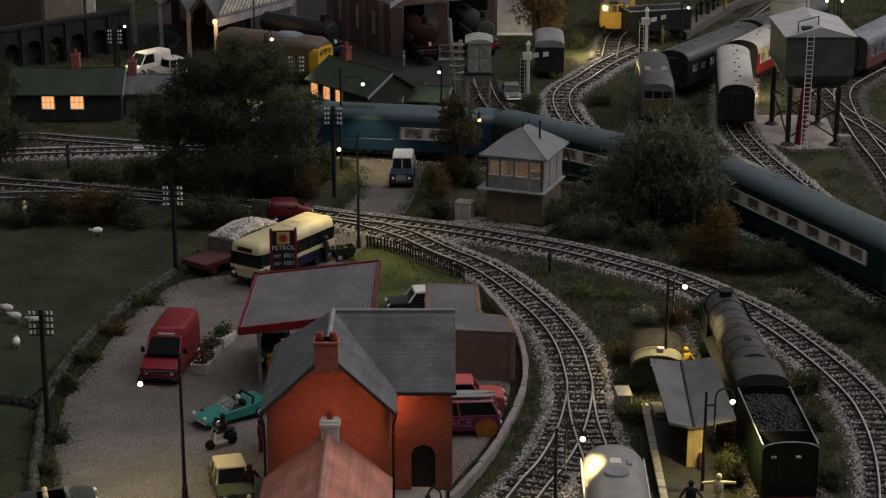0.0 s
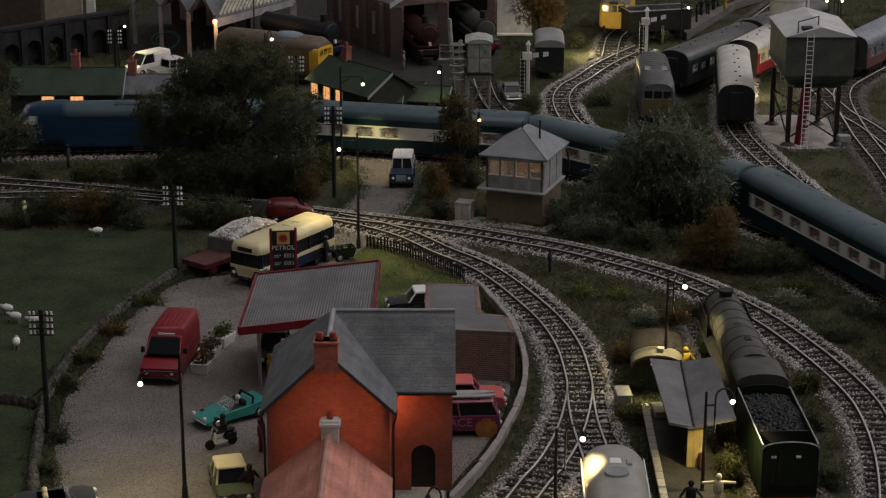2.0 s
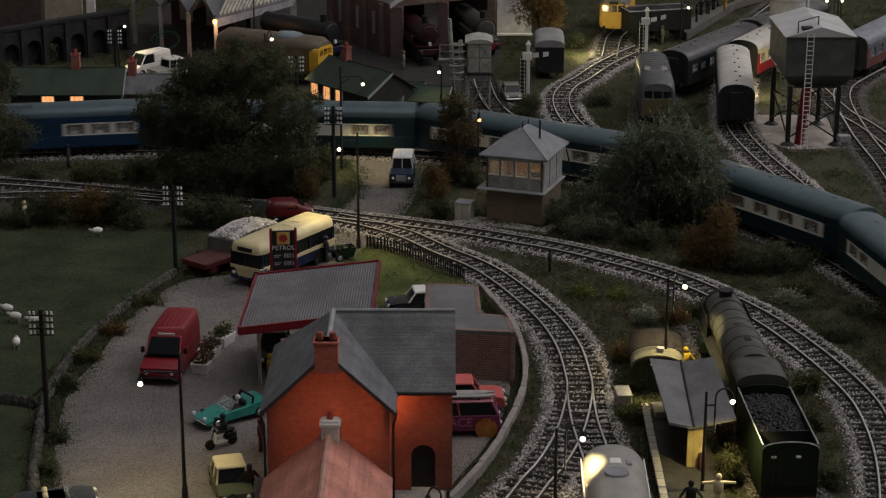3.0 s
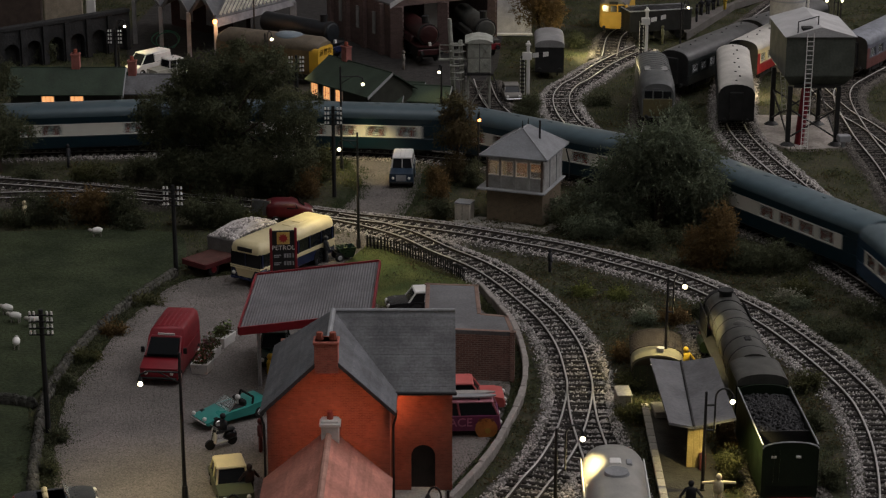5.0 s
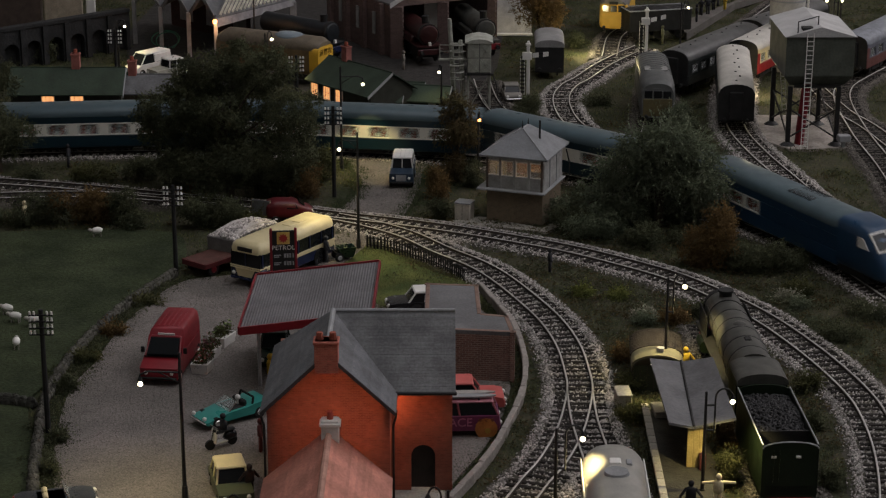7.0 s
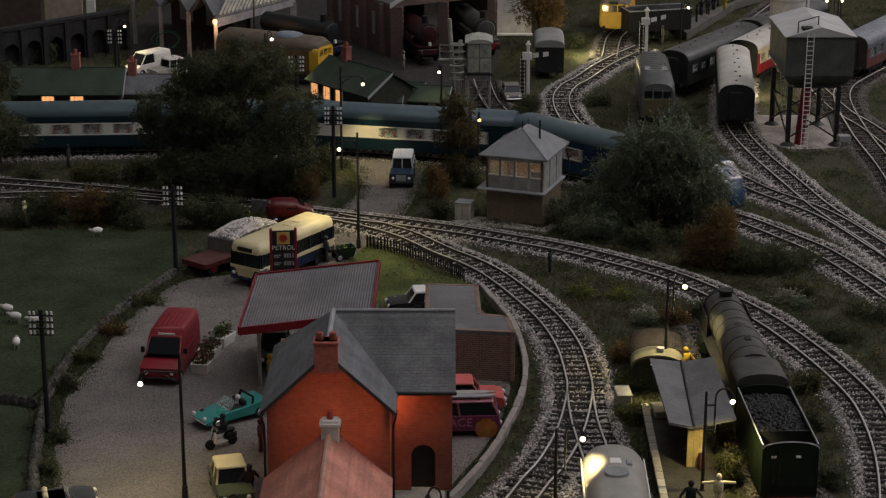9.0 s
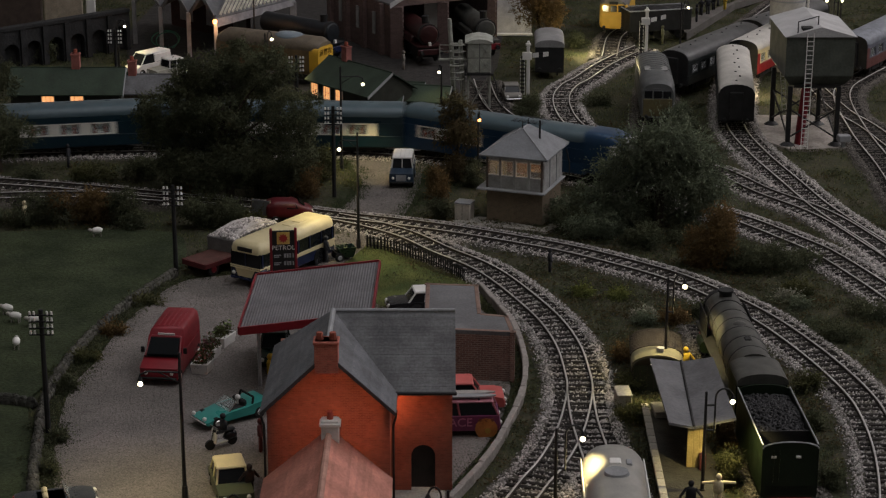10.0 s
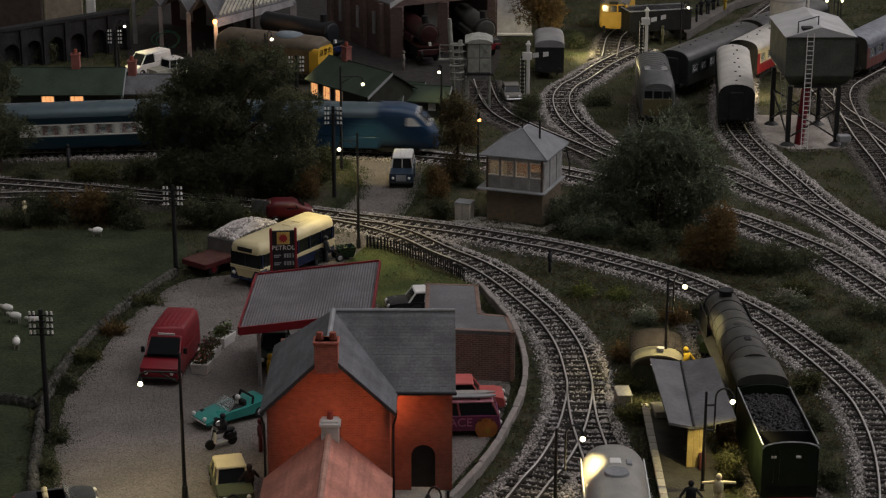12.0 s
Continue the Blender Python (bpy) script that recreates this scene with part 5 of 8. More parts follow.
def fringe(name, line, n, spread, h, material, label, seed):
    """Grass that creeps unevenly over the edge of a gravel area."""
    rng = np.random.default_rng(seed)
    line = np.asarray(line)
    nor, _ = normals(line)
    k = rng.integers(0, len(line), n)
    drift = np.sin(k * 0.9) * 0.25 + np.sin(k * 2.3 + 1) * 0.2
    p = line[k] + nor[k] * (rng.normal(0, spread, n) + drift)[:, None] + rng.uniform(-0.5, 0.5, (n, 2))
    a = rng.uniform(0, math.tau, n)
    base = np.c_[p, np.full(n, 0.0)]
    side = np.c_[np.cos(a), np.sin(a), np.zeros(n)] * rng.uniform(0.02, 0.05, n)[:, None]
    tip = base + np.c_[rng.normal(0, 0.06, (n, 2)), h * rng.uniform(0.4, 1.4, n)]
    v = np.stack([base - side, base + side, tip], 1)
    tris = np.arange(n * 3).reshape(-1, 3)
    turned = np.cross(v[:, 1] - v[:, 0], v[:, 2] - v[:, 0])[:, 1] > 0
    tris[turned] = tris[turned][:, ::-1]
    me = raw_mesh(name, v.reshape(-1, 3), tris)
    up = np.c_[rng.normal(0, 0.25, (n, 2)), np.ones(n)]
    soft_normals(me, np.repeat(up / np.linalg.norm(up, axis=1)[:, None], 3, axis=0))
    tagged(part(name, me, material), label, "grass", kind="stuff")


def scrub(name, poly, k, leaves, material, label, seed, clear=2.3, avoid=(), size=(0.2, 1.05), leaf=0.065):
    """Low uneven clumps of ground cover, too many to count."""
    rng = np.random.default_rng(seed)
    poly = np.asarray(poly)
    p = rng.uniform(poly.min(0), poly.max(0), (k * 6, 2))
    p = p[inside(poly, p)]
    for q in avoid:
        p = p[~inside(q, p)]
    lines = np.concatenate([c[::4] for c in TRACKS.values()])
    p = p[:k * 3]
    p = p[((p[:, None] - lines[None]) ** 2).sum(2).min(1) > clear ** 2][:k]
    r = rng.uniform(*size, len(p))
    blobs = [(x, y, 0.0, a, a * 0.9, a * rng.uniform(0.25, 0.5)) for (x, y), a in zip(p, r)]
    tagged(part(name, crown_mesh(blobs, leaves, leaf, rng, 3.0), material), label, "ground cover", kind="stuff")


scrub("dark_scrub", VIEW, 1500, 210000, LEAF_DARK, "low dark clumps of scenic ground cover", 91, avoid=LAYERS)
scrub("olive_scrub", VIEW, 500, 70000, LEAF, "low olive clumps of scenic ground cover", 92, avoid=LAYERS)
scrub("brown_scrub", VIEW, 380, 60000, LEAF_BROWN, "low brown clumps of scenic ground cover", 93, avoid=LAYERS)
FRONT_GROUND = [(3.0, 84), (28, 84), (34, 128), (-2, 128)]
scrub("foam_turf", FRONT_GROUND, 2600, 120000, LEAF_DARK, "small tufts of dark green scenic foam", 94, 1.9, LAYERS, (0.12, 0.45), 0.045)
scrub("earth_turf", FRONT_GROUND, 2200, 90000, LEAF_BROWN, "small tufts of brown scenic foam", 95, 1.9, LAYERS, (0.1, 0.4), 0.045)
fringe("verge_grass", YARD, 16000, 0.26, 0.08, BLADE_DARK, "ragged dark grass along the forecourt edge", 36)
fringe("verge_weeds", YARD, 7000, 0.3, 0.07, BLADE, "scattered weeds along the forecourt edge", 37)
fringe("crossing_verge", CROSSING, 8000, 0.25, 0.18, BLADE_DARK, "ragged grass along the crossing track", 38)
fringe("lawn_verge", LAWN_EDGE, 7000, 0.35, 0.14, BLADE, "ragged edge of the lawn", 39)


def chips(name, poly, n, lo, hi, material, label, seed, z=0.03):
    rng = np.random.default_rng(seed)
    poly = np.asarray(poly)
    p = rng.uniform(poly.min(0), poly.max(0), (n * 2, 2))
    p = p[inside(poly, p)][:n]
    size = rng.uniform(lo, hi, len(p))
    v, f = octa(len(p), size, rng)
    v = v + np.c_[p, np.full(len(p), z) + size * 0.1][:, None, :]
    tagged(part(name, raw_mesh(name, v.reshape(-1, 3), f), material), label, "gravel", kind="stuff")


YARD_CHIP = mat("yard_chip", (0.20, 0.18, 0.168), 0.95, island=0.4, bump=0, spec=0.1)
chips("yard_stones", YARD, 50000, 0.014, 0.038, YARD_CHIP, "fine loose grey gravel on the forecourt", 41)
chips("lane_stones", LANE, 2500, 0.02, 0.05, YARD_CHIP, "fine loose gravel behind the coach", 44, 0.10)
chips("crossing_stones", CROSSING, 6000, 0.02, 0.05, YARD_CHIP, "fine loose gravel on the crossing", 42, 0.05)
chips("scatter_stones", [(5.05, 117.09), (12.68, 113.90), (12.73, 107.96), (9.86, 100.86), (8.60, 104.30), (6.50, 111.85)], 220, 0.03, 0.07, STONE_DIRTY, "a few stray ballast stones", 43, 0.0)


# ---- field walls, kerb wall and picket fence ----
def stone_wall(points, h, w, label, coping=False, material=STONE, step=0.42):
    """Rough stones in two uneven courses; with coping, long dressed blocks under flat copings."""
    t = thing("stone_wall", 0, 0, 0, 0, label, "wall", "field walls")
    if coping:
        c = curve(points, 1.35)
        for i in range(len(c) - 1):
            x, y = (c[i] + c[i + 1]) / 2
            L = math.hypot(*(c[i + 1] - c[i]))
            ang = math.degrees(math.atan2(c[i + 1][1] - c[i][1], c[i + 1][0] - c[i][0]))
            part("block", Solid().box(0, 0, -0.05, L + 0.01, w * random.uniform(0.92, 1.04), h + 0.05, b=0.04), material, t, at=P(x, y, 0, ang + random.uniform(-1.5, 1.5)))
            part("coping_stone", Solid().box(0, 0, 0, L + 0.02, w + 0.1 + random.uniform(-0.03, 0.03), random.uniform(0.08, 0.13), b=0.04), material, t, at=P(x, y, h + 0.004, ang + random.uniform(-2, 2)))
        return
    c = curve(points, step)
    n, d = normals(c)
    shapes = []
    for i in range(6):
        s = Solid().ball(0, 0, 0, 0.5, n=8, m=5, rough=0.16)
        shapes.append(s.mesh("stone"))
        shapes[-1].materials.append(material)
    for i in range(len(c) - 1):
        x, y = (c[i] + c[i + 1]) / 2
        ang = math.degrees(math.atan2(c[i + 1][1] - c[i][1], c[i + 1][0] - c[i][0]))
        for side in (-1, 1):
            k = random.uniform(0.75, 1.15)
            m = P(x + n[i][0] * side * w * 0.22, y + n[i][1] * side * w * 0.22, h * 0.28, ang + random.uniform(-25, 25), random.uniform(-15, 15))
            part("stone", random.choice(shapes), material, t, at=m @ Matrix.Diagonal((step * 1.5 * k, w * 0.75 * k, h * 0.9, 1)))
        k = random.uniform(0.7, 1.2)
        m = P(x, y, h * 0.68, ang + random.uniform(-30, 30), random.uniform(-20, 20), random.uniform(-12, 12))
        part("cap_stone", random.choice(shapes), material, t, at=m @ Matrix.Diagonal((step * 1.45 * k, w * 0.8 * k, h * 0.6 * k, 1)))


stone_wall([(-17.85, 79.21), (-18.90, 85.03), (-19.56, 89.57), (-20.17, 94.54), (-20.17, 98.80), (-19.61, 103.42), (-18.61, 107.96), (-17.53, 111.65), (-16.15, 115.16)], 0.55, 0.5, "low dark dry-stone wall between pasture and forecourt", material=mat("drystone", (0.085, 0.082, 0.068), 0.95, grain=6, bump=0.9, var=0.5, rnd=0.35))
stone_wall([(-20.60, 94.39), (-21.60, 94.84), (-23.10, 95.14), (-25.40, 95.14)], 0.6, 0.5, "low dark dry-stone wall across the pasture", material=mat("drystone_dark", (0.05, 0.05, 0.042), 0.95, grain=6, bump=0.9, var=0.5, rnd=0.35))
stone_wall([(0.28, 82.62), (1.20, 84.91), (2.37, 88.23), (3.38, 92.21), (4.07, 95.67), (4.35, 99.21), (4.24, 102.55), (3.83, 106.10), (2.96, 109.39), (2.20, 112.36)], 0.48, 0.22, "low kerb wall with pale coping beside the track", True, mat("kerb_stone", (0.27, 0.245, 0.225), 0.9, scale=0.7, grain=8, bump=0.5, var=0.35))
SEED_MOSS = np.array([(-18.4, 82.0), (-19.3, 88.0), (-20.0, 94.0), (-20.0, 99.5), (-19.4, 104.0), (-18.2, 109.0), (-16.8, 113.5)])
MOSS_BED = curve([tuple(p) for p in SEED_MOSS], 0.25)
moss_rng = np.random.default_rng(77)
moss_at = MOSS_BED[moss_rng.integers(0, len(MOSS_BED), 170)] + moss_rng.normal(0.25, 0.35, (170, 2))
tagged(part("verge_moss", crown_mesh([(x, y, 0.05, r, r, r * 0.5) for (x, y), r in zip(moss_at, moss_rng.uniform(0.15, 0.5, 170))], 42000, 0.045, moss_rng, 4.0), LEAF_DARK), "soft dark green moss and weeds along the wall", "ground cover", kind="stuff")


def picket_fence(points, h):
    t = thing("picket_fence", 0, 0, 0, 0, "black picket fence beside the track", "fence")
    c = curve(points, 0.24)
    for i in range(len(c) - 1):
        x, y = c[i]
        ang = math.degrees(math.atan2(c[i + 1][1] - y, c[i + 1][0] - x))
        part("picket", Solid().box(0, 0, 0, 0.11, 0.04, h * random.uniform(0.9, 1.08), lean=(random.uniform(-0.05, 0.05), 0)), TIMBER_BLACK, t, at=P(x, y, 0, ang))
    rail_line = [(p[0], p[1] + 0.06) for p in c[::3]]
    for z in (0.25, h * 0.8):
        part("fence_rail", Solid().path([(x, y, z) for x, y in rail_line], 0.04, 4), TIMBER_BLACK, t)


picket_fence([(-4.75, 120.45), (-3.32, 119.77), (-1.89, 118.42), (-0.66, 117.09), (0.55, 115.37), (1.38, 113.90)], 0.85)

# ---- road vehicles ----
def between(fx, fy, rx, ry):
    """Centre and heading of a vehicle from the ground under its front and rear."""
    return (fx + rx) / 2, (fy + ry) / 2, math.degrees(math.atan2(fy - ry, fx - rx))


def side_loft(poly, w, inset=0.06, edge=0.9):
    """A side profile (x, z) spread to the width w with softened sides."""
    cx = sum(p[0] for p in poly) / len(poly)
    cz = sum(p[1] for p in poly) / len(poly)
    rings = []
    for y, k in ((-w / 2, 1 - inset), (-w / 2 * edge, 1), (w / 2 * edge, 1), (w / 2, 1 - inset)):
        rings.append([(cx + (x - cx) * (k if k == 1 else 1 - inset * 0.5), y, cz + (z - cz) * k) for x, z in poly])
    return Solid().loft(rings)


def wheel(parent, x, y, r, w=0.2, hub=CHROME):
    ob = part("wheel", Solid().tube((x, y - w / 2, r), (x, y + w / 2, r), r, n=14), RUBBER, parent)
    sy = 1 if y > 0 else -1
    part("hub", Solid().tube((x, y + sy * w / 2, r), (x, y + sy * (w / 2 + 0.03), r), r * 0.55, r * 0.45, n=10), hub, ob)


def motor(name, label, category, at, L, W, body, cab, paint, roof_paint=None, r=0.3, wheels=None, hood=None, roof=True, hub=CHROME, lamp=None, bumper=True):
    """A road vehicle: body profile, cab as (x0, x1, x2, x3, z0, z1), its base from x0 to x1 and its top from x2 to x3."""
    x, y, rz = at
    t = thing(name, x, y, 0.04, rz, label, category, "road vehicles")
    part("body", side_loft(body, W), paint, t, smooth=35)
    x0, x1, x2, x3, z0, z1 = cab
    wb, wt = W * 0.46, W * 0.39
    base = [(x0, -wb, z0), (x1, -wb, z0), (x1, wb, z0), (x0, wb, z0)]
    top = [(x2, -wt, z1), (x3, -wt, z1), (x3, wt, z1), (x2, wt, z1)]
    if roof:
        part("glasshouse", Solid().loft([base, top]), GLASS_DARK, t, "dark glazing")
        rp = roof_paint or paint
        part("roof", Solid().box((x2 + x3) / 2, 0, z1 - 0.03, abs(x3 - x2) + 0.12, 2 * wt + 0.12, 0.13, b=0.06), rp, t)
        for p, q in zip(base, top):
            part("pillar", Solid().tube(p, q, 0.055, 0.05, 6), rp, t)
        for sy in (-1, 1):
            mx = (x0 + x1) / 2
            part("pillar", Solid().tube((mx, sy * (wb + 0.005), z0), ((x2 + x3) / 2, sy * (wt + 0.005), z1), 0.05, n=6), rp, t)
    else:
        part("windscreen", Solid().wall_yz([base[1], base[2], top[2], top[1]], (0.03, 0, 0)), GLASS, t)
        part("windscreen_frame", Solid().path([base[1], top[1], top[2], base[2]], 0.03), CHROME, t)
        part("cockpit", Solid().box((x0 + x1) / 2 - 0.1, 0, z0 - 0.1, abs(x1 - x0) * 0.9, W * 0.78, 0.13, b=0.03), UNDER, t)
        for sy in (-1, 1):
            part("seat", Solid().box(x0 + 0.35, sy * W * 0.2, z0 - 0.1, 0.25, W * 0.3, 0.4, b=0.06), lamp or CREAM, t)
    xs = [p[0] for p in body]
    front, back = max(xs), min(xs)
    for wx in wheels or (front - 0.65, back + 0.65):
        for sy in (-1, 1):
            wheel(t, wx, sy * (W / 2 - 0.09), r, hub=hub)
    for sy in (-1, 1):
        part("headlight", Solid().ball(front - 0.03, sy * W * 0.34, r * 2.05, 0.11, n=8, m=5), WHITE, t, "pale headlight")
        part("tail_light", Solid().box(back + 0.03, sy * W * 0.36, r * 1.9, 0.08, 0.14, 0.12), RED_BRIGHT, t, "red tail light")
    if bumper:
        for bx in (front + 0.03, back - 0.03):
            part("bumper", Solid().box(bx, 0, r * 1.05, 0.12, W * 0.95, 0.13, b=0.04), CHROME if hub is CHROME else UNDER, t)
    return t


TEAL = mat("teal_paint", (0.03, 0.24, 0.21), 0.3, var=0.1, bump=0.02)
OLIVE = mat("olive_paint", (0.07, 0.08, 0.042), 0.35, var=0.12, bump=0.02)
BLACK_PAINT = mat("black_paint", (0.015, 0.016, 0.018), 0.25, var=0.1, bump=0.02)
DARK_GREEN = mat("dark_green_paint", (0.012, 0.03, 0.022), 0.3, var=0.12, bump=0.02)
PURPLE = mat("purple_paint", (0.13, 0.025, 0.075), 0.4, var=0.15, bump=0.02)
PINK = mat("pink_paint", (0.48, 0.10, 0.09), 0.45, var=0.12, bump=0.02)
LR_BLUE = mat("pale_navy_paint", (0.022, 0.042, 0.07), 0.4, var=0.12, bump=0.02)
SALOON = lambda L, h: [(-L / 2, 0.25), (L / 2 - 0.05, 0.25), (L / 2, 0.5), (L / 2 - 0.08, h * 0.9), (L / 2 - 0.5, h), (-L / 2 + 0.35, h), (-L / 2 + 0.03, h * 0.9), (-L / 2 - 0.03, 0.5)]

# tall red delivery van
va = between(-14.71, 97.29, -14.10, 102.38)
v = motor("delivery_van", "tall dark red delivery van on the forecourt", "van", va, 5.2, 2.0, [(-2.6, 0.3), (2.55, 0.3), (2.6, 0.95), (1.75, 1.22), (1.2, 1.32), (0.9, 1.36), (-2.55, 1.36)], (-2.5, 1.75, -2.45, 0.75, 1.3, 2.0), RED, r=0.34, hub=LEAD)
part("high_roof", Solid().loft([[(x, y * w, z) for x, y in ((-2.55, -1), (0.75 - k, -1), (0.75 - k, 1), (-2.55, 1))] for z, w, k in ((1.36, 0.98, -0.5), (2.0, 0.95, 0.0), (2.35, 0.86, 0.25), (2.48, 0.7, 0.45))]), RED, v, smooth=40)
for i in range(5):
    part("roof_rib", Solid().box(-1.05, -0.5 + i * 0.25, 2.475, 2.7, 0.07, 0.035, b=0.01), RED, v)
part("windscreen", Solid().wall_yz([(1.72, -0.82, 1.38), (1.72, 0.82, 1.38), (0.92, 0.76, 2.02), (0.92, -0.76, 2.02)], (0.05, 0, 0.05)), GLASS_DARK, v)
part("name_bar", Solid().box(0.72, 0, 2.12, 0.06, 0.9, 0.1), WHITE, v)
for sy in (-1, 1):
    part("door_mirror", Solid().box(1.35, sy * 1.13, 1.35, 0.1, 0.2, 0.32, b=0.03), UNDER, v)

# cream and navy coach-bus
b = thing("motor_coach", -9.65, 116.15, 0.04, -123.5, "vintage cream and navy single-deck motor coach", "bus", "road vehicles")
BL, BW = 7.4, 2.3
part("lower_body", Solid().box(0, 0, 0.35, BL, BW, 0.8, b=0.1), NAVY, b)
part("waist_band", Solid().box(0, 0, 1.14, BL + 0.01, BW + 0.01, 0.09, b=0.02), CREAM, b)
part("glazing", Solid().box(0, 0, 1.23, BL - 0.1, BW - 0.1, 0.87), GLASS_DARK, b)
part("roof", Solid().loft([[(x * kx, y * ky, z) for x, y in ((-BL / 2, -BW * 0.42), (-BL * 0.47, -BW / 2), (BL * 0.47, -BW / 2), (BL / 2, -BW * 0.42), (BL / 2, BW * 0.42), (BL * 0.47, BW / 2), (-BL * 0.47, BW / 2), (-BL / 2, BW * 0.42))] for z, kx, ky in ((2.06, 1, 1), (2.25, 1.0, 1.0), (2.5, 0.985, 0.94), (2.66, 0.95, 0.78), (2.72, 0.88, 0.5))]), CREAM, b, smooth=50)
for i in range(7):
    for sy in (-1, 1):
        part("window_pillar", Solid().box(-BL / 2 + 0.25 + i * (BL - 0.5) / 6, sy * (BW / 2 - 0.03), 1.22, 0.09, 0.07, 0.88), NAVY, b)
for sy in (-1, 1):
    for x in (BL / 2 - 1.3, -BL / 2 + 1.6):
        wheel(b, x, sy * (BW / 2 - 0.1), 0.45, hub=LEAD)
    part("headlight", Solid().ball(BL / 2 + 0.02, sy * 0.85, 0.75, 0.13, n=8, m=5), WHITE, b)
part("front_panel", Solid().prism([(-0.72, 1.08), (0.72, 1.08), (0.5, 0.6), (-0.5, 0.6)], BL / 2 - 0.03, BL / 2 + 0.06, "x"), CREAM, b, "cream front panel")
part("front_moulding", Solid().path([(BL / 2 + 0.02, -1.1, 1.1), (BL / 2 + 0.05, 0, 1.13), (BL / 2 + 0.02, 1.1, 1.1)], 0.03), CREAM, b, "pale waist moulding")
part("windscreen_pillar", Solid().box(BL / 2 - 0.04, 0, 1.23, 0.06, 0.06, 0.87), NAVY, b)
for sy in (-1, 1):
    for x in (BL / 2 - 1.3, -BL / 2 + 1.6):
        part("mudguard", Solid().tube((x, sy * 1.15, 0.45), (x, sy * 1.19, 0.45), 0.6, n=18), BLACK_PAINT, b)
    part("upper_band", Solid().prism([(-BL / 2 + 0.1, 0.82), (-BL / 2 + 0.5, 0.82), (-BL / 2 + 1.6, 1.02), (BL / 2 - 0.6, 1.02), (BL / 2 - 0.6, 1.15), (-BL / 2 + 0.1, 1.3)], sy * (BW / 2 + 0.002) - 0.012, sy * (BW / 2 + 0.002) + 0.012), CREAM, b, "cream panel below the windows")
part("destination_box", Solid().box(BL / 2 - 0.02, 0, 2.16, 0.14, 1.1, 0.24, b=0.03), UNDER, b)
part("bumper", Solid().box(BL / 2 + 0.05, 0, 0.4, 0.1, 2.2, 0.14, b=0.04), NAVY, b)
for x in (-1.5, -0.6):
    part("roof_hatch", Solid().box(x, 0, 2.70, 0.6, 0.7, 0.06, b=0.02), CREAM, b)

# trailer of gravel and red flatbed
t = thing("gravel_trailer", -12.36, 119.09, 0.03, 58, "grey tipper trailer heaped with pale gravel", "trailer", "road vehicles")
part("body", Solid().box(0, 0, 0.7, 4.6, 2.1, 1.0, b=0.05), mat("tipper_grey", (0.16, 0.155, 0.15), 0.8), t)
part("chassis", Solid().box(0, 0, 0.45, 4.4, 1.2, 0.24), UNDER, t)
for x in (-1.5, 1.5):
    for sy in (-1, 1):
        wheel(t, x, sy * 0.95, 0.42, hub=LEAD)
rng = np.random.default_rng(51)
px, py = rng.uniform(-2.2, 2.2, 1600), rng.uniform(-0.98, 0.98, 1600)
pz = 1.66 + 0.42 * (1 - (px / 2.4) ** 2) * (1 - (py / 1.2) ** 2)
size = rng.uniform(0.08, 0.14, 1600)
vv, ff = octa(1600, size, rng)
vv = vv + np.c_[px, py, pz][:, None, :]
part("gravel_bed", Solid().prism([(-2.2, 1.6), (2.2, 1.6), (1.4, 1.95), (0, 2.08), (-1.4, 1.95)], -0.8, 0.8), STONE_CHIP, t)
tagged(part("load", raw_mesh("gravel_heap", vv.reshape(-1, 3), ff), STONE_CHIP, t, "heap of pale gravel"), kind="stuff")
fx, fy, fa = between(-15.14, 114.73, -13.21, 117.09)
t = thing("flatbed_trailer", fx + 0.3, fy + 0.5, 0.03, fa, "low dark red flatbed trailer beside the bus", "trailer", "road vehicles")
part("deck", Solid().box(0, 0, 0.72, 3.4, 1.9, 0.16, b=0.03), mat("deck_brown", (0.10, 0.04, 0.032), 0.7), t)
part("side_rail", Solid().box(0, -0.98, 0.58, 3.5, 0.08, 0.28).box(0, 0.98, 0.58, 3.5, 0.08, 0.28).box(1.72, 0, 0.55, 0.1, 1.95, 0.32), mat("faded_maroon_paint", (0.11, 0.018, 0.02), 0.6), t)
part("chassis", Solid().box(0, 0, 0.45, 3.2, 0.8, 0.25), UNDER, t)
for x in (-1.1, 1.0):
    for sy in (-1, 1):
        wheel(t, x, sy * 0.85, 0.4, hub=RED)
v = thing("small_red_van", -10.07, 126.21, 0.04, 10, "small rounded dark red van behind the gravel trailer", "van", "road vehicles")
MAROON_PAINT = mat("dull_maroon_paint", (0.08, 0.008, 0.012), 0.4, var=0.2, bump=0.03)
part("body", Solid().loft([nose_ring(x, w, 0.3, z1, 0.55) for x, w, z1 in ((-1.55, 0.5, 1.2), (-1.4, 0.7, 1.45), (-0.8, 0.76, 1.56), (0.3, 0.76, 1.5), (0.85, 0.72, 1.2), (1.35, 0.66, 0.98), (1.55, 0.45, 0.8))]), MAROON_PAINT, v, smooth=60)
part("windscreen", Solid().wall_yz([(0.95, -0.5, 1.1), (0.95, 0.5, 1.1), (0.6, 0.48, 1.4), (0.6, -0.48, 1.4)], (0.05, 0, 0.05)), GLASS_DARK, v)
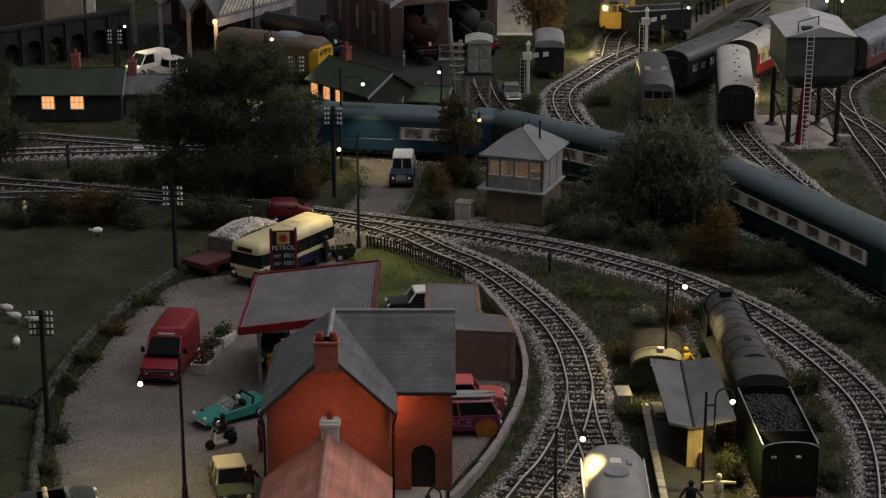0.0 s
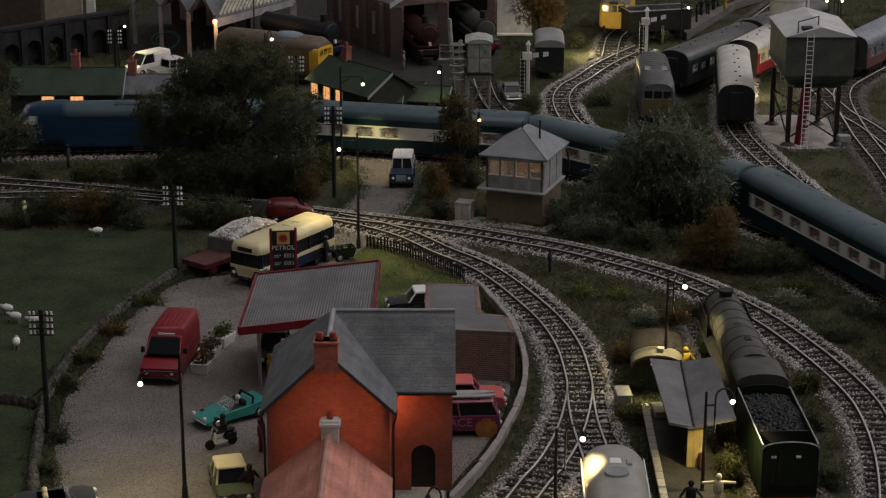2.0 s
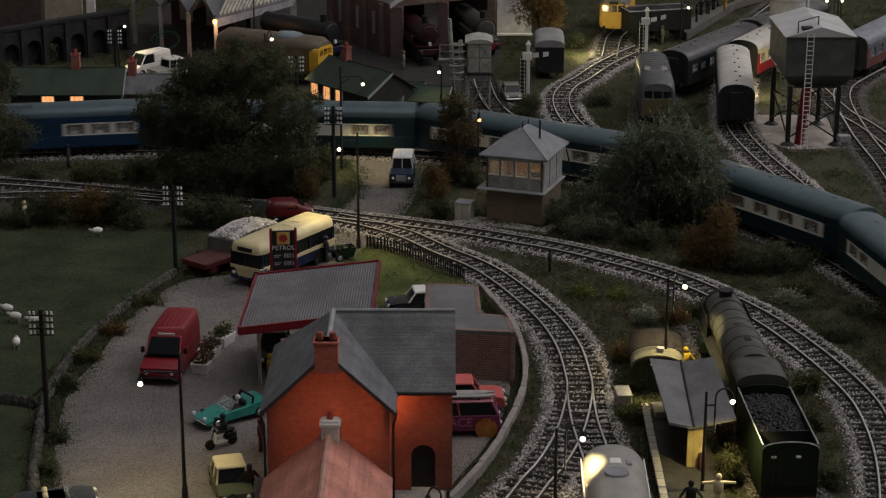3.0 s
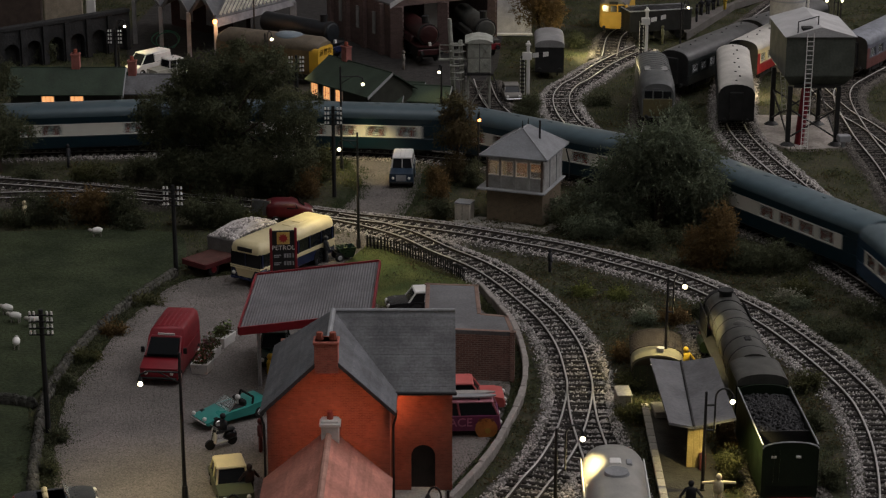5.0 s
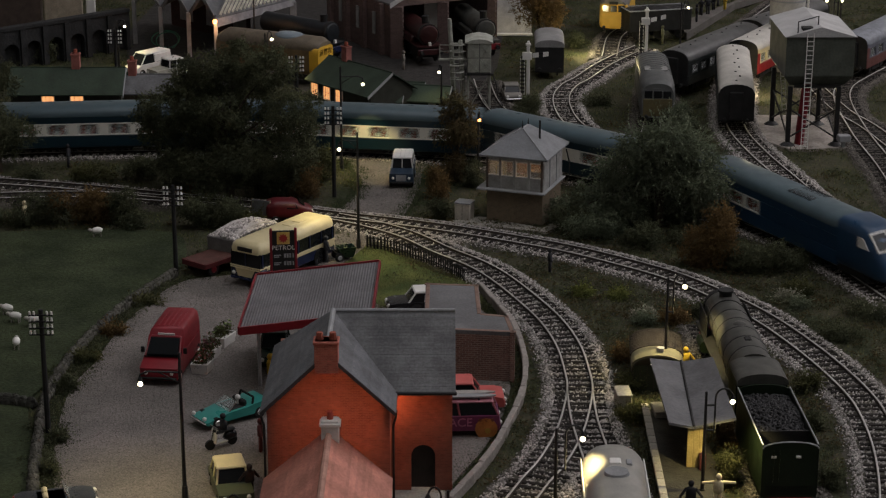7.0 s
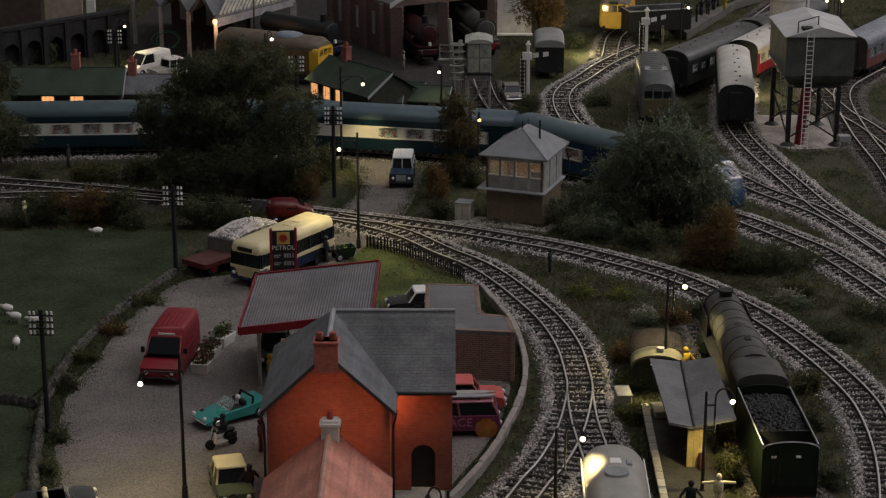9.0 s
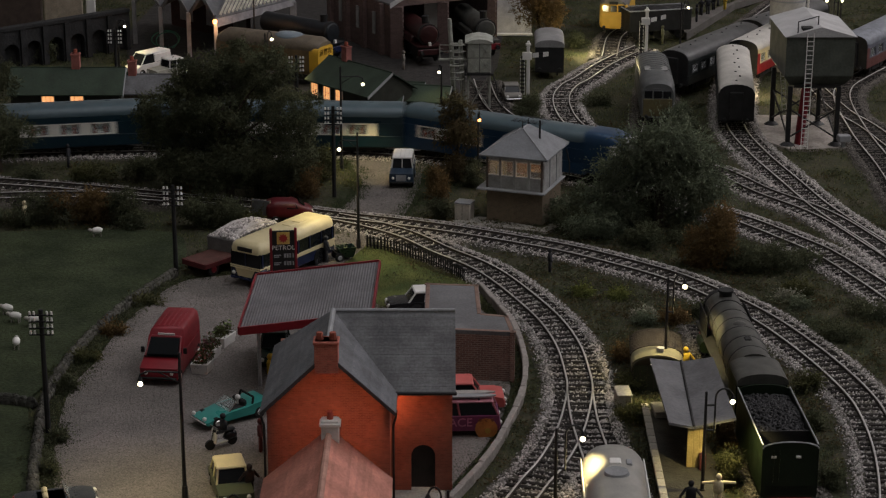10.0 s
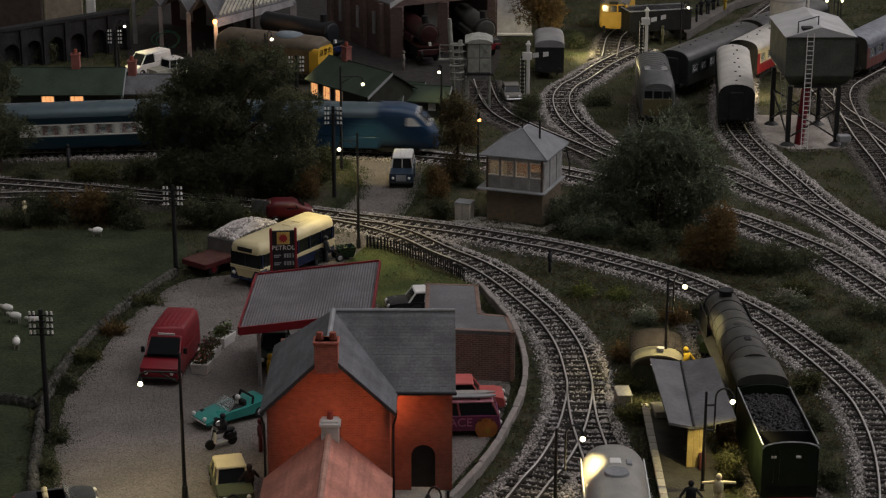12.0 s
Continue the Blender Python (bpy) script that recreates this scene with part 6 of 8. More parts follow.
for sy in (-1, 1):
    part("side_window", Solid().wall_yz([(-0.2, sy * 0.74, 1.02), (0.55, sy * 0.73, 1.02), (0.4, sy * 0.66, 1.3), (-0.2, sy * 0.68, 1.32)], (0, sy * 0.03, 0)), GLASS_DARK, v)
    part("headlight", Solid().ball(1.45, sy * 0.42, 0.75, 0.09, n=8, m=5), WHITE, v)
    for x in (-0.95, 0.95):
        wheel(v, x, sy * 0.68, 0.28)
sports = motor("sports_car", "teal open-top sports car with dark cockpit", "car", between(-11.92, 91.85, -9.15, 93.95), 3.6, 1.5, [(-1.8, 0.28), (1.78, 0.26), (1.86, 0.42), (0.55, 0.70), (-0.5, 0.74), (-1.2, 0.86), (-1.8, 0.84), (-1.86, 0.5)], (-0.85, 0.5, -0.75, 0.0, 0.72, 1.12), TEAL, roof=False, r=0.29, lamp=UNDER)
part("roll_bar", Solid().path([(-0.85, -0.64, 0.72), (-0.95, -0.58, 1.12), (-0.95, 0.58, 1.12), (-0.85, 0.64, 0.72)], 0.06), UNDER, sports, "black roll bar")
part("nose_bumper", Solid().box(1.86, 0, 0.3, 0.12, 1.4, 0.14, b=0.05), UNDER, sports, "black nose bumper")
motor("olive_car", "vintage olive car with a cream roof", "car", between(-9.06, 81.74, -10.25, 86.41), 3.7, 1.6, SALOON(3.7, 0.85), (-1.3, 0.7, -1.05, 0.35, 0.82, 1.42), OLIVE, CREAM, r=0.3)
motor("black_roadster", "dark open car with a cream seat", "car", (*(-17.32, 82.32), 15), 3.6, 1.55, SALOON(3.6, 0.75), (-0.8, 0.6, -0.6, 0.4, 0.72, 1.12), mat("gunmetal_paint", (0.04, 0.045, 0.055), 0.3), roof=False, r=0.28)
motor("vintage_saloon", "dark green vintage saloon under the canopy", "car", between(-8.98, 98.56, -9.06, 103.77), 3.8, 1.55, SALOON(3.8, 0.85), (-1.4, 0.6, -1.2, 0.3, 0.82, 1.5), DARK_GREEN, r=0.32, hub=CREAM)
motor("white_roof_car", "black saloon car with a white roof", "car", between(-2.72, 108.62, -0.29, 109.01), 3.4, 1.5, SALOON(3.4, 0.75), (-1.3, 0.55, -1.1, 0.15, 0.72, 1.25), BLACK_PAINT, WHITE, r=0.28)
motor("estate_car", "faded pink estate car with a roof board", "car", between(2.55, 94.5, -0.25, 94.35), 3.9, 1.6, SALOON(3.9, 0.85), (-1.7, 0.75, -1.6, 0.3, 0.82, 1.45), PINK, r=0.3)

# painted camper with boards on its rack
c = motor("painted_camper", "purple and orange painted camper van with surfboards", "van", between(2.25, 91.5, -0.62, 91.36), 3.9, 1.7, [(-1.95, 0.3), (1.9, 0.3), (1.97, 0.6), (1.9, 1.1), (-1.95, 1.1)], (-1.92, 1.85, -1.85, 1.55, 1.08, 1.72), PURPLE, mat("camper_roof", (0.30, 0.10, 0.13), 0.4), r=0.32, hub=mat("gold_hub", (0.5, 0.33, 0.08), 0.4, 0.6))
for x, w in ((1.25, 0.8),):
    part("wheel_arch", Solid().tube((x, -0.86, 0.42), (x, -0.885, 0.42), 0.55, n=16), mat("orange_paint", (0.5, 0.2, 0.05), 0.5), c, "orange painted arch")
text_part("painted_word", "ACE", 0.62, mat("mauve_paint", (0.38, 0.16, 0.25), 0.5), c, P(0.0, -0.862, 0.74, 0, 90, 0))
for i in range(3):
    part("flower_mark", Solid().tube((0.95 + i * 0.3, -0.87, 0.88), (0.95 + i * 0.3, -0.885, 0.88), 0.09, n=8), mat("brown_spot", (0.16, 0.05, 0.03), 0.5), c)
for y, col in ((-0.35, LEAD), (0.1, mat("board_grey", (0.33, 0.31, 0.29), 0.5))):
    part("surfboard", Solid().loft([[(x, y + w * s, z) for s, z in ((-1, 1.92), (1, 1.92), (1, 1.99), (-1, 1.99))] for x, w in ((-1.9, 0.05), (-1.4, 0.2), (0.6, 0.22), (1.3, 0.16), (1.75, 0.03))]), col, c)
for x in (-1.2, 0.9):
    part("roof_rack", Solid().box(x, 0, 1.82, 0.06, 1.3, 0.1), UNDER, c)

# land rover by the crossing
t = motor("off_road_car", "boxy blue off-road car with white roof", "car", between(-2.91, 133.16, -2.73, 137.86), 3.7, 1.62, [(-1.85, 0.4), (1.8, 0.4), (1.85, 0.75), (1.82, 1.05), (0.6, 1.12), (-1.85, 1.12)], (-1.8, 0.55, -1.8, 0.42, 1.1, 1.78), LR_BLUE, WHITE, r=0.36, hub=LR_BLUE)
for sy in (-1, 1):
    part("wing", Solid().box(1.3, sy * 0.66, 0.55, 1.05, 0.32, 0.48, b=0.06), LR_BLUE, t)
part("grille", Solid().box(1.86, 0, 0.55, 0.04, 0.7, 0.42), LEAD, t)
part("windscreen_bar", Solid().box(0.52, 0, 1.1, 0.05, 0.06, 0.66), WHITE, t)
for i in range(4):
    part("roof_rib", Solid().box(-0.7, -0.45 + i * 0.3, 1.87, 2.2, 0.05, 0.03), WHITE, t)

# scooter
t = thing("motor_scooter", -10.67, 89.43, 0.03, 215, "white and black motor scooter on the forecourt", "scooter", "road vehicles")
for x in (-0.6, 0.6):
    wheel(t, x, 0.0, 0.25, 0.14)
part("leg_shield", Solid().box(0.4, 0, 0.3, 0.12, 0.5, 0.75, b=0.04, lean=(-0.1, 0)), WHITE, t)
part("body", Solid().ball(-0.5, 0, 0.5, 0.26, sx=1.5, sy=0.8), BLACK_PAINT, t, smooth=60)
part("footboard", Solid().box(0.05, 0, 0.26, 0.7, 0.36, 0.08, b=0.03), WHITE, t)
part("seat", Solid().box(-0.4, 0, 0.75, 0.7, 0.3, 0.13, b=0.05), UNDER, t)
part("handlebar", Solid().path([(0.35, -0.35, 1.1), (0.35, 0.35, 1.1)], 0.04).tube((0.6, 0, 0.3), (0.35, 0, 1.1), 0.05), CHROME, t)


# ---- model figures: one plain mesh each ----
def figurine(x, y, z, rz, material, label, arms=0.25, seated=False, h=1.7):
    s = Solid()
    if seated:
        s.box(0, 0, 0.55, 0.3, 0.4, 0.6, b=0.1).box(0.25, -0.12, 0.5, 0.45, 0.14, 0.16, b=0.05).box(0.25, 0.12, 0.5, 0.45, 0.14, 0.16, b=0.05).ball(0.02, 0, 1.32, 0.15, n=8, m=6)
    else:
        s.box(0, -0.1, 0, 0.18, 0.16, h * 0.48, b=0.05).box(0, 0.1, 0, 0.18, 0.16, h * 0.48, b=0.05).box(0, 0, h * 0.45, 0.27, 0.44, h * 0.38, b=0.09).ball(0, 0, h * 0.92, 0.14, sz=1.15, n=8, m=6)
        for sy in (-1, 1):
            s.tube((0, sy * 0.2, h * 0.78), (0.1, sy * (0.25 + arms), h * (0.78 if arms > 0.4 else 0.55)), 0.075, 0.06, 6)
    ob = part("figurine", s, material, smooth=50)
    ob.matrix_basis = P(x, y, z, rz)
    return tagged(ob, label, "figurine", "painted model figures")


DARK_CLOTH = mat("dark_figure_paint", (0.02, 0.02, 0.024), 0.8)
# cream jacket colour, raised for lamplight that misses the platform figure
PALE_CLOTH = mat("cream_lamplit_paint", (0.70, 0.60, 0.38), 0.8)
YELLOW_CLOTH = mat("yellow_figure_paint", (0.62, 0.42, 0.04), 0.7)
RED_CLOTH = mat("maroon_figure_paint", (0.16, 0.04, 0.04), 0.8)
figurine(-10.51, 89.23, 0.4, 215, DARK_CLOTH, "dark painted plastic figurine seated on scooter", seated=True)
figurine(-8.72, 88.89, 0.03, 0, RED_CLOTH, "maroon painted plastic figurine beside the house")
figurine(-7.15, 117.5, 0.06, 20, mat("slate_figure_paint", (0.05, 0.055, 0.065), 0.8), "dark painted plastic figurine on the lawn")
figurine(-10.2, 93.2, -0.25, 200, WHITE, "white painted plastic figurine seated in car", seated=True)
figurine(6.47, 115.80, 0, 0, DARK_CLOTH, "dark painted plastic figurine beside the track", h=1.5)
figurine(-27.27, 125.83, 0, 0, PALE_CLOTH, "pale painted plastic figurine by the hedge", h=1.5)
figurine(-26.82, 139.34, 0, 0, DARK_CLOTH, "dark painted plastic figurine beside the track")

figurine(-8.75, 83.6, 0.03, 120, mat("brown_figure_paint", (0.06, 0.04, 0.03), 0.8), "dark brown painted plastic figurine beside the olive car")

# small green machine on the lawn
t = thing("garden_cart", -6.0, 118.1, 0.06, 20, "dark green wheelbarrow cart full of clippings", "cart")
part("drum", Solid().loft([[(x * k, y * k, z) for x, y in ((-0.55, -0.42), (0.6, -0.42), (0.6, 0.42), (-0.55, 0.42))] for z, k in ((0.2, 0.7), (0.85, 1.0), (0.86, 0.9), (0.5, 0.75))]), DARK_GREEN, t, "dark green open hopper")
part("grass_load", crown_mesh([(0.0, 0, 0.72, 0.42, 0.3, 0.14)], 300, 0.06, np.random.default_rng(5)), LEAF_PINE, t, "pale clippings")
part("handle", Solid().path([(-0.6, -0.3, 0.5), (-1.3, -0.3, 1.1), (-1.3, 0.3, 1.1), (-0.6, 0.3, 0.5)], 0.04), IRON, t)
for sy in (-1, 1):
    wheel(t, -0.5, sy * 0.42, 0.28, 0.12, LEAD)


# ---- planters ----
def planter(x, y, rz, L, w, flowers, label, seed):
    t = thing("flower_planter", x, y, 0.03, rz, label, "planter", "planters")
    part("trough", Solid().loft([[(sx * L / 2 * k, sy * w / 2 * k, z) for sx, sy in ((-1, -1), (1, -1), (1, 1), (-1, 1))] for z, k in ((0, 0.85), (0.55, 1.0), (0.56, 0.88), (0.45, 0.86))]), WHITE, t)
    rng = np.random.default_rng(seed)
    part("foliage", crown_mesh([(i * L * 0.28, 0, 0.75, 0.45, 0.42, 0.35) for i in (-1, 0, 1)], 1100, 0.07, rng, 2.0), LEAF, t)
    part("blossom", crown_mesh([(i * L * 0.28, 0, 0.85, 0.42, 0.40, 0.33) for i in (-1, 0, 1)], 420, 0.06, rng, 1.5), flowers, t)


FLOWER = mat("flower_pink", (0.38, 0.10, 0.09), 0.8, island=0.5, bump=0)
planter(-12.70, 99.45, 78, 1.25, 0.95, FLOWER, "white trough planter with dried pink flowers", 61)
planter(-12.55, 101.5, 74, 1.25, 0.95, mat("flower_dusky", (0.24, 0.09, 0.10), 0.8, island=0.5, bump=0), "white trough planter with dusky red flowers", 63)
planter(-12.05, 103.5, 68, 1.4, 0.95, mat("flower_pale", (0.16, 0.22, 0.07), 0.8, island=0.5, bump=0), "white trough planter with leafy green plants", 62)
t = thing("petrol_pump", -9.05, 99.0, 0.03, -90, "small yellow petrol pump with a round top", "petrol pump")
part("body", Solid().box(0, 0, 0, 0.42, 0.42, 0.75, b=0.06), YELLOW_CLOTH, t)
part("globe", Solid().ball(0, 0, 0.95, 0.2, n=12, m=8), YELLOW_CLOTH, t, smooth=60)
part("hose", Solid().path([(0.0, 0.22, 0.6), (0.0, 0.34, 0.35), (0.0, 0.3, 0.12)], 0.035), UNDER, t)


# ---- sheep ----
def sheep(x, y, rz, k=0.66):
    t = thing("sheep", x, y, 0.05, rz, "white woolly model sheep on the pasture", "sheep", "sheep")
    part("fleece", Solid().ball(0, 0, 0.62 * k, 0.38 * k, sx=1.55, sy=0.85, sz=0.85, n=12, m=8, rough=0.05), WHITE, t, smooth=60)
    part("head", Solid().ball(0.66 * k, 0, 0.72 * k, 0.17 * k, sx=1.4, n=8, m=6), mat("sheep_face", (0.42, 0.40, 0.36), 0.8), t, smooth=60)
    for dx in (-0.35, 0.35):
        for dy in (-0.16, 0.16):
            part("leg", Solid().tube((dx * k, dy * k, 0), (dx * k, dy * k, 0.45 * k), 0.05 * k, n=6), mat("sheep_leg", (0.3, 0.28, 0.25), 0.8), t)


for x, y, rz in ((-24.79, 108.15, 160), (-24.08, 106.84, 165), (-22.89, 106.28, 190), (-23.19, 102.72, 100), (-22.09, 122.79, 200)):
    sheep(x, y, rz)


# ---- platform, shelter and hut ----
PLATFORM = [(10.05, 93.22), (12.33, 92.93), (12.69, 86.93), (12.64, 79.21), (9.82, 79.21)]
t = thing("station_platform", 0, 0, 0, 0, "narrow stone-edged halt platform", "platform", kind="structure")
part("surface", Solid().prism(PLATFORM, 0, 0.62, "z"), mat("platform_top", (0.038, 0.036, 0.028), 0.9, grain=7, bump=0.6), t)
edge = curve([PLATFORM[0], PLATFORM[4]], 0.8)
for i in range(len(edge) - 1):
    p, q = edge[i], edge[i + 1]
    part("edge_stone", Solid().box(0, 0, 0, 0.78, 0.36, 0.14, b=0.03), CONCRETE, t, at=P((p[0] + q[0]) / 2, (p[1] + q[1]) / 2, 0.625, math.degrees(math.atan2(q[1] - p[1], q[0] - p[0]))))
for x, y in ((9.07, 94.39), (10.73, 92.21)):
    o = thing("stone_pier", x, y, 0, 4, "pale stone pier at the platform end", "pier", "stone piers")
    part("shaft", Solid().box(0, 0, 0, 0.72, 1.3, 0.85, b=0.05), CONCRETE, o)
    part("cap", Solid().box(0, 0, 0.852, 0.8, 1.4, 0.1, b=0.04), CONCRETE, o)

t = thing("platform_shelter", 0, 0, 0, 0, "open platform shelter with a grey butterfly roof", "shelter")
z = 3.0
A, B = Vector((*(10.21, 93.06), 3.2)), Vector((*(11.84, 93.76), 2.75))
C, D = Vector((*(11.51, 85.46), 2.75)), Vector((*(10.29, 84.93), 3.2))
E1, F1 = Vector((*(13.32, 92.96), 3.3)), Vector((*(13.39, 85.22), 3.3))
SHELTER_ROOF = mat("shelter_roof_grey", (0.13, 0.13, 0.135), 0.65, scale=0.8, grain=6)
part("roof_panel", Solid().wall_yz([A, B, C, D], (0, 0, -0.12)), SHELTER_ROOF, t)
part("roof_panel", Solid().wall_yz([B, E1, F1, C], (0, 0, -0.12)), SHELTER_ROOF, t)
part("valley_gutter", Solid().tube(B + Vector((0, 0, 0.03)), C + Vector((0, 0, 0.03)), 0.07, n=6), UNDER, t)
m0, m1 = B.lerp(C, 0.1), B.lerp(C, 0.9)
YELLOW_BOARD = mat("ochre_boarding", (0.40, 0.31, 0.13), 0.7, grain=14)
part("back_wall", Solid().wall_yz([(m0.x + 0.5, m0.y, 0.62), (m1.x + 0.5, m1.y, 0.62), (m1.x + 0.5, m1.y, 2.7), (m0.x + 0.5, m0.y, 2.7)], (0.14, 0, 0)), YELLOW_BOARD, t)
for i in range(1, 4):
    part("board", Solid().box(m1.x - 0.42 + i * 0.27, m1.y - 0.55, 0.62, 0.27, 0.10, 2.1, b=0.02), YELLOW_BOARD, t)
part("fire_bucket_box", Solid().box(m1.x + 0.42, m1.y - 0.8, 0.62, 0.3, 0.3, 0.8, b=0.03), mat("maroon_board", (0.12, 0.03, 0.03), 0.7), t, "dark red box")
for p in (m0, m1):
    part("post", Solid().tube((p.x, p.y, 0.62), (p.x, p.y, 2.65), 0.08, n=8), IRON, t)

# bracket lamp added to light the grass by the hut; no such source visible
part("lamp_arm", Solid().path([(10.3, 93.1, 3.0), (10.42, 93.9, 2.8), (10.45, 94.0, 2.6)], 0.035), IRON, t)
part("added_lamp_bulb", Solid().ball(10.45, 94.0, 2.52, 0.08, n=10, m=6), BULB, t, "small added lit bulb at the roof end")
lamp_light(10.45, 94.1, 2.4, LAMP_W * 0.9, (1.0, 0.82, 0.36), shaded=True, cone=92)
HUT_BOARD = mat("dark_green_boarding", (0.035, 0.042, 0.022), 0.75, grain=14)
HUT_SHEET = mat("rusty_dark_sheet", (0.032, 0.026, 0.024), 0.7)
t = thing("trackside_hut", 11.01, 96.67, 0, -4, "small dark hut with a corrugated arched roof", "hut")
arch = [(-1.35, 1.45)] + [(-1.35 * math.cos(math.pi * i / 12), 1.45 + 0.62 * math.sin(math.pi * i / 12)) for i in range(1, 12)] + [(1.35, 1.45)]
part("body", Solid().prism([(-1.3, 0), (1.3, 0), (1.3, 1.45)] + [(-p[0], p[1] - 0.05) for p in arch[1:-1]] + [(-1.3, 1.45)], 0.0, 3.6), mat("hut_brown", (0.06, 0.05, 0.035), 0.8), t)
part("front_roof", Solid().prism(arch + [(1.42, 1.45), (0, 2.16), (-1.42, 1.45)][0:0] + [(p[0] * 0.94, p[1] - 0.1) for p in reversed(arch)], -0.3, 1.1), mat("faded_cream_paint", (0.17, 0.155, 0.10), 0.6), t, "faded cream arched roof")
for i in range(16):
    part("corrugation", Solid().prism([(p[0] * 1.03, p[1] + 0.03) for p in arch] + [(p[0] * 0.95, p[1] - 0.08) for p in reversed(arch)], 1.12 + i * 0.16, 1.22 + i * 0.16), HUT_SHEET, t)
part("vent", Solid().tube((0.15, 0.3, 2.0), (0.15, 0.3, 2.28), 0.16, 0.2, 10), LEAD, t)
for i in range(7):
    part("board", Solid().box(-1.05 + i * 0.35, -0.03, 0.05, 0.3, 0.08, 1.35), HUT_BOARD, t)
figurine(12.69, 98.56, 0.0, -60, YELLOW_CLOTH, "yellow painted plastic figurine by the hut")
figurine(12.13, 81.25, 0.6, -90, PALE_CLOTH, "cream painted plastic figurine with arms spread", arms=0.5)
figurine(10.84, 80.60, 0.6, -90, DARK_CLOTH, "dark painted plastic figurine on the platform")


# ---- green steam engine with tender ----
GREEN_LOCO = mat("engine_green", (0.009, 0.017, 0.008), 0.35, var=0.25, bump=0.06)
BOILER = mat("boiler_grimy", (0.065, 0.066, 0.060), 0.42, 0.15, var=0.3, bump=0.06)
COAL = mat("coal_mat", (0.010, 0.010, 0.011), 0.5, island=0.7, bump=0, spec=0.25)


def steam_engine(x, y, z, rz):
    """Front towards +x; the origin under the middle of engine and tender."""
    t = thing("steam_engine", x, y, z, rz, "green steam express engine with coal tender", "steam engine")
    n = 22
    ring = lambda px, r, cz: [(px, r * math.cos(i * math.tau / n), cz + r * math.sin(i * math.tau / n)) for i in range(n)]
    part("boiler", Solid().loft([ring(-0.5, 1.12, 2.5), ring(3.2, 1.12, 2.5), ring(5.8, 1.02, 2.5), ring(9.2, 1.0, 2.48)]), BOILER, t, smooth=40)
    part("smokebox_front", Solid().loft([ring(9.2, 1.02, 2.48), ring(9.6, 1.0, 2.48), ring(9.75, 0.7, 2.48), ring(9.82, 0.2, 2.48)]), UNDER, t, smooth=40)
    for px in (0.6, 2.0, 3.4, 4.8, 6.2, 7.6):
        r = 1.135 if px < 3.3 else 1.135 - 0.1 * min(1, (px - 3.2) / 2.6)
        part("boiler_band", Solid().loft([ring(px, r, 2.5), ring(px + 0.09, r, 2.5)]), IRON, t, smooth=40)
    part("chimney", Solid().tube((8.5, 0, 3.2), (8.5, 0, 3.75), 0.32, 0.36, 14).tube((8.5, 0, 3.70), (8.5, 0, 3.80), 0.42, 0.42, 14), UNDER, t, smooth=40)
    part("dome", Solid().ball(3.9, 0, 3.4, 0.42, sx=1.5, sz=0.6, n=12, m=8), BOILER, t, smooth=60)
    part("safety_valve", Solid().box(1.6, 0, 3.45, 0.5, 0.35, 0.22, b=0.05), UNDER, t)
    part("firebox", Solid().box(0.8, 0, 1.2, 3.2, 1.9, 1.5, b=0.2), GREEN_LOCO, t)
    for sy in (-1, 1):
        part("smoke_deflector", Solid().box(8.3, sy * 1.16, 1.6, 2.3, 0.07, 1.15, b=0.02), UNDER, t)
        part("running_plate", Solid().box(4.6, sy * 1.05, 1.5, 10.4, 0.55, 0.1), UNDER, t)
        part("handrail", Solid().path([(0.5, sy * 1.0, 2.9), (8.8, sy * 0.9, 2.85)], 0.03), CHROME, t)
        for wx, r in ((2.0, 0.95), (4.1, 0.95), (6.2, 0.95), (8.0, 0.48), (9.1, 0.48), (0.0, 0.55)):
            part("wheel", Solid().tube((wx, sy * 0.62, r), (wx, sy * 0.76, r), r, n=18), UNDER, t)
        part("cylinder", Solid().tube((7.7, sy * 1.05, 0.85), (9.0, sy * 1.05, 0.85), 0.35, n=12), GREEN_LOCO, t)
        part("side_rod", Solid().box(4.1, sy * 0.86, 0.75, 4.6, 0.06, 0.13), CHROME, t)
        part("cab_side", Solid().box(-1.6, sy * 1.2, 1.3, 2.0, 0.08, 1.75), GREEN_LOCO, t)
    part("frame", Solid().box(4.5, 0, 0.7, 10.5, 1.0, 0.7), UNDER, t)
    part("cab_front", Solid().box(-0.6, 0, 1.3, 0.08, 2.35, 1.8), GREEN_LOCO, t)
    part("cab_roof", Solid().loft([roof_ring(-2.9, 1.24, 3.0, 3.5), roof_ring(-0.5, 1.24, 3.0, 3.5)]), BOILER, t, smooth=40)
    part("buffer_beam", Solid().box(9.85, 0, 0.75, 0.18, 2.2, 0.45, b=0.03), RED, t)
    # tender
    part("tender_side", Solid().box(-6.6, 1.22, 0.5, 6.9, 0.08, 2.45), GREEN_LOCO, t)
    part("tender_side", Solid().box(-6.6, -1.22, 0.5, 6.9, 0.08, 2.45), GREEN_LOCO, t)
    top = [(-1.24, 0.42), (1.24, 0.42), (1.24, 2.8)] + [(1.24 * math.cos(math.pi * i / 10), 2.8 + 0.3 * math.sin(math.pi * i / 10)) for i in range(1, 10)] + [(-1.24, 2.8)]
    part("tender_back", Solid().prism(top, -10.05, -9.95, "x"), GREEN_LOCO, t, "dark green tender back")
    part("tender_front", Solid().prism(top, -3.25, -3.15, "x"), GREEN_LOCO, t)
